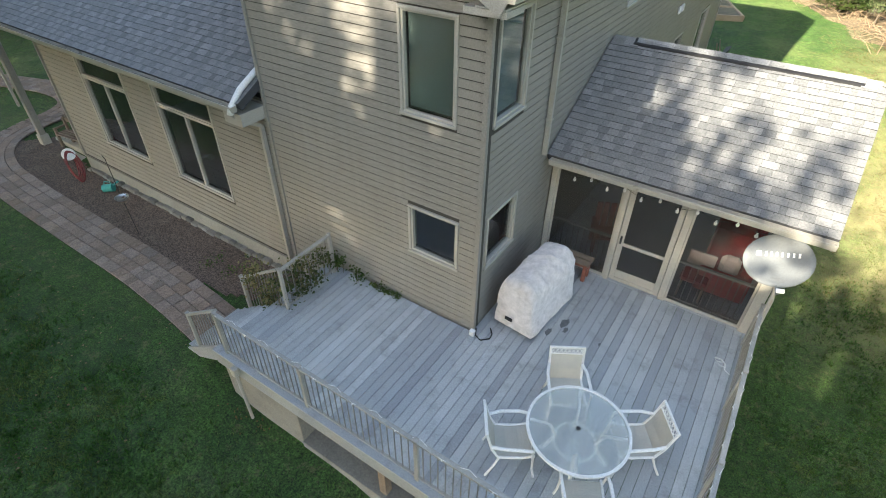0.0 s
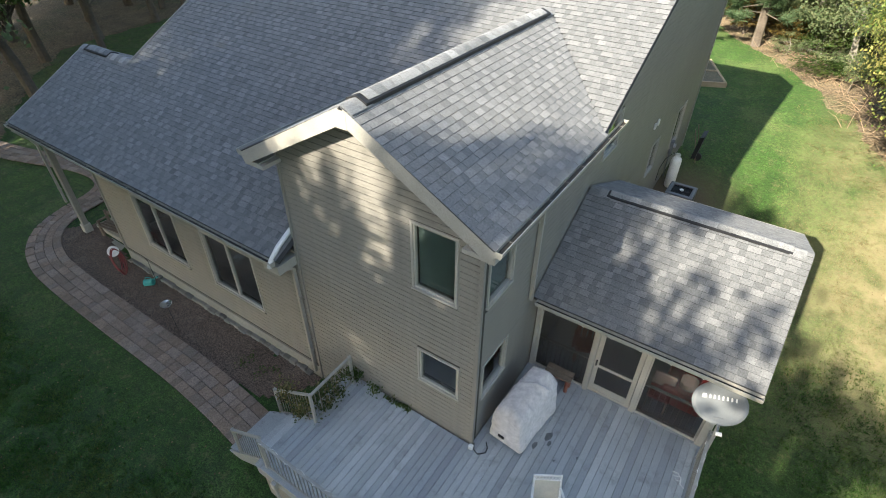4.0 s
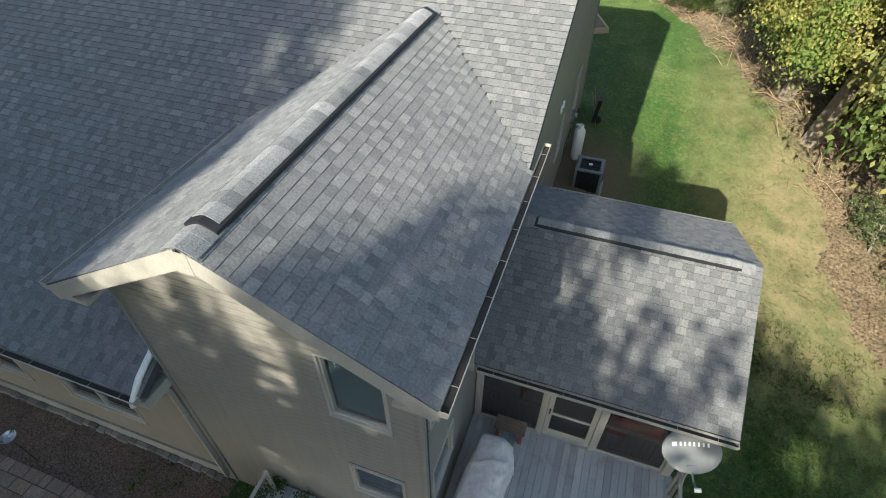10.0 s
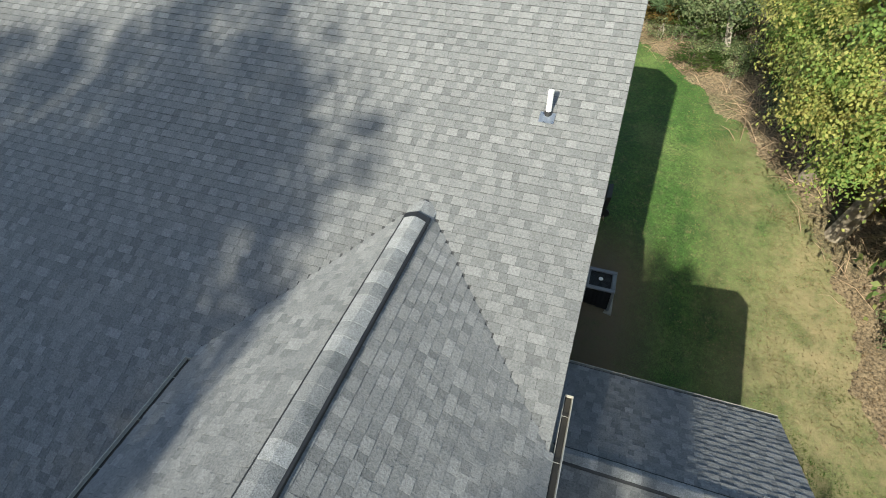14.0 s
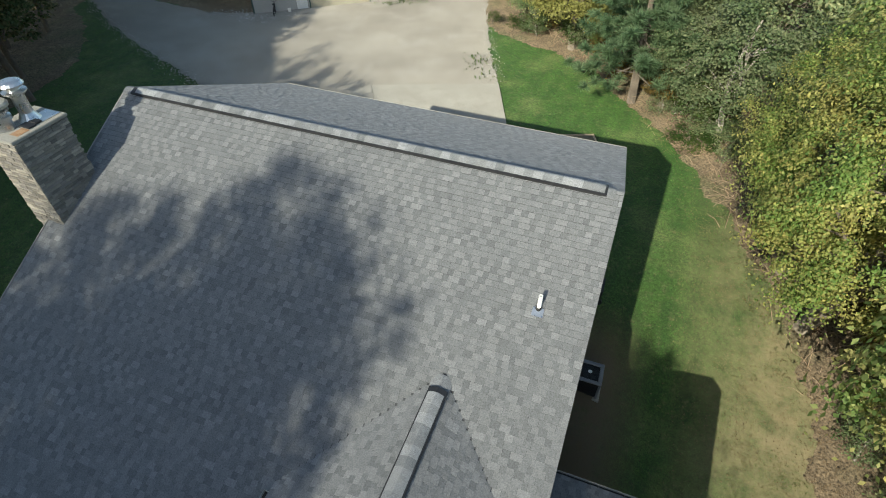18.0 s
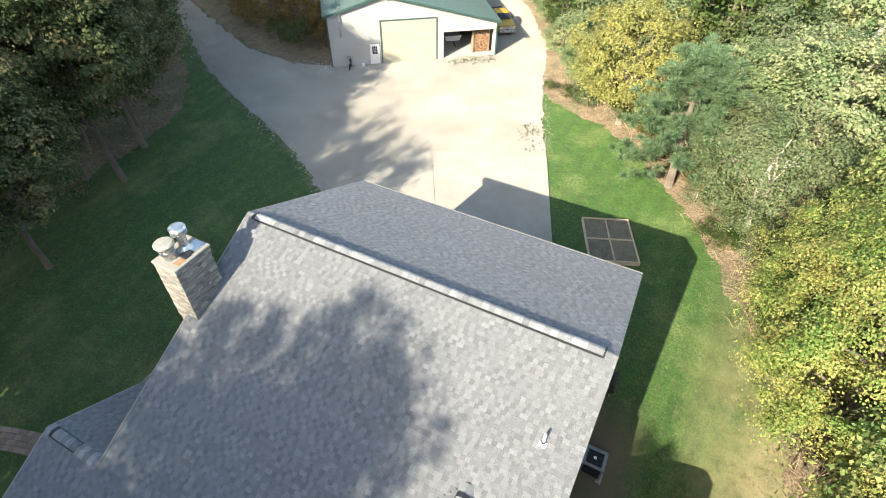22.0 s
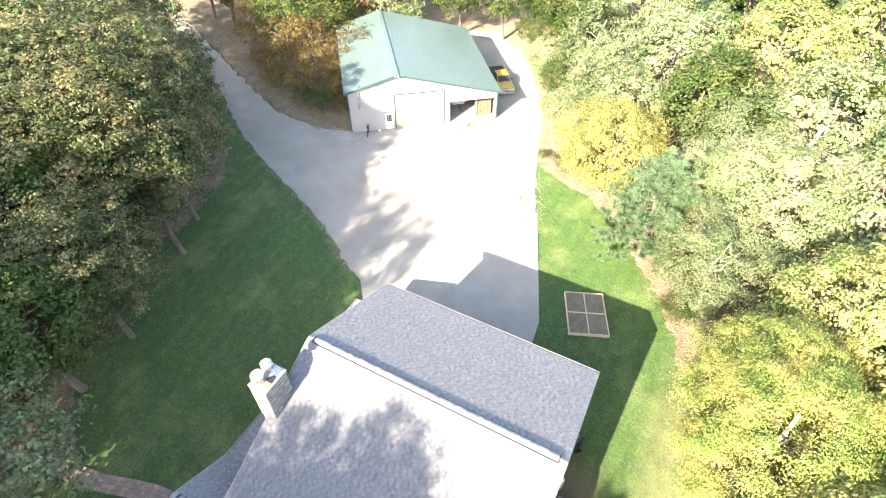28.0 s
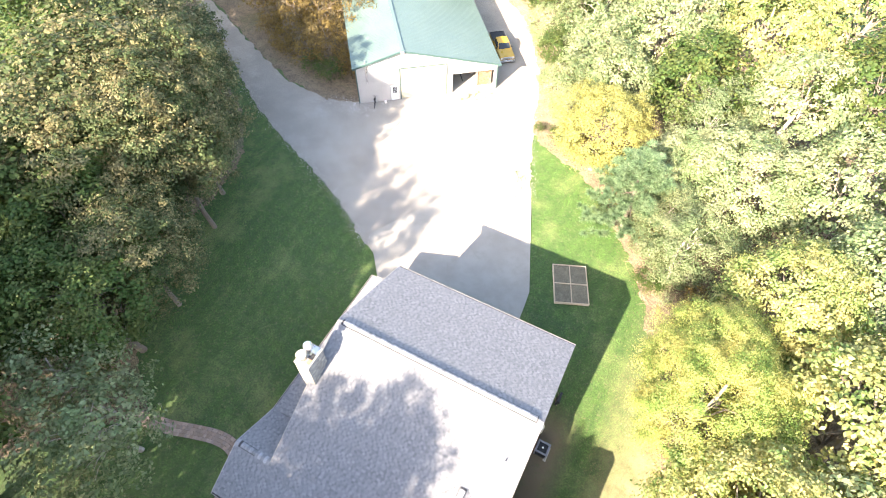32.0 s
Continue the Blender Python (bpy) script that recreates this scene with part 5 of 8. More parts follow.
M_DULLFLUE = surf("weathered_flue", (0.33, 0.30, 0.24), (0.42, 0.39, 0.33), 6.0, 0.6, 0.2, metal=0.3)
flue = part("flue", lathe(bmesh.new(), [(0.2, 9.86), (0.2, 10.1), (0.25, 10.12), (0.25, 10.2), (0.18, 10.22), (0.18, 10.3), (0.27, 10.32), (0.27, 10.36), (0.2, 10.38)]), M_GALV, chimney, "short ribbed galvanised flue", at=Matrix.Translation((-0.1, -0.36, 0)), smooth=False)
part("flue_cap", lathe(bmesh.new(), [(0.25, 10.42), (0.32, 10.43), (0.33, 10.5), (0.29, 10.54), (0.24, 10.55), (0.05, 10.56)]), M_DULLFLUE, flue, "weathered slotted round cap")
for k in range(10):
    a = k * math.tau / 10
    part("cap_strut", boxes((0.2 * math.cos(a) - 0.012, 0.2 * math.sin(a) - 0.012, 10.37, 0.2 * math.cos(a) + 0.012, 0.2 * math.sin(a) + 0.012, 10.44)), M_DULLFLUE, flue)
flue = part("flue", lathe(bmesh.new(), [(0.26, 9.86), (0.15, 10.06), (0.15, 10.5), (0.2, 10.52), (0.2, 10.56), (0.27, 10.58), (0.27, 10.61), (0.14, 10.63), (0.14, 10.7)]), M_GALV, chimney, "tall shiny steel flue", at=Matrix.Translation((0.0, 0.2, 0)))
part("flue_cap", lathe(bmesh.new(), [(0.27, 10.74), (0.28, 10.77), (0.24, 10.83), (0.14, 10.87), (0.02, 10.88)]), M_GALV, flue, "domed steel rain cap")
for k in range(6):
    a = k * math.tau / 6
    part("cap_strut", boxes((0.13 * math.cos(a) - 0.01, 0.13 * math.sin(a) - 0.01, 10.69, 0.13 * math.cos(a) + 0.01, 0.13 * math.sin(a) + 0.01, 10.78)), M_GALV, flue)
part("flashing", boxes((-0.05, 0.2, 9.875, 0.42, 0.68, 9.885)), M_GALV, chimney, "loose sheet-metal flashing on the cap")
part("flashing", boxes((0.1, -0.2, 9.88, 0.44, 0.02, 9.915), (0.16, 0.02, 9.88, 0.40, 0.2, 9.93), bevel=0.012), M_VENT, chimney, "crumpled black membrane on the cap")
part("rust_streak", boxes((0.2, -0.52, 9.872, 0.46, -0.2, 9.876)), M_RUSTY, chimney, "rust-stained patch")
solid("chimney_flashing", boxes((-13.09, 7.12, 7.1, -13.04, 8.66, 7.2)), M_GUTTER, "tan step flashing at the chimney foot", "flashing", "structure")

# plumbing vent
vent = thing("vent_pipe", (-0.78, 8.25, main_z(8.25)), "white plastic plumbing vent on a metal boot", "vent pipe")
part("pipe", lathe(bmesh.new(), [(0.045, -0.1), (0.045, 0.4), (0.036, 0.4), (0.036, 0.32)], 14), M_WHITE, vent)
bm = bmesh.new()
prism(bm, [(-0.12, -0.17, -0.17 * PITCH + 0.024), (0.12, -0.17, -0.17 * PITCH + 0.024), (0.12, 0.0, 0.024), (-0.12, 0.0, 0.024)], (0, 0, 0.006))
part("boot", bm, M_GALV, vent, "pale sheet-metal roof boot")
part("collar", lathe(bmesh.new(), [(0.075, -0.02), (0.06, 0.05), (0.046, 0.06)], 14), M_VENT, vent, "black rubber collar")
# foundation along the garden bed
solid("foundation", boxes((-13.28, -0.02, -1.4, -4.55, 0.14, -0.55)), M_CONCRETE, "rough pale foundation below the siding", "foundation", "structure")
rnd = random.Random(8)
edging = thing("stone_edging", (0, 0, 0), "row of pale rubble stones along the foundation", "edging", kind="structure")
x = -13.2
while x < -4.9:
    w = rnd.uniform(0.14, 0.34)
    bm = box(bmesh.new(), x, -0.13 - rnd.uniform(0, 0.05), -1.1, x + w - 0.012, -0.024, -0.86 + rnd.uniform(-0.04, 0.03), bevel=0.018)
    part("stone", bm, M_STONE, edging)
    x += w


# ---- deck ----
M_RAIL = surf("taupe_rail_metal", (0.30, 0.287, 0.26), (0.36, 0.345, 0.315), 4.0, 0.4, 0.05)
M_RIM = surf("grey_rim_board", (0.24, 0.25, 0.265), (0.285, 0.295, 0.305), 2.0, 0.65, 0.2, 40.0, dirt=(0.2, 0.2, 0.19))
M_OLDWOOD = surf("weathered_wood", (0.17, 0.12, 0.085), (0.24, 0.18, 0.13), 4.0, 0.85, 0.4, 50.0)
M_REDWOOD = surf("red_stained_wood", (0.24, 0.075, 0.05), (0.31, 0.11, 0.075), 4.0, 0.7, 0.3, 40.0)
M_BALUSTER = surf("dark_taupe_baluster", (0.16, 0.148, 0.128), (0.20, 0.187, 0.165), 4.0, 0.4, 0.05)
deck = thing("deck", (0, 0, 0), "weathered grey board deck with white railing, wrapping the wing", "deck", kind="structure")
part("rim_joist", boxes((-3.42, -2.87, -0.33, 4.13, -2.83, -0.03), (4.09, -2.83, -0.33, 4.13, 7.4, -0.03), (-3.42, -2.83, -0.33, -3.38, -0.02, -0.03)), M_RIM, deck)
part("joist_frame", boxes(*[(-3.36 + i * 0.4, -2.82, -0.28, -3.32 + i * 0.4, -0.04 if -3.36 + i * 0.4 < 0.02 else 7.3, -0.045) for i in range(19)]), M_RIM, deck)
part("border_board", boxes((-3.44, -2.89, -0.026, 4.15, -2.75, 0.002), (4.01, -2.745, -0.026, 4.15, 2.7, 0.002), (-3.44, -2.745, -0.026, -3.30, -0.03, 0.002), bevel=0.004), M_DECK, deck)
plank = mesh_of("plank", box(bmesh.new(), 0, 0, -0.026, 0.138, 1, 0.0, bevel=0.004), M_DECK)
rnd = random.Random(3)
x = -3.295
while x < 4.0:
    y1 = -0.03 if x < 0.0 else 2.68
    w = min(0.138, 4.005 - x)
    part("plank", plank, None, deck, at=Matrix.Translation((x, -2.744, rnd.uniform(-0.001, 0.001))) @ Matrix.Diagonal((w / 0.138, y1 + 2.744, 1, 1)))
    x += 0.1435
solid("floor_porch", boxes((0.02, 2.69, -0.03, 4.0, 7.3, 0.0)), M_DECK, "grey boarded porch floor", "floor", "structure")
# concrete walls and posts below
solid("retaining_wall", boxes((-3.38, -2.80, -2.4, -1.6, -2.45, -0.34), (-1.6, -2.83, -3.6, 4.3, -2.52, -1.22), bevel=0.01), M_STAINED, "stained concrete retaining wall under the deck", "wall", "structure")
solid("under_deck_wall", boxes((-3.3, -0.1, -3.4, 0.0, 0.0, -0.35), (0.0, 2.6, -3.6, 4.0, 2.7, -0.3)), M_STAINED, "shaded concrete basement wall under the deck", "wall", "structure")
for px in (0.1, 2.1, 4.0):
    solid("deck_post", boxes((px - 0.07, -2.76, -1.22, px + 0.07, -2.62, -0.33), bevel=0.006), M_OLDWOOD, "brown timber post under the deck on concrete", "post", group="deck posts")
for px, py in ((4.0, 2.6), (4.0, 7.2)):
    g = ground_z(px, py)
    solid("deck_post", boxes((px - 0.07, py - 0.07, g - 0.1, px + 0.07, py + 0.07, -0.33), bevel=0.006), M_OLDWOOD, "tall timber post under the porch corner", "post", group="deck posts")


def railing(label, p, q, posts, height=0.92, gap=0.115, lights=True, base=0.08):
    """Posts, a flat top rail, a bottom rail and square balusters from p to q, following the slope."""
    p, q = Vector(p), Vector(q)
    ob = thing("railing", (0, 0, 0), label, "railing", "deck railings", "structure")
    up = Vector((0, 0, 1))
    d = q - p
    part("top_rail", bar(bmesh.new(), p + up * height, q + up * height, 0.06, 0.04), M_RAIL, ob)
    part("bottom_rail", bar(bmesh.new(), p + up * base, q + up * base, 0.035, 0.035), M_RAIL, ob)
    for k in posts:
        c = p + d * k
        pst = part("post", boxes((c.x - 0.03, c.y - 0.03, c.z - 0.05, c.x + 0.03, c.y + 0.03, c.z + height + 0.03), bevel=0.004), M_RAIL, ob)
        part("post_cap", boxes((c.x - 0.037, c.y - 0.037, c.z + height + 0.03, c.x + 0.037, c.y + 0.037, c.z + height + 0.05), bevel=0.008), M_RAIL, pst)
    n = int(d.length / gap)
    bal = mesh_of("baluster", box(bmesh.new(), -0.0065, -0.0065, 0, 0.0065, 0.0065, height - base), M_BALUSTER)
    for i in range(1, n):
        part("baluster", bal, None, ob, at=Matrix.Translation(p + d * i / n + up * base))
    return ob


railing("white metal railing along the deck front with string lights", (-3.15, -2.78, 0), (4.05, -2.78, 0), (0, 0.262, 0.55, 0.775, 1))
railing("white metal railing along the deck's east edge", (4.06, -2.7, 0), (4.06, 2.35, 0), (0.35, 0.68, 1))
railing("sloping white stair railing at the deck end", (-3.2, -2.72, 0), (-4.32, -2.68, -0.75), (1,))
railing("white railing overgrown with vine beside the stairs", (-3.1, -1.47, 0), (-3.12, -0.22, 0), (0, 1))
railing("sloping white railing overgrown with vine", (-3.16, -1.47, 0), (-4.45, -1.42, -0.85), (1,))
stairs = thing("deck_stairs", (0, 0, 0), "grey timber steps down to the paver path", "stairs", kind="structure")
for i in range(5):
    z = -0.18 * (i + 1)
    part("tread", boxes((-3.44 - 0.27 * (i + 1), -2.68, z - 0.03, -3.42 - 0.27 * i, -1.5, z), bevel=0.004), M_DECK, stairs)
    part("riser", boxes((-3.44 - 0.27 * i, -2.68, z - 0.2, -3.42 - 0.27 * i, -1.5, z - 0.03)), M_RIM, stairs)
part("stringer", prism(bmesh.new(), [(-3.42, -2.72, -0.05), (-4.8, -2.72, -0.98), (-4.8, -2.72, -1.2), (-3.42, -2.72, -0.5)], (0, 0.035, 0)), M_RIM, stairs, "grey painted stringer")
part("stringer", prism(bmesh.new(), [(-3.42, -1.49, -0.05), (-4.8, -1.49, -0.98), (-4.8, -1.49, -1.2), (-3.42, -1.49, -0.5)], (0, 0.035, 0)), M_RIM, stairs, "grey painted stringer")


def string_lights(label, pts, sag, per, bulb_r, wire=0.0035):
    ob = thing("string_lights", (0, 0, 0), label, "string lights")
    line = []
    for a, b in zip(pts, pts[1:]):
        a, b = Vector(a), Vector(b)
        for k in range(10):
            f = k / 10
            line.append(a.lerp(b, f) - Vector((0, 0, sag * 4 * f * (1 - f))))
    line.append(Vector(pts[-1]))
    part("cord", tube(bmesh.new(), line, wire, 4), M_WHITE if bulb_r < 0.02 else M_BLACK, ob)
    me = mesh_of("bulb", lathe(bmesh.new(), [(bulb_r * 0.4, 0), (bulb_r * 0.5, -bulb_r), (bulb_r, -bulb_r * 2.2), (bulb_r * 0.7, -bulb_r * 3.2), (bulb_r * 0.1, -bulb_r * 3.5)], 8), M_WHITE)
    for i in range(per, len(line) - 1, per):
        part("bulb", me, None, ob, at=Matrix.Translation(line[i]))
    return ob


string_lights("white string lights wound along the front rail", [(-3.1 + i * 0.36, -2.78 + (0.035 if i % 2 else -0.035), 0.95 + 0.02 * (i % 2)) for i in range(21)], 0.03, 4, 0.012)
string_lights("white string lights wound along the east rail", [(4.06 + (0.035 if i % 2 else -0.035), -2.7 + i * 0.34, 0.95 + 0.02 * (i % 2)) for i in range(16)], 0.03, 4, 0.012)

conduit = thing("conduit_post", (-2.79, -2.95, 0.0), "grey conduit with a junction box at the deck corner", "conduit")
part("junction_box", boxes((-0.06, -0.05, -0.16, 0.06, 0.05, 0.02), bevel=0.012), M_RAIL, conduit, "grey weatherproof box")
part("pipe", tube(bmesh.new(), [(0, 0, -0.1), (0.02, 0.0, -0.7), (0.04, 0.0, -1.4)], 0.03, 8), M_RAIL, conduit)

# ---- table and chairs ----
M_SLING = surf("taupe_sling_mesh", (0.44, 0.42, 0.36), (0.49, 0.46, 0.40), 6.0, 0.7, 0.2, 90.0)
M_FROST = glassy("frosted_table_glass", (0.93, 0.96, 0.94), 0.2, 0.84)
table = thing("patio_table", (2.41, -1.31, 0), "round frosted-glass patio table with white metal frame", "table")
part("tabletop", lathe(bmesh.new(), [(0.66, 0.706), (0.66, 0.714)], 48), M_FROST, table, "frosted glass top")
ring = bmesh.new()
for k in range(48):
    a0, a1 = k * math.tau / 48, (k + 1) * math.tau / 48
    bar(ring, (0.675 * math.cos(a0), 0.675 * math.sin(a0), 0.71), (0.675 * math.cos(a1), 0.675 * math.sin(a1), 0.71), 0.035, 0.035)
part("rim", ring, M_WHITE, table, "white metal rim")
for k in range(4):
    a = math.radians(20 + 90 * k)
    c, s = math.cos(a), math.sin(a)
    part("leg", tube(bmesh.new(), [(0.64 * c, 0.64 * s, 0.69), (0.36 * c, 0.36 * s, 0.67), (0.27 * c, 0.27 * s, 0.45), (0.38 * c, 0.38 * s, 0.15), (0.5 * c, 0.5 * s, 0.0)], 0.024, 8), M_WHITE, table)
part("lower_ring", tube(bmesh.new(), [(0.29 * math.cos(k * math.tau / 24), 0.29 * math.sin(k * math.tau / 24), 0.4) for k in range(25)], 0.012, 6), M_WHITE, table)
part("umbrella_plug", lathe(bmesh.new(), [(0.03, 0.715), (0.03, 0.724), (0.012, 0.726)], 16), M_VENT, table, "dark umbrella hole plug")

chair = thing("patio_chair", (0, 0, 0), "white metal patio chair with taupe sling seat", "chair", "chairs round the patio table")
seat = bmesh.new()
rows = [(-0.24, 0.42), (-0.1, 0.40), (0.08, 0.405), (0.24, 0.44)]
for (y0, z0), (y1, z1) in zip(rows, rows[1:]):
    prism(seat, [(-0.235, y0, z0), (0.235, y0, z0), (0.235, y1, z1), (-0.235, y1, z1)], (0, 0, 0.008))
part("seat", seat, M_SLING, chair, "taupe woven sling")
back = bmesh.new()
rows = [(-0.24, 0.43), (-0.3, 0.58), (-0.37, 0.84)]
for (y0, z0), (y1, z1) in zip(rows, rows[1:]):
    prism(back, [(-0.235, y0, z0), (0.235, y0, z0), (0.235, y1, z1), (-0.235, y1, z1)], (0, -0.008, 0.002))
part("backrest", back, M_SLING, chair, "taupe woven sling")
for sx in (-1, 1):
    part("side_frame", tube(bmesh.new(), [(0.25 * sx, 0.27, 0.45), (0.25 * sx, 0.08, 0.405), (0.25 * sx, -0.22, 0.42), (0.25 * sx, -0.31, 0.6), (0.25 * sx, -0.40, 0.95)], 0.019, 8), M_WHITE, chair)
    part("armrest", tube(bmesh.new(), [(0.25 * sx, -0.33, 0.66), (0.29 * sx, -0.15, 0.67), (0.30 * sx, 0.1, 0.66), (0.29 * sx, 0.24, 0.62)], 0.023, 8), M_WHITE, chair)
    part("front_leg", tube(bmesh.new(), [(0.29 * sx, 0.22, 0.62), (0.27 * sx, 0.24, 0.42), (0.28 * sx, 0.25, 0.2), (0.29 * sx, 0.29, 0.0)], 0.017, 8), M_WHITE, chair)
    part("rear_leg", tube(bmesh.new(), [(0.25 * sx, -0.2, 0.42), (0.26 * sx, -0.27, 0.22), (0.27 * sx, -0.37, 0.0)], 0.017, 8), M_WHITE, chair)
lattice = bmesh.new()
for k in range(9):
    x0 = -0.24 + k * 0.06
    for u in (-0.03, 0.03):
        if -0.26 < x0 + u < 0.26:
            bar(lattice, (x0, -0.375, 0.85), (x0 + u, -0.388, 0.895), 0.008, 0.01)
            bar(lattice, (x0 + u, -0.388, 0.895), (x0, -0.4, 0.94), 0.008, 0.01)
bar(lattice, (-0.25, -0.372, 0.845), (0.25, -0.372, 0.845), 0.014, 0.014)
bar(lattice, (-0.265, -0.402, 0.95), (0.265, -0.402, 0.95), 0.028, 0.026)
part("lattice_crest", lattice, M_WHITE, chair, "white lattice crest rail")
part("front_rail", bar(bmesh.new(), (-0.25, 0.24, 0.42), (0.25, 0.24, 0.42), 0.025, 0.025), M_WHITE, chair)


def face_table(x, y):
    return math.degrees(math.atan2(-(2.41 - x), -1.31 - y))


chair.matrix_basis = pose(1.99, -0.62, 0, 0, 0, face_table(1.99, -0.62))
for x, y in ((3.06, -0.86), (1.70, -1.78), (2.83, -2.02)):
    copy_thing(chair, pose(x, y, 0, 0, 0, face_table(x, y)))

# ---- covered grill, bench and bits on the deck ----
M_COVER = surf("pale_grill_cover", (0.55, 0.525, 0.515), (0.59, 0.565, 0.555), 0.8, 0.92, 0.05, 9.0, dirt=(0.53, 0.50, 0.485))
grill = thing("covered_grill", (0.66, 1.07, 0), "gas grill under a creased off-white fabric cover", "grill", rz=-6)
bm = bmesh.new()
prof = [(-0.40, 0.10), (-0.375, 0.35), (-0.35, 0.72), (-0.325, 0.92), (-0.27, 1.04), (-0.08, 1.10), (0.08, 1.13), (0.25, 1.07), (0.33, 0.95), (0.355, 0.74), (0.385, 0.4), (0.42, 0.1)]
prof = [tuple(a + (b - a) * f / 3 for a, b in zip(p, q)) for p, q in zip(prof, prof[1:]) for f in range(3)] + [prof[-1]]
rings = []
for k in range(53):
    v = -0.74 + 1.48 * k / 52
    e = max(0.0, abs(v) - 0.60) / 0.14
    sq = 1.0 - 0.07 * e * e
    ht = 1.0 - 0.09 * e ** 2 - 0.06 * max(0.0, -v - 0.1)
    ring = []
    for j, (u, z) in enumerate(prof):
        z2 = z * ht * 1.05 if z > 0.5 else z
        w = 0.022 * noise.noise((u * 3, v * 3, z * 2)) + 0.009 * noise.noise((u * 13, v * 16, z * 8))
        fold = 1.0 - abs(noise.noise((u * 2.6 + z * 1.5, v * 2.2 + z * 2.4, 4.0))) * 3.2
        w += 0.026 * max(0.0, fold) ** 2
        crease = 0.055 * math.exp(-((v - 0.15 - u * 0.5) / 0.045) ** 2) * (z > 0.7)
        ring.append(bm.verts.new((u * sq + w, v + 0.02 * noise.noise((u * 6, z * 6, 2)), z2 + w * 0.7 + crease)))
    rings.append(ring)
for a, b in zip(rings, rings[1:]):
    for j in range(len(prof) - 1):
        bm.faces.new((a[j], b[j], b[j + 1], a[j + 1]))
bm.faces.new(rings[0])
bm.faces.new(rings[-1][::-1])
bmesh.ops.recalc_face_normals(bm, faces=bm.faces)
part("cover", bm, M_COVER, grill, smooth=True)
part("logo_patch", boxes((-0.12, -0.79, 0.30, 0.02, -0.765, 0.36)), M_VENT, grill, "small dark emblem")
for u, v in ((-0.3, -0.6), (0.3, -0.6), (-0.3, 0.6), (0.3, 0.6)):
    part("wheel", tube(bmesh.new(), [(u - 0.03, v, 0.07), (u + 0.03, v, 0.07)], 0.07, 14), M_VENT, grill, "black castor")
bench = thing("bench", (0.87, 2.46, 0), "low bench with weathered seat and red-stained legs", "bench")
part("seat", boxes((-0.32, -0.16, 0.41, 0.32, -0.01, 0.45), (-0.32, 0.01, 0.41, 0.32, 0.16, 0.45), bevel=0.006), M_OLDWOOD, bench, "weathered grey-brown boards")
for u in (-0.24, 0.24):
    part("leg", boxes((u - 0.035, -0.13, 0, u + 0.035, -0.06, 0.41), (u - 0.035, 0.06, 0, u + 0.035, 0.13, 0.41), (u - 0.03, -0.06, 0.2, u + 0.03, 0.06, 0.27), bevel=0.004), M_REDWOOD, bench)
part("apron", boxes((-0.2, -0.1, 0.33, 0.2, -0.07, 0.41)), M_REDWOOD, bench)
antler = thing("shed_antler", (3.85, 1.64, 0.0), "pale shed antler lying on the deck boards", "antler", rz=20)
part("beam", tube(bmesh.new(), [(-0.08, 0.16, 0.02), (0.02, 0.13, 0.03), (0.06, 0.02, 0.04), (0.03, -0.1, 0.03), (0.1, -0.17, 0.02)], 0.016, 7, 0.008), M_WHITE, antler)
part("tine", tube(bmesh.new(), [(0.05, 0.06, 0.035), (-0.06, 0.05, 0.05), (-0.1, 0.08, 0.06)], 0.011, 6, 0.004), M_WHITE, antler)
part("tine", tube(bmesh.new(), [(0.05, -0.03, 0.035), (-0.03, -0.05, 0.06), (-0.07, -0.03, 0.08)], 0.010, 6, 0.004), M_WHITE, antler)
hose = solid("garden_hose", tube(bmesh.new(), [(0.08, -0.02, 0.12), (0.12, -0.1, 0.03), (0.24, -0.14, 0.015), (0.36, -0.02, 0.015), (0.34, 0.1, 0.015), (0.25, 0.2, 0.02)], 0.012, 8), M_BLACK, "short black hose curling from the corner tap", "hose", smooth=True)
solid("corner_box", boxes((0.0, -0.14, 0.0, 0.1, -0.045, 0.1), bevel=0.01), M_WHITE, "small white junction box at the wall corner", "box")

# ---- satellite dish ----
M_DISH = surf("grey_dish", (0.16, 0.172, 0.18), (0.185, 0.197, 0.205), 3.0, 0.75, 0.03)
dish = thing("satellite_dish", (3.94, 2.2, 1.94), "grey oval satellite dish with white marks on a mast", "satellite dish")
DN = Vector((0.02, -0.80, 0.60)).normalized()
DX = Vector((0.955, 0.17, 0.2)).normalized()
DX = (DX - DN * DX.dot(DN)).normalized()
DY = DN.cross(DX)
face = Matrix((DX, DY, DN)).transposed().to_4x4()
bm = bmesh.new()
rings = []
for side in (0.0, -0.02):
    for k in range(7):
        f = (k + 0.02) / 6
        rings.append([bm.verts.new((0.47 * f * math.cos(a), 0.40 * f * math.sin(a), 0.075 * f * f - 0.075 + side)) for a in [j * math.tau / 36 for j in range(36)]])
for i in list(range(6)) + list(range(7, 13)):
    for j in range(36):
        bm.faces.new((rings[i][j], rings[i][(j + 1) % 36], rings[i + 1][(j + 1) % 36], rings[i + 1][j]))
for j in range(36):
    bm.faces.new((rings[6][j], rings[6][(j + 1) % 36], rings[13][(j + 1) % 36], rings[13][j]))
bmesh.ops.recalc_face_normals(bm, faces=bm.faces)
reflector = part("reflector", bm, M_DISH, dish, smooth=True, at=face)
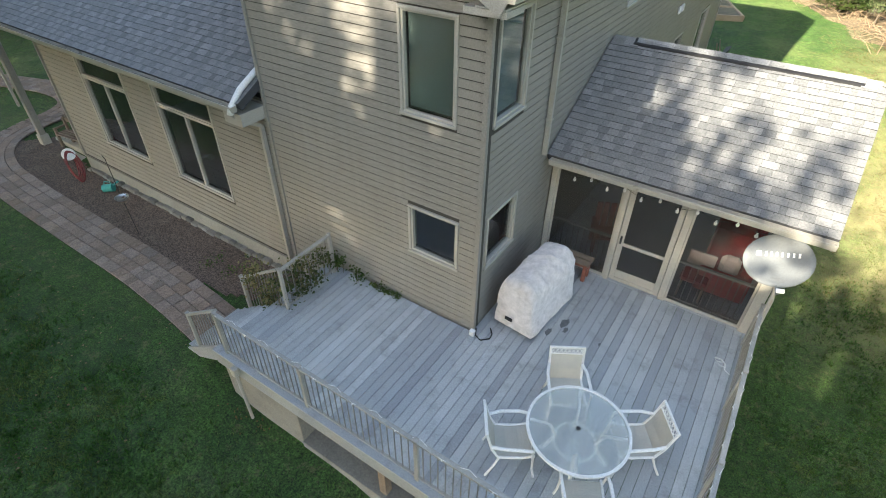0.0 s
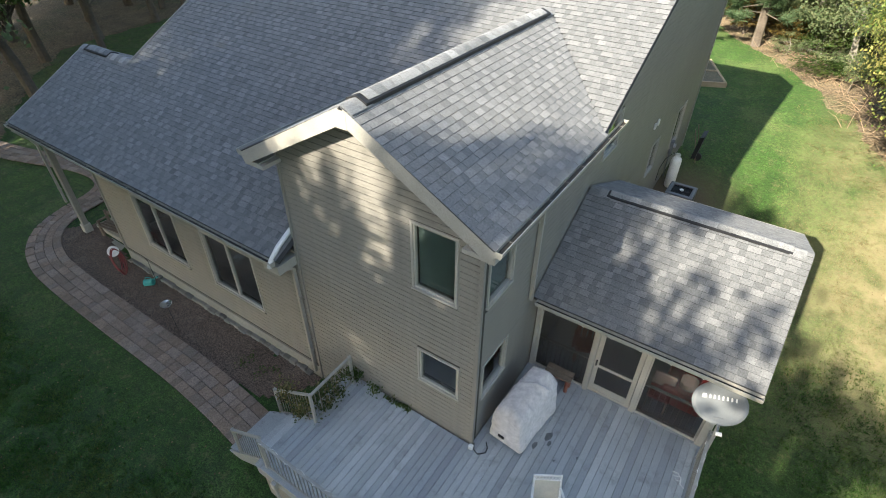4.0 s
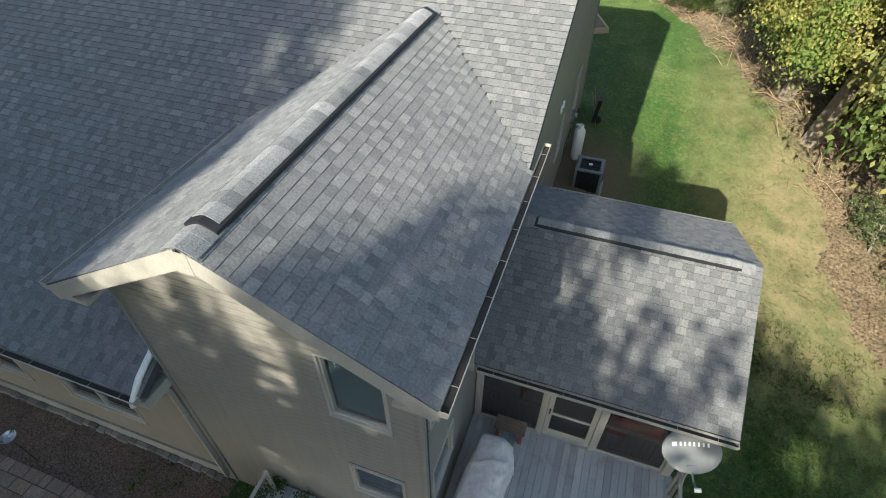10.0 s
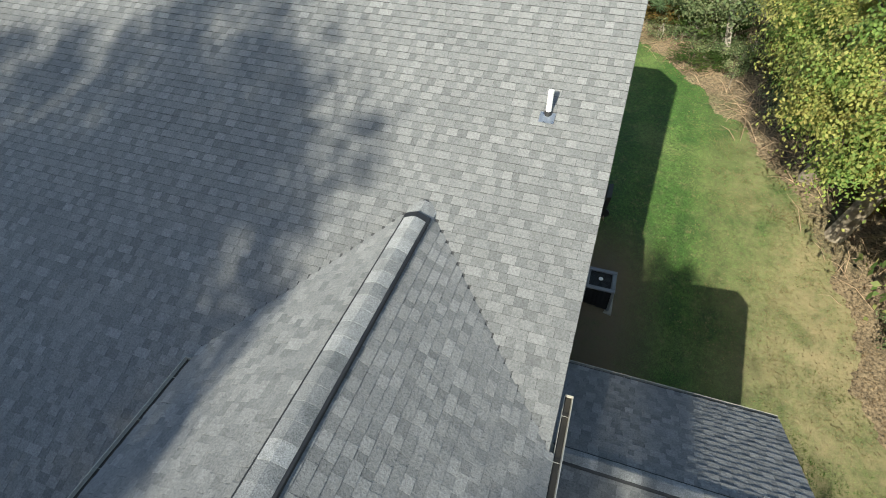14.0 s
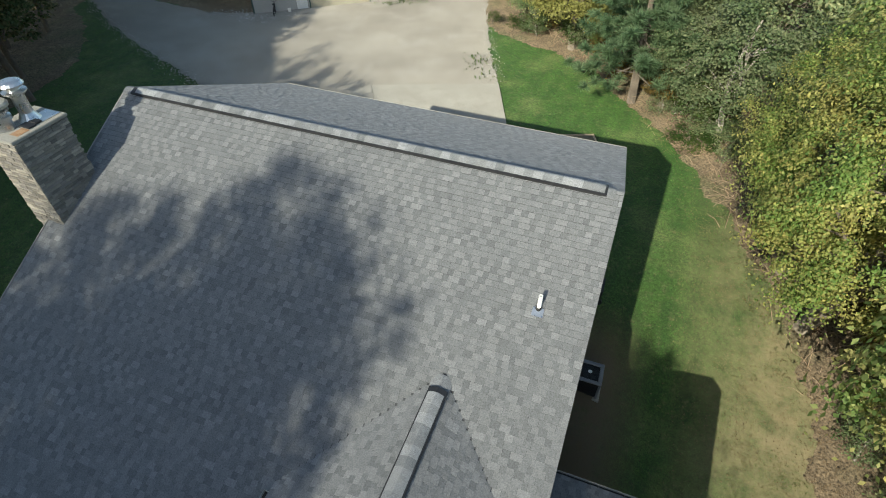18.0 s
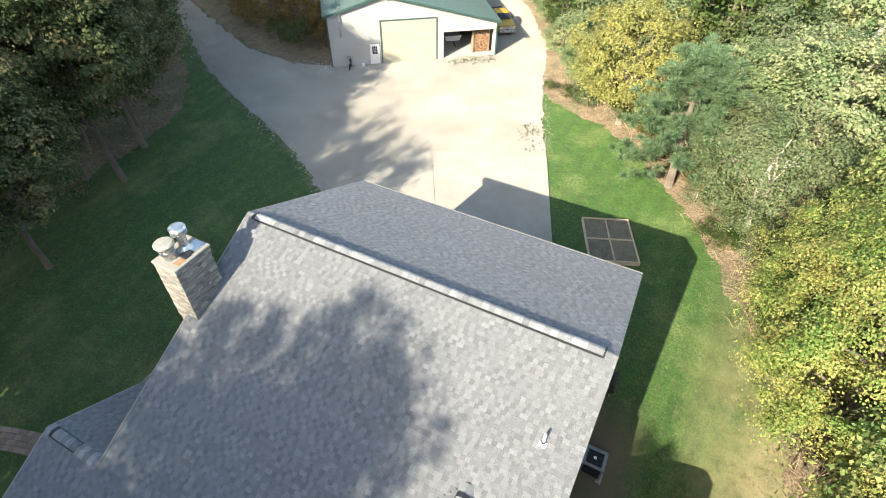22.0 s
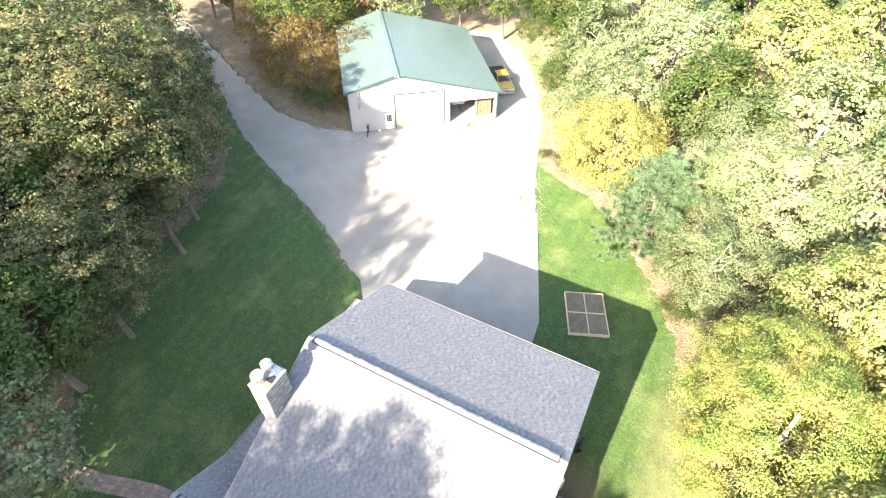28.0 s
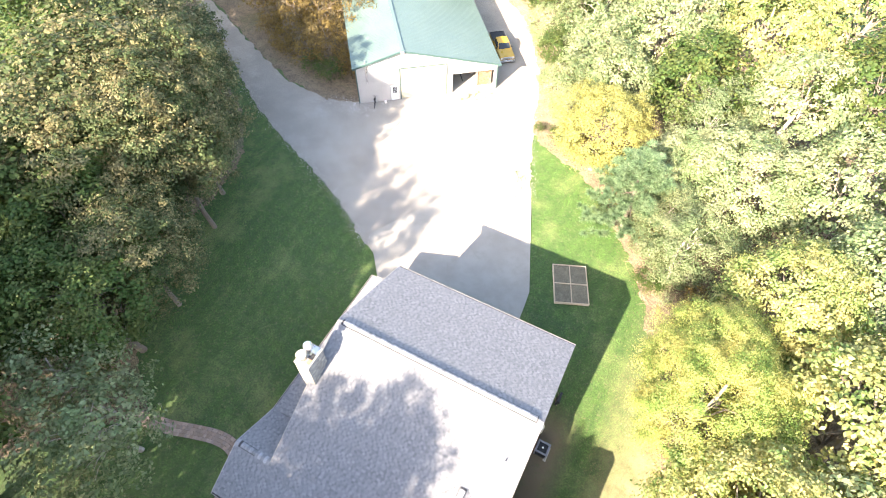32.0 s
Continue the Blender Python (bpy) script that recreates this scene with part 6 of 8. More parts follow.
for k in range(8):
    u = -0.25 + k * 0.072 + (0.015 if k else -0.01)
    w = 0.014 if k else 0.036
    z = 0.075 * ((u / 0.47) ** 2 + (0.10 / 0.40) ** 2) - 0.075
    part("mark", boxes((u - w, 0.065, z - 0.004, u + w, 0.135, z + 0.01), bevel=0.0015), M_WHITE, reflector, "plain white mark")
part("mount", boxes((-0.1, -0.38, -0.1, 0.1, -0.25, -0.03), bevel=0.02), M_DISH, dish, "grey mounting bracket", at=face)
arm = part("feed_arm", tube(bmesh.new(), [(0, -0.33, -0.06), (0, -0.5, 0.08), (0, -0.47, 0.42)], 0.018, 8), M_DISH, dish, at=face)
part("feed_horn", tube(bmesh.new(), [(-0.05, -0.45, 0.42), (0.05, -0.45, 0.42)], 0.035, 10), M_WHITE, arm, "pale receiver head")
part("mast", tube(bmesh.new(), [(0.0, 0.12, -0.2), (0.12, 0.1, -0.45), (0.18, 0.1, -0.8), (0.2, 0.1, -2.2)], 0.032, 10), M_RAIL, dish, "beige steel mast")
part("strut", tube(bmesh.new(), [(0.14, 0.1, -0.6), (0.13, -0.25, -1.3)], 0.015, 6), M_RAIL, dish)

# ---- screened porch ----
PY = 2.75


def post(name, x0, y0, z0, x1, y1, z1, label):
    return solid(name, boxes((x0, y0, z0, x1, y1, z1), bevel=0.008), M_TRIM, label, "post", group="porch posts")


post("porch_post", 0.02, PY - 0.06, 0.0, 0.13, PY + 0.06, 2.28, "beige porch post against the house wall")
post("porch_post", 1.40, PY - 0.06, 0.0, 1.50, PY + 0.06, 2.28, "beige porch post beside the screen door")
post("porch_post", 2.48, PY - 0.06, 0.0, 2.60, PY + 0.06, 2.28, "beige porch post beside the screen door")
post("porch_post", 3.92, PY - 0.09, -0.3, 4.1, PY + 0.09, 2.28, "beige corner post of the screened porch")
post("porch_post", 3.94, 5.0, 0.0, 4.08, 5.12, 2.28, "beige side post of the screened porch")
post("porch_post", 3.94, 7.1, 0.0, 4.08, 7.24, 2.6, "beige back post of the screened porch")
solid("porch_header", boxes((0.02, PY - 0.07, 2.28, 4.1, PY + 0.07, 2.52), (3.96, PY + 0.08, 2.28, 4.1, 7.25, 2.5), bevel=0.005), M_TRIM, "beige header beam over the screens", "beam", "structure")
solid("ceiling_porch", boxes((0.05, 2.5, 2.5, 4.4, 7.3, 2.53)), M_TRIM, "beige porch ceiling", "ceiling", "structure")
for no, (a, b) in enumerate(((0.13, 1.40), (2.60, 3.92))):
    scr = thing("porch_screen", (0, 0, 0), "dark insect screen panel in a beige frame", "screen", "porch screens", "structure")
    part("screen_mesh", boxes((a + 0.03, PY + 0.0, 0.06, b - 0.03, PY + 0.003, 2.25)), M_SCREEN, scr)
    part("screen_frame", boxes((a, PY - 0.02, 0.0, b, PY + 0.02, 0.06), (a, PY - 0.02, 2.24, b, PY + 0.02, 2.28), (a, PY - 0.02, 0.06, a + 0.035, PY + 0.02, 2.24), (b - 0.035, PY - 0.02, 0.06, b, PY + 0.02, 2.24)), M_TRIM, scr)
    railing("beige balusters behind the porch screen", (a + 0.03, PY + 0.06, 0), (b - 0.03, PY + 0.06, 0), (), gap=0.105)
side = thing("porch_screen", (0, 0, 0), "dark insect screen along the porch side", "screen", "porch screens", "structure")
part("screen_mesh", boxes((4.02, PY + 0.1, 0.06, 4.023, 4.98, 2.26), (4.02, 5.14, 0.06, 4.023, 7.08, 2.26)), M_SCREEN, side)
part("screen_mesh", boxes((0.1, 7.2, 0.06, 3.93, 7.203, 2.5)), M_SCREEN, side)
part("screen_frame", boxes((4.0, PY + 0.1, 0.0, 4.04, 7.1, 0.06), (0.1, 7.18, 0.0, 3.93, 7.22, 0.06)), M_TRIM, side)
door = thing("door_1", (0, 0, 0), "beige aluminium screen door, closed, with a kick panel", "door", kind="structure")
part("door_frame", boxes((1.51, PY - 0.03, 0.02, 1.61, PY + 0.02, 2.2), (2.37, PY - 0.03, 0.02, 2.47, PY + 0.02, 2.2), (1.61, PY - 0.03, 2.1, 2.37, PY + 0.02, 2.2), (1.61, PY - 0.03, 0.86, 2.37, PY + 0.02, 0.93), (1.61, PY - 0.03, 0.02, 2.37, PY + 0.02, 0.1), bevel=0.006), M_TRIM, door)
part("kick_panel", boxes((1.61, PY - 0.02, 0.1, 2.37, PY + 0.005, 0.28), bevel=0.004), M_TRIM, door)
part("screen_mesh", boxes((1.61, PY - 0.005, 0.28, 2.37, PY - 0.002, 0.86), (1.61, PY - 0.005, 0.93, 2.37, PY - 0.002, 2.1)), M_SCREEN, door)
part("door_handle", boxes((1.545, PY - 0.075, 0.92, 1.575, PY - 0.03, 1.08), bevel=0.006), M_VENT, door, "black latch handle")
string_lights("globe string lights hung under the porch header", [(0.2 + k * 0.61, PY - 0.15, 2.15) for k in range(7)], 0.09, 5, 0.029, 0.004)
# porch furniture seen through the screens
M_RED = surf("red_cloth", (0.30, 0.025, 0.03), (0.38, 0.04, 0.045), 4.0, 0.85, 0.3, 60.0)
M_PINK = surf("pale_cushion", (0.50, 0.40, 0.38), (0.56, 0.46, 0.44), 4.0, 0.85, 0.3, 60.0)
sofa = thing("porch_sofa", (3.35, 4.3, 0), "porch sofa draped with a dark red throw", "sofa")
part("seat", boxes((-0.4, -0.9, 0.12, 0.45, 0.9, 0.42), bevel=0.05), M_RED, sofa)
part("backrest", boxes((0.3, -0.9, 0.42, 0.5, 0.9, 0.85), bevel=0.05), M_RED, sofa)
part("armrest", boxes((-0.4, -1.05, 0.1, 0.5, -0.9, 0.62), bevel=0.04), M_RED, sofa)
part("armrest", boxes((-0.4, 0.9, 0.1, 0.5, 1.05, 0.62), bevel=0.04), M_RED, sofa)
solid("cushion", boxes((3.25, 3.5, 0.43, 3.6, 3.85, 0.75), bevel=0.08), M_PINK, "pale pink cushion on the red sofa", "cushion")
chair2 = thing("porch_chair", (2.95, 3.2, 0), "small chair with a red striped cushion", "chair")
part("seat", boxes((-0.24, -0.22, 0.38, 0.24, 0.22, 0.46), bevel=0.03), M_RED, chair2)
part("backrest", boxes((-0.24, 0.18, 0.46, 0.24, 0.24, 0.85), bevel=0.02), M_PINK, chair2)
for u in (-0.2, 0.2):
    for v in (-0.18, 0.18):
        part("leg", boxes((u - 0.02, v - 0.02, 0, u + 0.02, v + 0.02, 0.38)), M_OLDWOOD, chair2)
stool = thing("adirondack_chair", (1.05, 3.7, 0), "red-brown wooden porch chair", "chair", rz=25)
part("seat", boxes((-0.28, -0.25, 0.32, 0.28, 0.25, 0.37), bevel=0.01), M_REDWOOD, stool)
for k in range(4):
    part("back_slat", boxes((-0.26 + k * 0.14, 0.22, 0.36, -0.15 + k * 0.14, 0.26, 0.95), bevel=0.01), M_REDWOOD, stool)
for u in (-0.27, 0.27):
    part("armrest", boxes((u - 0.05, -0.3, 0.55, u + 0.05, 0.26, 0.58), bevel=0.01), M_REDWOOD, stool)
    part("leg", boxes((u - 0.03, -0.27, 0, u + 0.03, -0.2, 0.55)), M_REDWOOD, stool)
    part("leg", boxes((u - 0.03, 0.18, 0, u + 0.03, 0.25, 0.55)), M_REDWOOD, stool)


def floodlight(x, y, z, out, label):
    ob = thing("floodlight", (x, y, z), label, "floodlight")
    part("base", lathe(bmesh.new(), [(0.06, -0.01), (0.06, 0.02), (0.03, 0.04)], 12), M_WHITE, ob)
    for s in (-1, 1):
        head = part("lamp_head", lathe(bmesh.new(), [(0.025, 0.0), (0.05, 0.03), (0.06, 0.1), (0.055, 0.1), (0.04, 0.06)], 14), M_GALV, ob, at=Matrix.Translation((0.09 * s, out * 0.04, -0.03)) @ pose(0, 0, 0, 110 if out < 0 else -110, 0, 25 * s))
    return ob


floodlight(-9.12, -0.22, 3.06, -1, "twin silver floodlight under the low eave")
floodlight(4.04, 2.58, 2.36, -1, "twin floodlight at the porch corner")

# ---- garden bed ----
M_PAVERJOINT = surf("dark_joint", (0.05, 0.042, 0.032), (0.07, 0.06, 0.045), 2.0, 0.95, 0.4, 30.0)
PATH_LINE = [(-4.35, -2.12), (-5.5, -1.98), (-7.5, -1.84), (-10.2, -1.84), (-13.3, -1.82), (-15.4, -1.72), (-16.9, -1.15), (-17.75, -0.1), (-17.85, 0.9), (-18.1, 1.9), (-18.9, 2.5), (-20.5, 2.5), (-22.4, 1.95), (-24.3, 1.3), (-28.0, 0.6)]


def path_at(s):
    """Point and direction s metres along the path's middle line."""
    for a, b in zip(PATH_LINE, PATH_LINE[1:]):
        d = (Vector(b) - Vector(a))
        if s <= d.length:
            return Vector(a) + d.normalized() * s, d.normalized()
        s -= d.length
    return None


path = thing("paver_path", (0, 0, 0), "curving path of tan tumbled pavers round the bed", "path", kind="structure")
total = sum((Vector(b) - Vector(a)).length for a, b in zip(PATH_LINE, PATH_LINE[1:]))
bm = bmesh.new()
prev = None
s = 0.0
smoothed = []
while s < total - 0.01:
    pts = [path_at(max(0.0, min(total - 0.01, s + k * 0.25))) for k in range(-3, 4)]
    c = sum((q[0] for q in pts), Vector((0, 0))) / 7
    d = sum((q[1] for q in pts), Vector((0, 0))).normalized()
    smoothed.append((c, d))
    s += 0.1
for c, d in smoothed[::2]:
    n = Vector((-d.y, d.x))
    z = ground_z(c.x, c.y) + 0.045
    cur = [bm.verts.new((*(c + n * w), z + 0.0)) for w in (-0.54, 0.54)]
    if prev:
        bm.faces.new((prev[0], prev[1], cur[1], cur[0]))
    prev = cur
part("joint_sand", bm, M_PAVERJOINT, path)
paver = mesh_of("paver", box(bmesh.new(), -0.5, -0.5, -0.05, 0.5, 0.5, 0.0, bevel=0.012), M_PAVER)
rnd = random.Random(12)
for lane in range(4):
    i = rnd.uniform(0, 2)
    while i < len(smoothed) - 3:
        w = rnd.choice((2.1, 3.1, 4.4, 4.4))
        c, d = smoothed[int(i + w / 2)] if int(i + w / 2) < len(smoothed) else smoothed[-1]
        n = Vector((-d.y, d.x))
        q = c + n * (-0.4 + lane * 0.267) + d * ((i + w / 2) % 1) * 0.1
        part("paver", paver, None, path, at=Matrix.Translation((q.x, q.y, ground_z(c.x, c.y) + 0.085 + rnd.uniform(-0.005, 0.005))) @ pose(0, 0, 0, rnd.uniform(-0.8, 0.8), rnd.uniform(-0.8, 0.8), math.degrees(math.atan2(d.y, d.x))) @ Matrix.Diagonal((w * 0.1 - 0.016, 0.252, 1, 1)))
        i += w


# ---- things in the garden bed and at the entry ----
M_CONC2 = surf("pale_stoop", (0.40, 0.36, 0.28), (0.48, 0.44, 0.35), 2.0, 0.85, 0.3)
M_TEALPL = surf("teal_plastic", (0.03, 0.27, 0.25), (0.04, 0.32, 0.30), 4.0, 0.4, 0.03)
M_REDHOSE = surf("red_rubber", (0.15, 0.022, 0.024), (0.21, 0.034, 0.036), 6.0, 0.5, 0.05)
entry = thing("entry_stoop", (-14.8, 1.2, -1.0), "pale concrete entry stoop under the roof", "stoop", kind="structure")
part("slab", boxes((-1.2, -0.9, -0.3, 1.4, 3.6, 0.15), bevel=0.02), M_CONC2, entry)
part("step", boxes((-0.2, -1.4, -0.3, 1.4, -0.92, 0.0), bevel=0.02), M_CONC2, entry)
post1 = thing("entry_post", (-16.0, 0.0, -0.85), "square taupe post holding the entry roof", "post", "entry posts")
part("shaft", boxes((-0.09, -0.09, 0, 0.09, 0.09, 4.0), bevel=0.01), M_SIDING, post1)
part("base", boxes((-0.13, -0.13, -0.25, 0.13, 0.13, 0.22), bevel=0.01), M_TRIM, post1)
copy_thing(post1, pose(-16.0, 4.9, -0.85))
solid("entry_beam", boxes((-16.1, -0.12, 3.0, -13.35, 0.12, 3.2), (-16.1, 0.13, 3.0, -15.9, 5.3, 3.2), bevel=0.01), M_TRIM, "beige beam round the entry roof", "beam", "structure")
seat2 = thing("entry_bench", (-14.6, 0.35, -0.85), "brown slatted bench on the entry stoop", "bench", rz=8)
for k in range(4):
    part("slat", boxes((-0.6, -0.2 + k * 0.11, 0.4, 0.6, -0.11 + k * 0.11, 0.43), bevel=0.005), M_OLDWOOD, seat2)
for u in (-0.52, 0.52):
    part("leg", boxes((u - 0.04, -0.2, 0, u + 0.04, -0.13, 0.62), (u - 0.04, 0.16, 0, u + 0.04, 0.23, 0.85), (u - 0.035, -0.2, 0.58, u + 0.035, 0.2, 0.62)), M_OLDWOOD, seat2)
part("back_rail", boxes((-0.6, 0.2, 0.7, 0.6, 0.24, 0.82), bevel=0.005), M_OLDWOOD, seat2)
reel = thing("hose_reel", (-13.0, -0.45, -0.95), "red garden hose hung on a reel by the wall", "hose reel", rz=10)
part("disc", tube(bmesh.new(), [(-0.03, -0.05, 0.72), (0.03, -0.1, 0.75)], 0.17, 18), M_WHITE, reel, "pale round reel face")
part("stand", tube(bmesh.new(), [(0, 0.0, 0), (0, -0.02, 0.7)], 0.02, 6), M_VENT, reel)
for k in range(8):
    r = 0.22 + 0.014 * k
    part("hose_loop", tube(bmesh.new(), [(0.05 + 0.022 * k + 0.05 * math.sin(a * 2 + k) - 0.16 * math.sin(a), -0.14 + r * 0.55 * math.cos(a) + 0.05 * math.sin(a), 0.42 + r * 1.35 * math.sin(a)) for a in [j * math.tau / 20 for j in range(21)]], 0.014, 6), M_REDHOSE, reel)
can = thing("watering_can", (-11.5, -0.45, -0.95), "teal plastic watering can tipped on its side", "watering can", rz=35)
part("body", tube(bmesh.new(), [(-0.14, 0, 0.1), (0.14, 0, 0.13)], 0.11, 16), M_TEALPL, can)
part("spout", tube(bmesh.new(), [(0.1, 0.02, 0.16), (0.3, 0.05, 0.3)], 0.02, 8, 0.03), M_TEALPL, can)
part("handle", tube(bmesh.new(), [(-0.1, 0, 0.2), (-0.05, 0, 0.32), (0.1, 0, 0.3), (0.12, 0, 0.22)], 0.014, 6), M_TEALPL, can)
bird = thing("bird_bath", (-9.05, -1.15, -0.93), "small metal dish on a thin garden stake", "bird bath")
part("stake", tube(bmesh.new(), [(0.08, 0.0, 0), (0, 0, 1.0)], 0.009, 6), M_VENT, bird)
part("dish", lathe(bmesh.new(), [(0.03, 0.98), (0.13, 1.0), (0.16, 1.05), (0.15, 1.05), (0.11, 1.02), (0.01, 1.015)], 24), M_GALV, bird)
hook = solid("garden_hook", tube(bmesh.new(), [(-11.2, -0.35, -0.97), (-11.2, -0.35, 0.1), (-11.15, -0.4, 0.25), (-11.05, -0.42, 0.22)], 0.01, 6), M_VENT, "thin black garden hook in the bed", "hook")


def leafy(name, label, pts, leaf, mat, seed, category="plant", group=""):
    """Many small leaves round points, with stems."""
    r = np.random.RandomState(seed)
    vs, fs = [], []
    for p, rad, n in pts:
        for _ in range(n):
            c = np.array(p) + r.normal(0, 0.5, 3) * rad
            c[2] = max(c[2], p[2] - rad * 0.6)
            d = r.normal(0, 1, 3) + np.array((0, -0.4, 0.9))
            d /= np.linalg.norm(d)
            a = np.cross(d, r.normal(0, 1, 3))
            a /= np.linalg.norm(a)
            b = np.cross(d, a)
            s = leaf * r.uniform(0.6, 1.3)
            i = len(vs)
            vs += [tuple(c - a * s), tuple(c + b * s * 0.6), tuple(c + a * s), tuple(c - b * s * 0.6)]
            fs.append((i, i + 1, i + 2, i + 3))
    ob = thing(name, (0, 0, 0), label, category, group)
    part("leaves", (vs, fs), mat, ob, kind="stuff")
    bm = bmesh.new()
    for p, rad, n in pts:
        q = Vector(p)
        tube(bm, [(q.x, q.y, ground_z(q.x, q.y) if q.z < 0.05 or q.x < -3.2 else 0.0), q.lerp(Vector((q.x, q.y, q.z)), 1.0) + Vector((0.02, 0.02, 0.03))], 0.006, 4)
    part("stem_tangle", bm, M_BARK, ob)
    return ob


rnd = random.Random(44)
leafy("vine", "tangled vine with dry brown and green leaves on the railing", [((-3.12 - rnd.uniform(0, 1.2), -1.45 + rnd.uniform(-0.08, 0.1), 0.6 - rnd.uniform(0, 0.75)), 0.2, 46) for _ in range(20)] + [((-3.12, -1.4 + rnd.uniform(0, 1.1), rnd.uniform(0.15, 0.85)), 0.17, 42) for _ in range(18)], 0.035, L_OLIVE, 4)
leafy("ivy", "bright green creeper along the wall foot", [((-3.05 + rnd.uniform(-0.3, 0.6), -0.14 + rnd.uniform(-0.08, 0.05), 0.1 + rnd.uniform(0, 0.25)), 0.13, 40) for _ in range(12)] + [((-2.2 + k * 0.09, -0.1, 0.05), 0.08, 26) for k in range(8)], 0.03, L_GREEN, 5)
leafy("weed_clump", "green weeds growing in the gravel bed", [((-6.3 + rnd.uniform(-0.5, 0.7), -0.7 + rnd.uniform(-0.3, 0.3), -0.95), 0.13, 30) for _ in range(10)], 0.03, L_GREEN, 6)
leafy("weed_clump", "dry weeds beside the retaining wall", [((-4.2 + rnd.uniform(-0.4, 2.0), -3.05 + rnd.uniform(-0.25, 0.1), -1.25 - rnd.uniform(0, 0.2)), 0.13, 22) for _ in range(12)], 0.03, L_RUST, 7)

# ---- services on the east wall ----
M_ACGREY = surf("grey_unit_metal", (0.13, 0.137, 0.15), (0.165, 0.172, 0.185), 3.0, 0.45, 0.05)
ac = thing("air_conditioner", (1.08, 12.78, -0.68), "grey outdoor air conditioner with dark grilles and top fan", "air conditioner")
part("pad", boxes((-0.55, -0.55, -0.8, 0.55, 0.55, 0.03), bevel=0.01), M_CONCRETE, ac, "concrete pad")
part("corner_frame", boxes((-0.46, -0.46, 0.03, -0.38, -0.38, 0.86), (0.38, -0.46, 0.03, 0.46, -0.38, 0.86), (-0.46, 0.38, 0.03, -0.38, 0.46, 0.86), (0.38, 0.38, 0.03, 0.46, 0.46, 0.86), bevel=0.01), M_ACGREY, ac)
part("core", boxes((-0.40, -0.40, 0.04, 0.40, 0.40, 0.84)), M_BLACK, ac, "dark coil")
fin = mesh_of("fin", boxes((-0.38, -0.43, 0, 0.38, -0.415, 0.018)), M_VENT)
for side_turn in range(4):
    for k in range(16):
        part("fin", fin, None, ac, at=pose(0, 0, 0.09 + k * 0.047, 0, 0, 90 * side_turn))
part("top_cover", boxes((-0.47, -0.47, 0.86, 0.47, -0.33, 0.93), (-0.47, 0.33, 0.86, 0.47, 0.47, 0.93), (-0.47, -0.33, 0.86, -0.33, 0.33, 0.93), (0.33, -0.33, 0.86, 0.47, 0.33, 0.93), bevel=0.02), M_ACGREY, ac)
for k in range(5):
    a = k * math.tau / 5
    part("fan_blade", prism(bmesh.new(), [(0.05 * math.cos(a), 0.05 * math.sin(a), 0.85), (0.3 * math.cos(a), 0.3 * math.sin(a), 0.87), (0.3 * math.cos(a + 0.7), 0.3 * math.sin(a + 0.7), 0.84), (0.05 * math.cos(a + 0.9), 0.05 * math.sin(a + 0.9), 0.83)], (0, 0, 0.008)), M_VENT, ac)
for k in range(5):
    r = 0.08 + 0.055 * k
    part("guard_ring", tube(bmesh.new(), [(r * math.cos(j * math.tau / 24), r * math.sin(j * math.tau / 24), 0.925) for j in range(25)], 0.006, 4), M_VENT, ac)
part("motor_cap", lathe(bmesh.new(), [(0.07, 0.9), (0.07, 0.935), (0.03, 0.94)], 14), M_WHITE, ac)
part("label_plate", boxes((-0.47, -0.30, 0.25, -0.463, -0.16, 0.7)), M_WHITE, ac, "pale plate of service valves")
tank = thing("propane_tank", (0.45, 14.0, ground_z(0.45, 14.0)), "tall white propane cylinder against the wall", "propane tank")
part("cylinder", lathe(bmesh.new(), [(0.16, 0.0), (0.19, 0.05), (0.19, 1.1), (0.17, 1.2), (0.1, 1.26), (0.03, 1.28)], 24), M_WHITE, tank, smooth=True)
part("valve_collar", lathe(bmesh.new(), [(0.1, 1.26), (0.1, 1.38), (0.09, 1.38), (0.09, 1.28)], 18), M_WHITE, tank)
part("regulator", boxes((-0.2, -0.05, 1.3, -0.06, 0.05, 1.38), bevel=0.015), M_GALV, tank)
solid("gas_line", tube(bmesh.new(), [(0.25, 13.97, ground_z(0.45, 14) + 1.34), (0.12, 13.6, 0.85), (0.08, 13.1, 0.65), (0.08, 13.0, 0.2)], 0.012, 6), M_VENT, "thin dark gas line along the wall", "pipe")
meter = thing("electric_meter", (0.0, 14.6, 0.9), "grey electric meter box on the siding", "meter")
part("box", boxes((0.0, -0.12, -0.25, 0.12, 0.12, 0.25), bevel=0.01), M_ACGREY, meter)
part("meter_glass", tube(bmesh.new(), [(0.12, 0, 0.08), (0.2, 0, 0.08)], 0.085, 16), M_GALV, meter)
part("conduit", tube(bmesh.new(), [(0.05, 0, -0.25), (0.05, 0, -1.5)], 0.025, 8), M_ACGREY, meter)
for y in (10.45, 10.8):
    v = thing("wall_vent", (0.0, y, 3.3), "small white louvred vent on the siding", "vent", "wall vents")
    part("hood", boxes((0.0, -0.07, -0.1, 0.06, 0.07, 0.1), bevel=0.02), M_WHITE, v)
barrow = thing("wheelbarrow", (0.75, 16.6, ground_z(0.75, 16.6)), "upended black wheelbarrow leaning on the wall", "wheelbarrow")
bm = bmesh.new()
prism(bm, [(-0.1, -0.3, 0.15), (0.02, -0.42, 1.15), (0.02, 0.42, 1.15), (-0.1, 0.3, 0.15)], (0.16, 0, 0.05))
part("tray", bm, M_VENT, barrow)
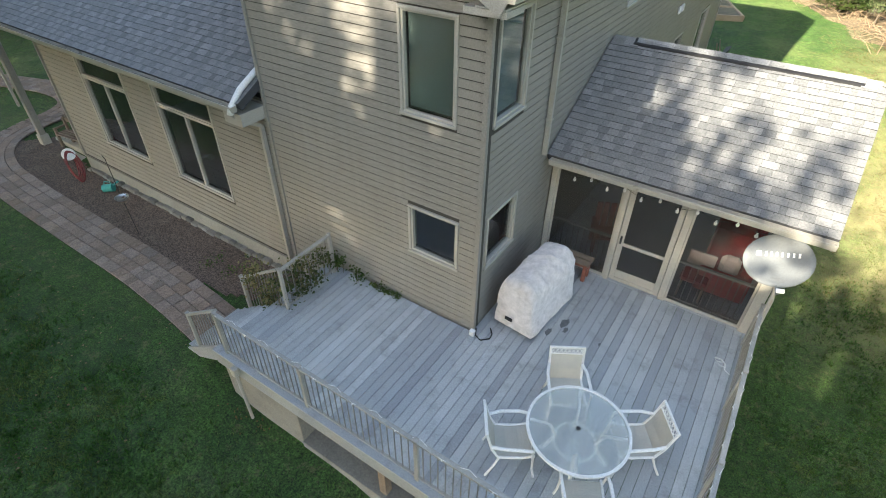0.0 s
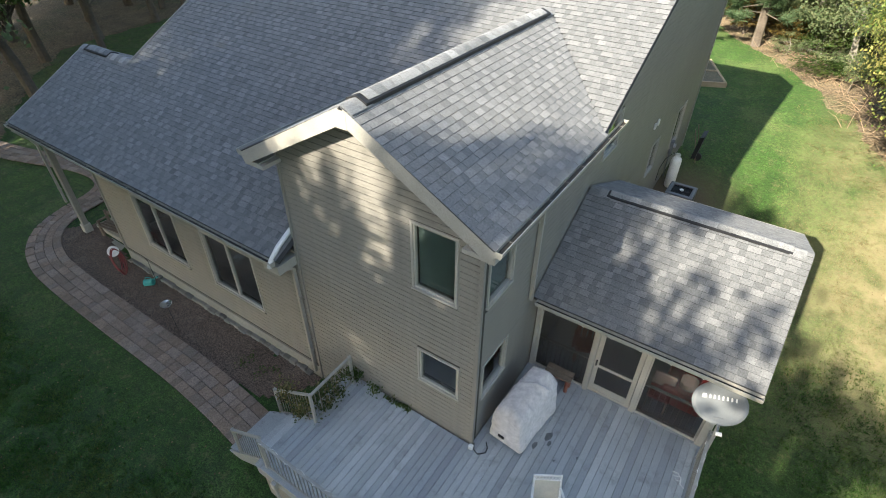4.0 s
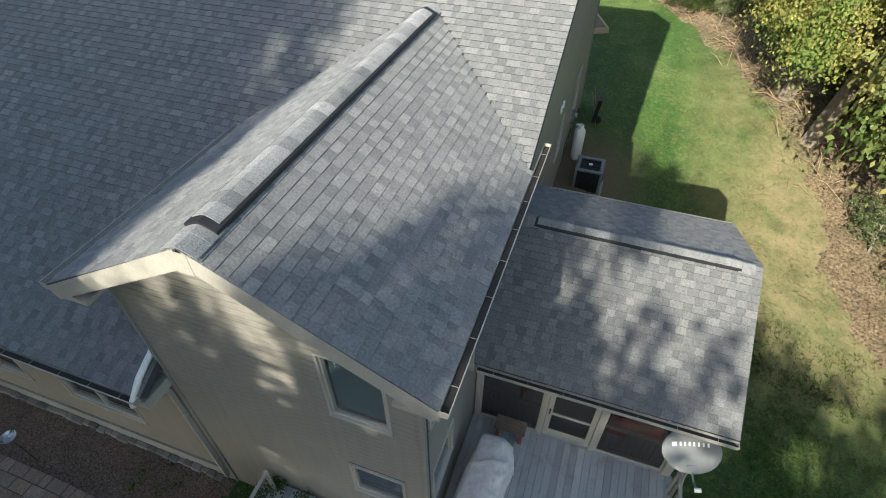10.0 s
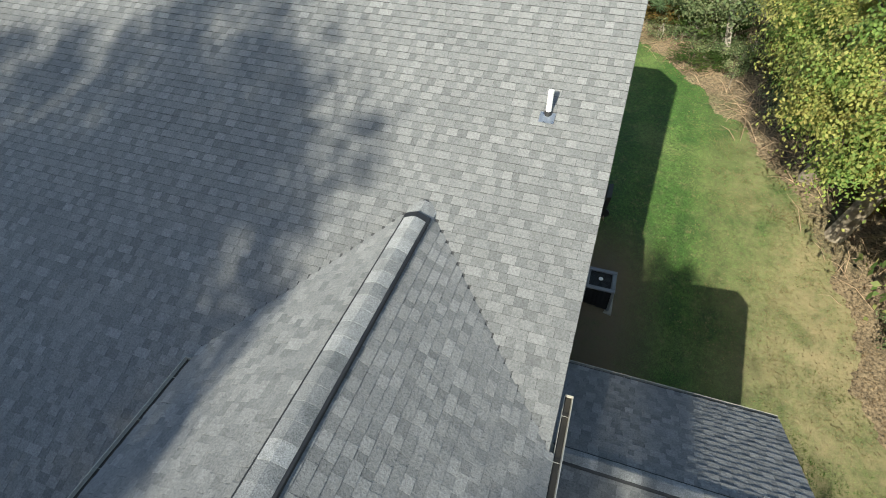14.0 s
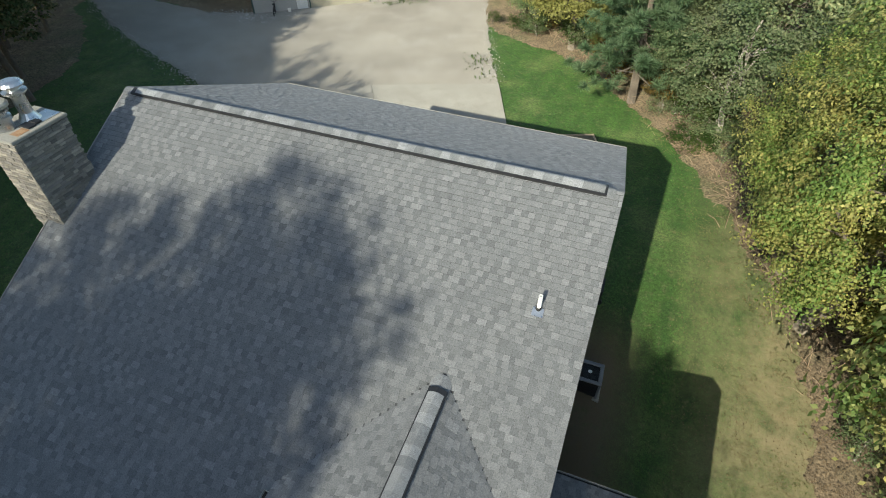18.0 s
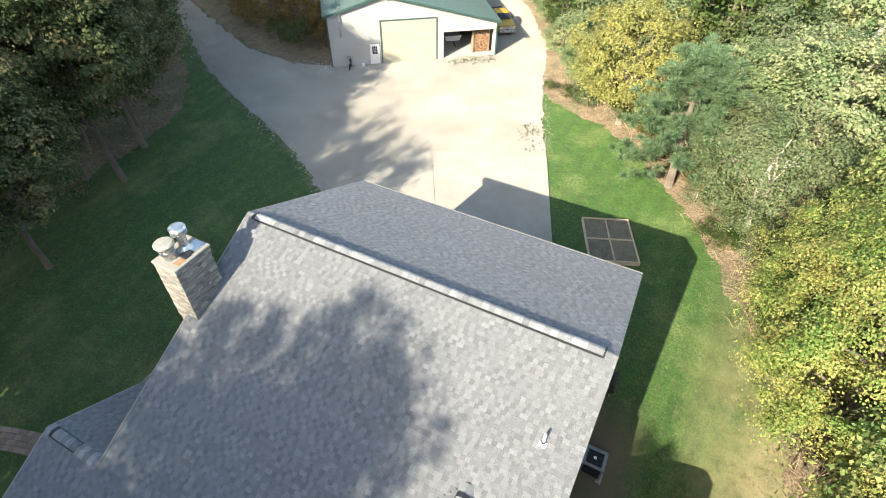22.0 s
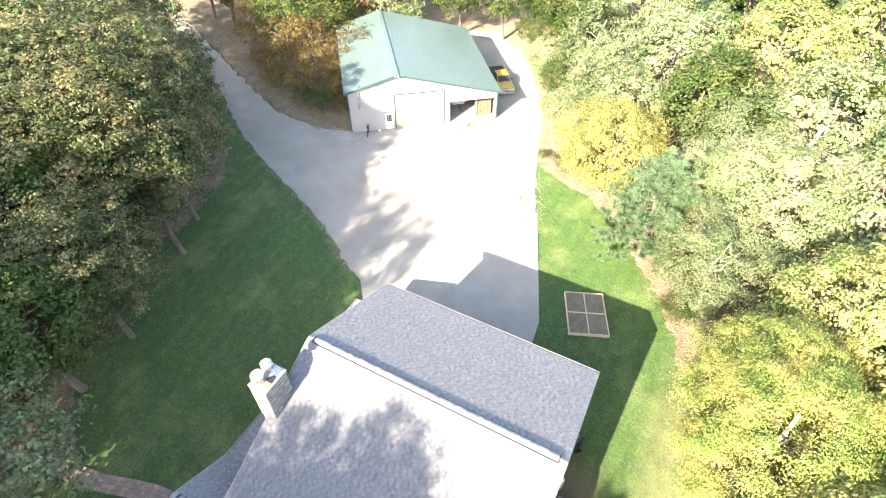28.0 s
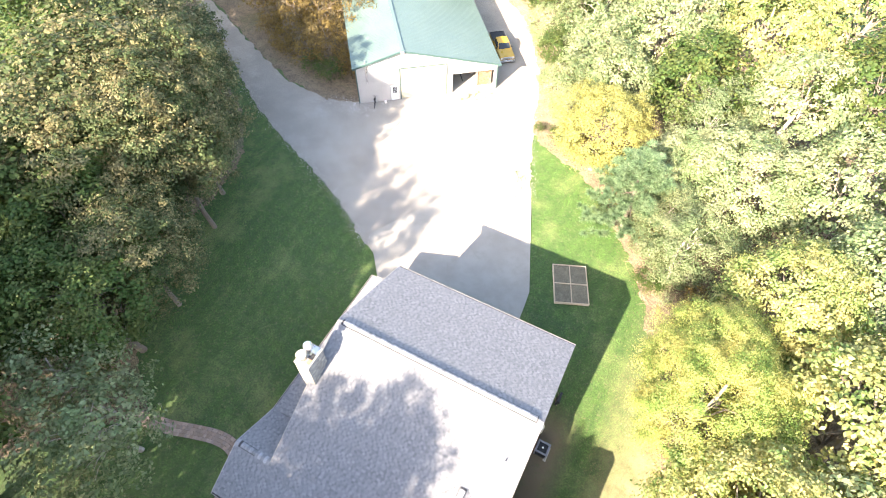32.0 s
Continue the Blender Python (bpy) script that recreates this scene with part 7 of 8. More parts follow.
part("handle", tube(bmesh.new(), [(0.12, -0.25, 0.0), (-0.25, -0.28, 1.4)], 0.02, 6), M_OLDWOOD, barrow)
part("handle", tube(bmesh.new(), [(0.12, 0.25, 0.0), (-0.25, 0.28, 1.4)], 0.02, 6), M_OLDWOOD, barrow)
part("wheel", tube(bmesh.new(), [(0.1, -0.04, 0.17), (0.1, 0.04, 0.17)], 0.17, 18), M_VENT, barrow)

# ---- raised bed ----
M_BEDWOOD = surf("bleached_bed_wood", (0.34, 0.27, 0.18), (0.42, 0.34, 0.24), 3.0, 0.85, 0.3)
M_SOIL = surf("bare_soil", (0.10, 0.092, 0.06), (0.15, 0.135, 0.092), 2.5, 0.95, 0.9, 30.0, speck=0.3)
bed = thing("raised_bed", (-1.94, 27.2, -0.27), "square timber raised bed split in four, bare soil", "raised bed", rz=23)
part("soil", boxes((-1.42, -1.95, 0.0, 1.42, 1.95, 0.22)), M_SOIL, bed, "bare dry soil")
for r in ((-1.5, -2.03, 0, 1.5, -1.95, 0.3), (-1.5, 1.95, 0, 1.5, 2.03, 0.3), (-1.5, -1.95, 0, -1.42, 1.95, 0.3), (1.42, -1.95, 0, 1.5, 1.95, 0.3)):
    part("board", boxes(r, bevel=0.008), M_BEDWOOD, bed)
for r in ((-1.42, -0.04, 0.18, 1.42, 0.04, 0.3), (-0.04, -1.95, 0.18, 0.04, -0.042, 0.3), (-0.04, 0.042, 0.18, 0.04, 1.95, 0.3)):
    part("divider", boxes(r, bevel=0.006), M_BEDWOOD, bed)

# ---- barn ----
BZ = -0.32
barn = thing("pole_barn", (-32.35, 39.62, BZ), "white steel-sided pole barn with green metal roof", "barn", rz=38.8)
BW, BL, PK, HL, HP, HR = 16.4, 17.0, 5.3, 5.0, 6.5, 3.6
M_BARNTRIM = surf("green_steel_trim", (0.035, 0.075, 0.066), (0.05, 0.095, 0.085), 2.0, 0.4, 0.05)


def roof_h(x):
    return HL + (HP - HL) * x / PK if x < PK else HP + (HR - HP) * (x - PK) / (BW - PK)


def barn_wall(name, u0, u1, lo, hi, y0, parent):
    """A stretch of ribbed front wall between u0 and u1; lo may be an opening's head."""
    bm = bmesh.new()
    prism(bm, [(u0, y0, lo), (u1, y0, lo), (u1, y0, hi(u1)), *([(PK, y0, hi(PK))] if u0 < PK < u1 else []), (u0, y0, hi(u0))], (0, 0.1, 0))
    w = part(name, bm, M_BARN, parent)
    u = u0 + 0.1
    while u < u1:
        part("rib", boxes((u - 0.02, y0 - 0.022, lo + 0.01, u + 0.02, y0, hi(u) - 0.03)), M_BARN, w)
        u += 0.3
    return w


barn_wall("front_wall", 0.0, 3.7, 0.0, roof_h, 0.0, barn)
barn_wall("front_wall", 3.7, 4.75, 2.12, roof_h, 0.0, barn)
barn_wall("front_wall", 4.75, 4.95, 0.0, roof_h, 0.0, barn)
barn_wall("front_wall", 4.95, 10.3, 4.15, roof_h, 0.0, barn)
barn_wall("front_wall", 10.3, 11.05, 0.0, roof_h, 0.0, barn)
barn_wall("front_wall", 11.05, BW - 0.3, 2.75, roof_h, 0.0, barn)
barn_wall("front_wall", BW - 0.3, BW, 0.0, roof_h, 0.0, barn)
part("side_wall", boxes((0.0, 0.1, 0.0, 0.1, BL, HL)), M_BARN, barn)
part("side_wall", boxes((BW - 0.1, 0.1, 0.0, BW, BL, HR)), M_BARN, barn)
bm = bmesh.new()
prism(bm, [(0.1, BL, 0), (BW - 0.1, BL, 0), (BW - 0.1, BL, HR), (PK, BL, HP), (0.1, BL, HL)], (0, -0.1, 0))
part("back_wall", bm, M_BARN, barn)
part("inner_wall", boxes((10.75, 0.1, 0, 10.85, BL - 0.1, 4.9)), M_BARN, barn)
for nm, a, b in (("roof_panel", -0.35, PK), ("roof_panel", PK, BW + 0.35)):
    bm = bmesh.new()
    za, zb = (HL - 0.1, HP) if a < 0 else (HP, HR - 0.1)
    prism(bm, [(a, -0.35, za), (b, -0.35, zb), (b, -0.35, zb + 0.07), (a, -0.35, za + 0.07)], (0, BL + 0.7, 0))
    rp = part(nm, bm, M_TEAL, barn, "faded green steel roofing")
    n = int((BL + 0.7) / 0.3)
    for k in range(n):
        y = -0.25 + k * 0.3
        rb = bmesh.new()
        prism(rb, [(a, y, za + 0.07), (b, y, zb + 0.07), (b, y, zb + 0.09), (a, y, za + 0.09)], (0, 0.03, 0))
        part("seam", rb, M_TEAL, rp)
part("ridge_cap", bar(bmesh.new(), (PK, -0.37, HP + 0.1), (PK, BL + 0.37, HP + 0.1), 0.4, 0.04), M_TEAL, barn)
for p, q in (((-0.35, -0.37, HL - 0.12), (PK, -0.37, HP + 0.0)), ((PK, -0.37, HP + 0.0), (BW + 0.35, -0.37, HR - 0.12))):
    part("rake_trim", bar(bmesh.new(), p, q, 0.05, 0.2), M_BARNTRIM, barn, "dark green trim")
for u in (0.0, BW):
    part("corner_trim", boxes((u - 0.06, -0.05, 0, u + 0.06, 0.02, roof_h(u) - 0.15)), M_BARNTRIM, barn, "dark green trim")
od = part("overhead_door", boxes((4.95, 0.03, 0.0, 10.3, 0.08, 4.15)), M_BARNDOOR, barn, "cream sectional overhead door")
for k in range(7):
    part("door_section", boxes((4.99, 0.008, 0.03 + k * 0.588, 10.26, 0.03, 0.59 + k * 0.588), bevel=0.008), M_BARNDOOR, od)
for r in ((4.85, -0.06, 0, 4.95, 0.02, 4.25), (10.3, -0.06, 0, 10.4, 0.02, 4.25), (4.95, -0.06, 4.15, 10.3, 0.02, 4.25)):
    part("door_trim", boxes(r), M_BARNTRIM, barn, "dark green trim")
man = part("entry_door", boxes((3.74, 0.0, 0.0, 4.71, 0.06, 2.08), bevel=0.006), M_WHITE, barn, "white entry door with a nine-light window")
part("door_glass", boxes((3.98, -0.012, 1.1, 4.47, 0.0, 1.85)), M_BLACK, man, "dark glazing")
for k in range(2):
    part("glazing_bar", boxes((3.98 + (k + 1) * 0.163 - 0.012, -0.022, 1.1, 3.98 + (k + 1) * 0.163 + 0.012, -0.012, 1.85)), M_WHITE, man)
    part("glazing_bar", boxes((3.98, -0.024, 1.1 + (k + 1) * 0.25 - 0.012, 4.47, -0.014, 1.1 + (k + 1) * 0.25 + 0.012)), M_WHITE, man)
part("knob", tube(bmesh.new(), [(3.83, 0, 0.98), (3.83, -0.07, 0.98)], 0.03, 8), M_GALV, man)
part("yard_lamp", boxes((PK - 0.25, -0.6, HP - 0.12, PK + 0.25, -0.37, HP + 0.06), bevel=0.04), M_GALV, barn, "grey floodlight under the peak")
part("stove_pipe", tube(bmesh.new(), [(1.15, -0.12, 2.9), (1.15, -0.12, 4.9), (1.15, -0.12, 5.7)], 0.09, 10), M_GALV, barn, "galvanised pipe up the wall")
part("floor_slab", boxes((0.1, 0.1, -0.1, BW - 0.1, BL - 0.1, 0.17)), M_CONCRETE, barn)


def at_barn(x, y, z=0.0, rz=0.0):
    return pose(-32.35, 39.62, BZ, 0, 0, 38.8) @ pose(x, y, z, 0, 0, rz)


# firewood stack and clutter in the open bay
M_LOG = surf("split_firewood", (0.28, 0.15, 0.08), (0.42, 0.26, 0.15), 5.0, 0.9, 0.4, 40.0, vary="object", c=(0.22, 0.13, 0.08), amount=0.25)
wood = thing("firewood_rack", (0, 0, 0), "tall rack of split reddish firewood in the open bay", "firewood")
wood.matrix_basis = at_barn(14.3, 0.9, 0.17)
part("rack_post", boxes((-0.06, -0.1, 0, 0.04, 0.6, 2.3)), M_OLDWOOD, wood)
part("rack_post", boxes((1.56, -0.1, 0, 1.66, 0.6, 2.3)), M_OLDWOOD, wood)
rnd = random.Random(21)
log = mesh_of("log", tube(bmesh.new(), [(0, 0, 0), (0, 0.55, 0)], 0.075, 5), M_LOG)
for r in range(15):
    for c in range(11):
        part("log", log, None, wood, at=pose(0.12 + c * 0.142 + rnd.uniform(-0.02, 0.02), rnd.uniform(-0.08, 0.06), 0.09 + r * 0.142, 0, rnd.uniform(0, 90), rnd.uniform(-4, 4)) @ Matrix.Diagonal((rnd.uniform(0.8, 1.1), 1, rnd.uniform(0.75, 1.05), 1)))
trailer = thing("utility_trailer", (0, 0, 0), "pale boat trailer parked inside the bay", "trailer")
trailer.matrix_basis = at_barn(12.6, 2.8, 0.17)
part("hull", prism(bmesh.new(), [(-0.7, 0, 0.55), (0.7, 0, 0.55), (0.9, 0, 1.05), (-0.9, 0, 1.05)], (0, 3.6, 0)), M_WHITE, trailer)
part("drawbar", bar(bmesh.new(), (0, -1.3, 0.45), (0, 0.2, 0.5), 0.1, 0.1), M_VENT, trailer)
part("axle", bar(bmesh.new(), (-0.85, 1.8, 0.32), (0.85, 1.8, 0.32), 0.08, 0.08), M_VENT, trailer)
for u in (-0.95, 0.95):
    part("wheel", tube(bmesh.new(), [(u - 0.09, 1.8, 0.32), (u + 0.09, 1.8, 0.32)], 0.32, 18), M_VENT, trailer)
bike = thing("bicycle", (0, 0, 0), "black fat-tyred bike leaning at the barn wall", "bicycle")
bike.matrix_basis = at_barn(1.75, -0.45, 0.0, 78)
for u in (-0.5, 0.5):
    ring = bmesh.new()
    tube(ring, [(u + 0.33 * math.cos(j * math.tau / 20), 0.0, 0.36 + 0.33 * math.sin(j * math.tau / 20)) for j in range(21)], 0.045, 6)
    w = part("wheel", ring, M_VENT, bike)
    part("hub", tube(bmesh.new(), [(u, -0.05, 0.36), (u, 0.05, 0.36)], 0.05, 8), M_GALV, w)
part("frame", tube(bmesh.new(), [(-0.5, 0, 0.36), (-0.15, 0, 0.85), (0.35, 0, 0.9), (0.0, 0, 0.35), (-0.5, 0, 0.36)], 0.03, 6), M_VENT, bike)
part("fork", tube(bmesh.new(), [(0.5, 0, 0.36), (0.35, 0, 1.0)], 0.028, 6), M_VENT, bike)
part("handlebar", tube(bmesh.new(), [(0.3, -0.3, 1.08), (0.36, 0, 1.02), (0.3, 0.3, 1.08)], 0.018, 6), M_VENT, bike)
part("saddle", boxes((-0.28, -0.09, 0.9, 0.0, 0.09, 0.98), bevel=0.03), M_VENT, bike)
bucket = solid("bucket", lathe(bmesh.new(), [(0.13, 0), (0.16, 0.36), (0.15, 0.36), (0.12, 0.03)], 18), M_WHITE, "white plastic bucket by the barn door", "bucket", at=at_barn(3.0, -0.4, 0.04))

# ---- pickup truck ----
M_GOLD = surf("gold_car_paint", (0.45, 0.27, 0.03), (0.48, 0.29, 0.035), 1.0, 0.3, 0.0)
M_CARGLASS = glassy("car_glass", (0.02, 0.025, 0.03), 0.05)
M_TYRE = surf("tyre_rubber", (0.015, 0.015, 0.016), (0.025, 0.025, 0.026), 4.0, 0.85, 0.2)
truck = thing("pickup_truck", (-22.15, 57.25, ground_z(-22, 57) + 0.05), "gold pickup truck with a dark open bed, parked on gravel", "truck", rz=38.8)
# length runs along y, the nose towards -y
bm = bmesh.new()
prism(bm, [(-0.95, -2.8, 0.45), (-0.95, -2.85, 0.75), (-0.95, -2.75, 1.08), (-0.95, -1.35, 1.18), (-0.95, 2.75, 1.18), (-0.95, 2.8, 0.5)], (1.9, 0, 0))
bmesh.ops.bevel(bm, geom=bm.edges[:], offset=0.05, segments=2, affect="EDGES")
part("body", bm, M_GOLD, truck)
bm = bmesh.new()
a = [bm.verts.new(p) for p in ((-0.88, -1.35, 1.16), (0.88, -1.35, 1.16), (0.88, 0.75, 1.16), (-0.88, 0.75, 1.16))]
b = [bm.verts.new(p) for p in ((-0.72, -0.65, 1.82), (0.72, -0.65, 1.82), (0.72, 0.62, 1.84), (-0.72, 0.62, 1.84))]
bm.faces.new(b)
for i in range(4):
    bm.faces.new((a[i], a[(i + 1) % 4], b[(i + 1) % 4], b[i]))
bmesh.ops.bevel(bm, geom=bm.edges[:], offset=0.05, segments=2, affect="EDGES")
part("cab", bm, M_GOLD, truck)
part("windshield", prism(bmesh.new(), [(-0.76, -1.27, 1.24), (0.76, -1.27, 1.24), (0.66, -0.76, 1.74), (-0.66, -0.76, 1.74)], (0, -0.035, 0.035)), M_CARGLASS, truck, "dark windscreen")
for s in (-1, 1):
    part("side_window", prism(bmesh.new(), [(0.87 * s, -1.1, 1.24), (0.87 * s, 0.6, 1.24), (0.735 * s, 0.5, 1.76), (0.735 * s, -0.7, 1.76)], (0.02 * s, 0, 0)), M_CARGLASS, truck, "dark side glass")
    part("mirror", boxes((0.93 * s, -1.05, 1.2, 1.1 * s, -0.95, 1.4), bevel=0.02), M_VENT, truck, "black wing mirror")
    part("headlight", boxes((0.55 * s, -2.9, 0.78, 0.88 * s, -2.8, 1.0), bevel=0.02), M_WHITE, truck, "clear headlight")
    for y in (-1.85, 1.85):
        w = part("wheel", tube(bmesh.new(), [(0.72 * s, y, 0.37), (0.98 * s, y, 0.37)], 0.38, 22), M_TYRE, truck)
        part("rim", tube(bmesh.new(), [(0.975 * s, y, 0.37), (0.99 * s, y, 0.37)], 0.22, 18), M_GALV, w)
part("grille", boxes((-0.52, -2.9, 0.72, 0.52, -2.8, 1.02), bevel=0.02), M_GALV, truck, "chrome grille")
part("bumper", boxes((-0.95, -2.98, 0.4, 0.95, -2.82, 0.66), bevel=0.04), M_GALV, truck, "chrome bumper")
part("plate", boxes((-0.16, -2.995, 0.48, 0.16, -2.98, 0.6)), M_WHITE, truck, "blank pale plate")
part("bed_liner", boxes((-0.84, 0.85, 0.8, 0.84, 2.7, 1.19)), M_VENT, truck, "black bed cover")
part("bed_rail", boxes((-0.95, 0.8, 1.17, -0.84, 2.78, 1.25), (0.84, 0.8, 1.17, 0.95, 2.78, 1.25), (-0.84, 2.7, 1.17, 0.84, 2.78, 1.25), bevel=0.01), M_VENT, truck)
part("wiper", bar(bmesh.new(), (-0.5, -1.33, 1.23), (0.1, -1.28, 1.27), 0.02, 0.02), M_VENT, truck)

# ---- weeds, tufts and fallen leaves ----
def scatter(name, label, spots, seed, size, mat, category, up=0.4):
    r = np.random.RandomState(seed)
    vs, fs = [], []
    for x, y, rad, n in spots:
        for _ in range(n):
            px, py = x + r.normal(0, rad), y + r.normal(0, rad)
            z = ground_z(px, py) + 0.05
            a = r.uniform(0, math.tau)
            s = size * r.uniform(0.6, 1.4)
            d = np.array((math.cos(a), math.sin(a), up * r.uniform(0.0, 1.6)))
            w = np.array((-math.sin(a), math.cos(a), 0)) * s * 0.4
            c = np.array((px, py, z))
            i = len(vs)
            vs += [tuple(c - w * 0.4), tuple(c + d * s * 0.5 - w), tuple(c + d * s), tuple(c + d * s * 0.5 + w)]
            fs.append((i, i + 1, i + 2, i + 3))
    return solid(name, (vs, fs), mat, label, category, "stuff")


rnd = random.Random(77)
L_LITTER = leaf_mat("dry_leaf", (0.20, 0.135, 0.075), (0.27, 0.19, 0.11), (0.15, 0.10, 0.06))
front = [(-32.35 + (11.2 + k * 0.45) * math.cos(math.radians(38.8)) + 0.7, 39.62 + (11.2 + k * 0.45) * math.sin(math.radians(38.8)) - 0.9, 0.4, 16) for k in range(11)]
scatter("weeds", "green weeds growing along the barn's gravel front", front + [(-9.8 + rnd.uniform(-0.6, 0.4), 34.9 + rnd.uniform(-0.5, 1.2), 0.4, 12) for _ in range(3)] + [(-10.2 + rnd.uniform(-1.2, 0.8), 35.8 + rnd.uniform(-1.2, 2.5), 0.5, 9) for _ in range(8)], 3, 0.13, L_GREY, "weeds", 1.2)
edge = [(7.5 + rnd.uniform(-2.5, 3.5), 12 + rnd.uniform(0, 18), 1.2, 60) for _ in range(40)] + [(-3 + rnd.uniform(-6, 6), 38 + rnd.uniform(-2, 5), 1.0, 50) for _ in range(20)]
west = [(-27 - rnd.uniform(0, 16), 26 + rnd.uniform(0, 1) * 0 + k * 0.5, 0.5, 50) for k in range(14)]
side2 = [(-26.9 - k * 0.55 * 0.9, 26.1 + k * 0.55 * 0.45, 0.35, 26) for k in range(34)] + [(-44 - k * 0.6, 39.8 + k * 0.27, 0.5, 40) for k in range(20)]
rim = []
for (x0, y0), (x1, y1) in zip(EDGE, EDGE[1:]):
    for k in range(14):
        f = (k + rnd.random()) / 14
        rim.append((x0 + (x1 - x0) * f - 1.0 + rnd.uniform(-0.8, 0.4), y0 + (y1 - y0) * f - 0.5, 0.55, 60))
scatter("leaf_fringe", "brown fallen leaves thinning out over the lawn's edge", rim, 14, 0.05, L_LITTER, "leaves", 0.15)
scatter("fallen_leaves", "dry tan leaves scattered over grass and gravel", edge + side2 + [(-8 + rnd.uniform(-4, 3), -5 + rnd.uniform(-2, 2), 1.2, 22) for _ in range(14)], 4, 0.045, L_LITTER, "leaves", 0.15)


def blades(name, label, x0, x1, y0, y1, n, seed, size, mat):
    """Tufts of grass standing on the lawn, thick in places and thin in others."""
    r = np.random.RandomState(seed)
    vs = []
    for _ in range(n):
        x, y = r.uniform(x0, x1), r.uniform(y0, y1)
        rim = smooth01(min(x - x0, x1 - x, y - y0, y1 - y), 0.0, 2.2)
        if r.uniform(0, 1) > rim or noise.noise((x * 0.9, y * 0.9, 4.0 + seed)) + 0.6 * noise.noise((x * 3.1, y * 3.1, 1.0)) < r.uniform(-0.5, 0.4):
            continue
        z = ground_z(x, y) - 0.01
        for _ in range(4):
            a, s = r.uniform(0, math.tau), size * r.uniform(0.5, 1.3)
            dx, dy = r.normal(0, 0.03, 2)
            lx, ly = r.normal(0, 0.6, 2) * s
            cx, cy = math.cos(a) * 0.011, math.sin(a) * 0.011
            vs += [(x + dx - cx, y + dy - cy, z), (x + dx + cx, y + dy + cy, z), (x + dx + lx + cx * 0.2, y + dy + ly + cy * 0.2, z + s), (x + dx + lx - cx * 0.2, y + dy + ly - cy * 0.2, z + s)]
    vs = np.array(vs)
    return solid(name, leaf_sheet(name, vs, np.arange(len(vs)).reshape(-1, 4), mat), None, label, "grass", "stuff")


L_GRASS = leaf_mat("grass_blade", (0.035, 0.10, 0.016), (0.055, 0.13, 0.022), (0.11, 0.15, 0.04), 1.4, 0.45, 0.65)
L_STRAW = leaf_mat("dry_grass_blade", (0.20, 0.165, 0.08), (0.26, 0.21, 0.11), (0.12, 0.15, 0.045), 0.9, 0.50, 0.62)
blades("grass_tufts", "uneven tufts of lawn grass below the path", -15.0, 0.0, -9.0, -2.9, 52000, 9, 0.06, L_GRASS)
blades("grass_tufts", "uneven tufts of lawn grass east of the porch", 4.3, 11.0, -6.5, 11.0, 30000, 10, 0.06, L_GRASS)
blades("dry_grass_tufts", "straw-coloured dry grass on the worn east lawn", 3.4, 10.5, 7.5, 26.0, 34000, 11, 0.032, L_STRAW)


def pebbles(name, label, line, spread, n, size, seed):
    """Loose stones strewn along a line on the ground."""
    r = np.random.RandomState(seed)
    pts = np.array(line, float)
    vs, fs = [], []
    for _ in range(n):
        i = r.randint(len(pts) - 1)
        x, y = pts[i] + (pts[i + 1] - pts[i]) * r.uniform() + r.normal(0, spread, 2)
        z, w, a = ground_z(x, y) + 0.07, size * r.uniform(0.5, 1.4), r.uniform(0, math.tau)
        i = len(vs)
        vs += [(x + w * math.cos(a + k * math.tau / 4), y + w * (0.6 + 0.3 * (k % 2)) * math.sin(a + k * math.tau / 4), z) for k in range(4)] + [(x, y, z + w * 0.7), (x, y, z - w * 0.7)]
        fs += [(i + k, i + (k + 1) % 4, i + 4) for k in range(4)] + [(i + (k + 1) % 4, i + k, i + 5) for k in range(4)]
    return solid(name, (vs, fs), M_PEBBLE, label, "stones", "stuff")


M_PEBBLE = surf("loose_limestone", (0.30, 0.285, 0.26), (0.42, 0.40, 0.37), 2.0, 0.95, 0.3, 30.0, vary="island", amount=0.35)
pebbles("loose_stones", "coarse pale stones heaped along the gravel edges", [(-20.5, 22.6), (-26.5, 26.2), (-33.5, 29.3), (-42.6, 33.4), (-55, 41.4)], 0.35, 1500, 0.045, 61)
pebbles("loose_stones", "coarse pale stones at the barn side of the drive", [(-36, 38.5), (-33, 39.2), (-30.5, 38.6), (-28.5, 41.0)], 0.7, 700, 0.05, 62)
pebbles("loose_stones", "coarse pale stones between gravel and lawn", [(-9.0, 34.4), (-10.0, 37.9), (-12.1, 42.8), (-14.5, 50.0)], 0.3, 420, 0.04, 63)

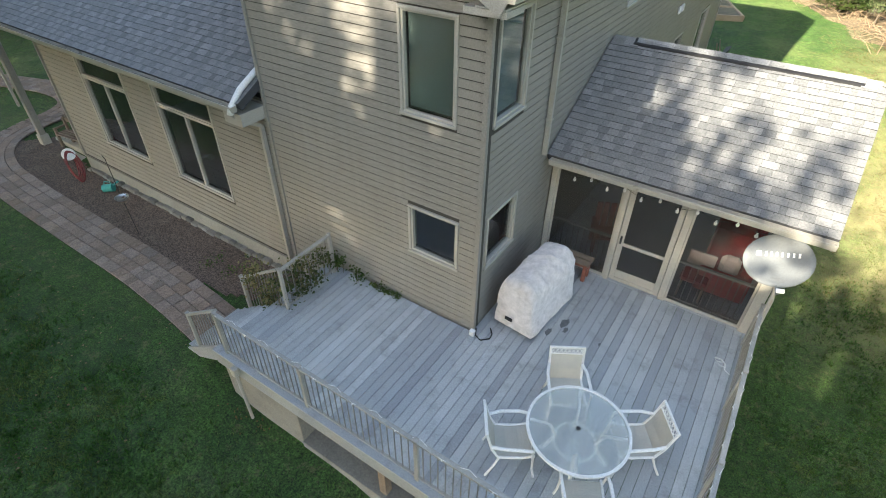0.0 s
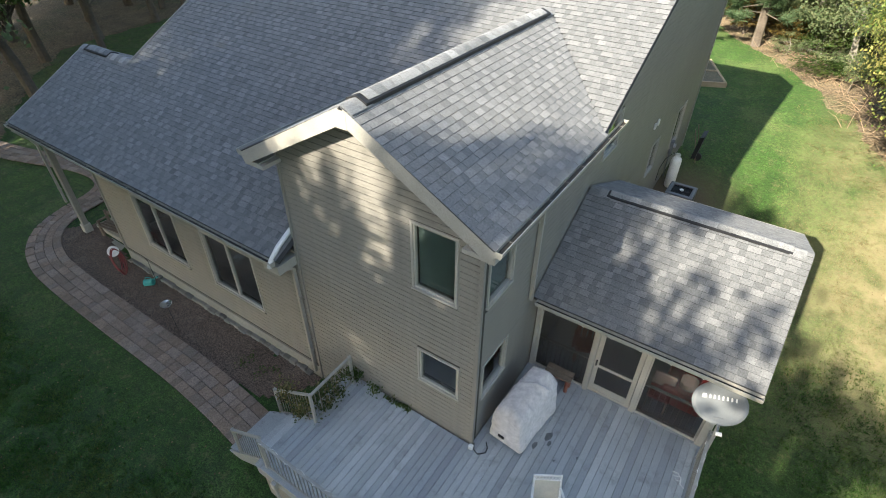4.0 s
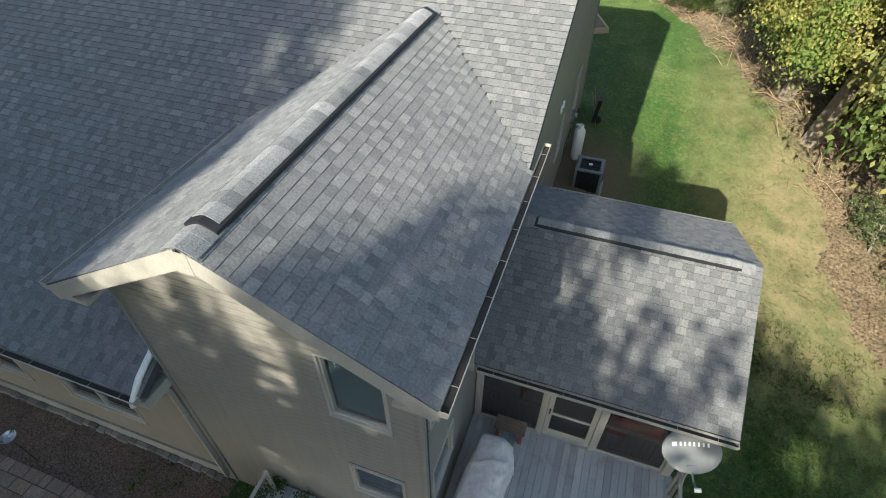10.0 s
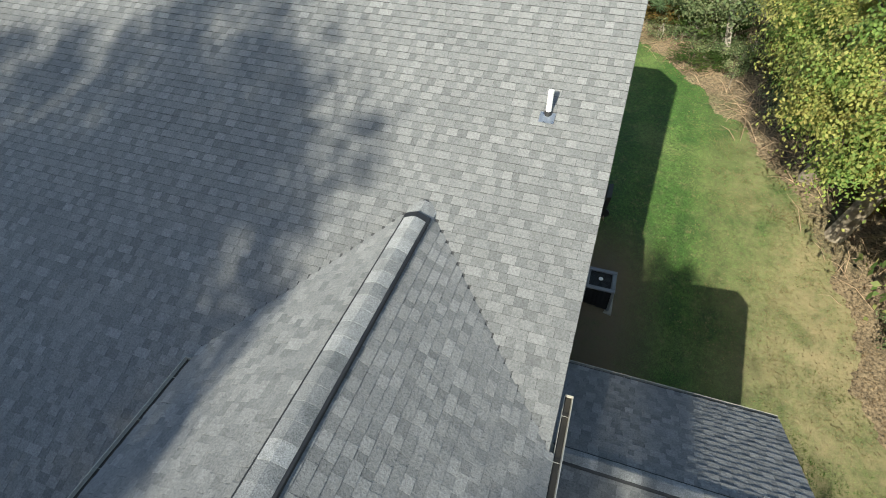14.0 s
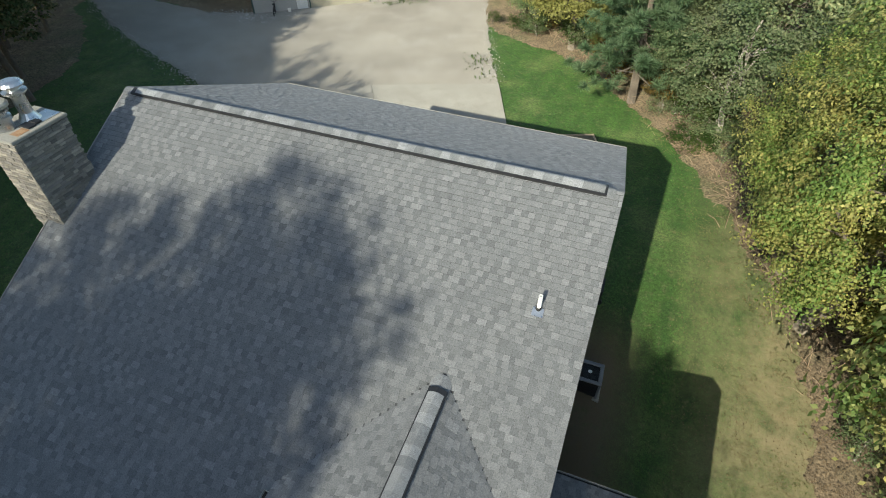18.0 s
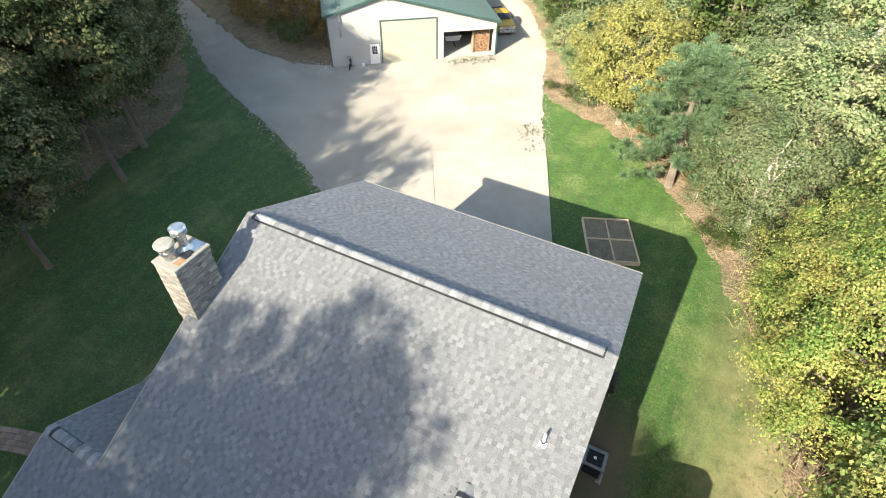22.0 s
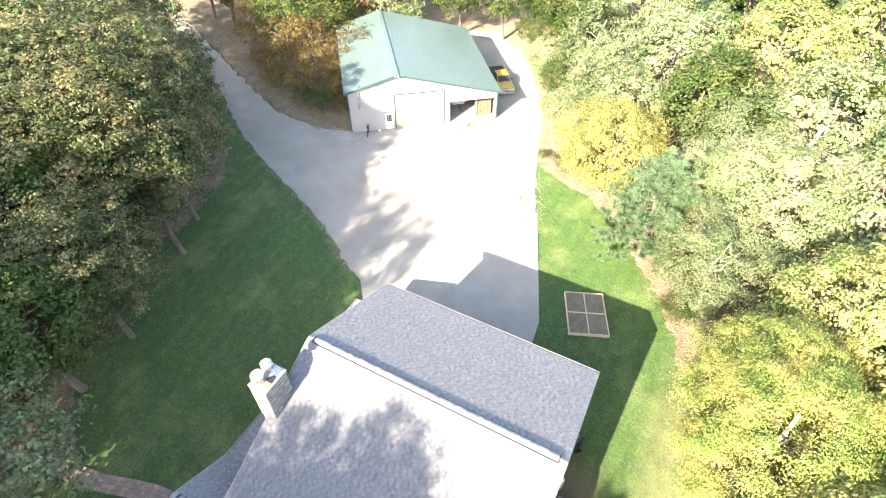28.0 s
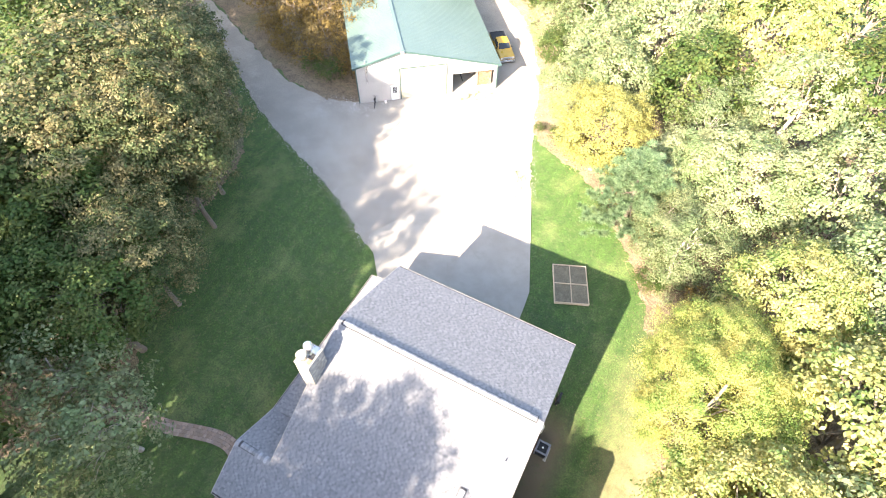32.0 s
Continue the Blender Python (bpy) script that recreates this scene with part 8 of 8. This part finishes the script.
# bare twigs along the wood's edge
r = np.random.RandomState(71)
vs, fs = [], []
for _ in range(420):
    k = r.uniform(0, 5)
    line = ((-9.5, 47.0), (-4.0, 41.0), (1.8, 33.6), (5.3, 28.2), (7.3, 23.2), (9.6, 15.5))
    p, q = np.array(line[int(k)]), np.array(line[int(k) + 1])
    c = p + (q - p) * (k - int(k)) + r.normal(0.5, 0.7, 2)
    a, up, length, w = r.uniform(0, math.tau), abs(r.normal(0.35, 0.5)), r.uniform(0.5, 1.8), r.uniform(0.008, 0.018)
    d = np.array((math.cos(a), math.sin(a), up))
    d /= np.linalg.norm(d)
    base = np.array((c[0], c[1], ground_z(c[0], c[1]) + 0.04))
    side = np.cross(d, (0.3, 0.2, 0.9))
    side /= np.linalg.norm(side)
    rise = np.cross(side, d)
    i = len(vs)
    for f, t in ((0.0, 1.0), (0.55, 0.7), (1.0, 0.2)):
        o = base + d * length * f + rise * 0.12 * length * math.sin(f * 3)
        vs += [tuple(o + side * w * t), tuple(o + rise * w * t), tuple(o - side * w * t), tuple(o - rise * w * t)]
    for b in (0, 4):
        fs += [(i + b + j, i + b + (j + 1) % 4, i + b + 4 + (j + 1) % 4, i + b + 4 + j) for j in range(4)]
solid("dry_twigs", (vs, fs), surf("dry_twig", (0.24, 0.165, 0.105), (0.34, 0.25, 0.17), 3.0, 0.9, 0.2, vary="island", amount=0.3), "tangled bare brown twigs along the wood's edge", "twigs", "stuff")

# damp marks on the deck boards
M_DAMP = surf("damp_mark", (0.10, 0.105, 0.11), (0.16, 0.165, 0.17), 14.0, 0.5, 0.05)
rnd = random.Random(17)
for x, y, w in ((1.29, 1.10, 0.09), (1.37, 0.93, 0.055), (1.13, 0.72, 0.07), (2.0, 0.95, 0.03), (1.62, 0.62, 0.03)):
    solid("deck_stain", prism(bmesh.new(), [(x + w * rnd.uniform(0.5, 1.2) * math.cos(k * math.tau / 11) * 0.8, y + w * rnd.uniform(0.5, 1.3) * math.sin(k * math.tau / 11) * 1.4, 0.0035) for k in range(11)], (0, 0, 0.002)), M_DAMP, "dark damp mark on the deck boards", "stain", "structure")

log2 = thing("fallen_trunk", (8.6, 44.0, ground_z(8.6, 44)), "pale dead trunk leaning in the wood", "log")
part("trunk", tube(bmesh.new(), [(-1.5, -3.0, 0.2), (0.0, 0.0, 4.5), (1.2, 2.6, 9.5)], 0.3, 9, 0.14), M_PALEBARK, log2)


# ---- siding boards and the nearest shingles, piece by piece ----
for row in SIDED:
    side_wall(*row)


def unit_tab(mat):
    me = mesh_of("shingle", ([(0, 0, 1), (1, 0, 1), (1, COURSE - 0.002, 0.25), (0, COURSE - 0.002, 0.25), (0, 0, 0), (1, 0, 0)], [(0, 1, 2, 3), (4, 5, 1, 0), (5, 2, 1), (4, 0, 3)]), mat)
    me.materials.append(M_BUTT)
    me.polygons.foreach_set("material_index", [0, 1, 0, 0])
    return me


TAB_PROUD, TAB_LOW = unit_tab(M_SHINGLE_PIECE), unit_tab(M_SHINGLE_PIECE_LOW)
for slab, close, (o, a, b, n) in ROOF_PIECES:
    turn = Matrix((a, b, n)).transposed().to_4x4()
    for u, v, w, lift in close:
        part("shingle", TAB_PROUD if lift > 0.0105 else TAB_LOW, None, slab, at=Matrix.Translation(o + a * u + b * v) @ turn @ Matrix.Diagonal((w - 0.003, 1, lift, 1)))
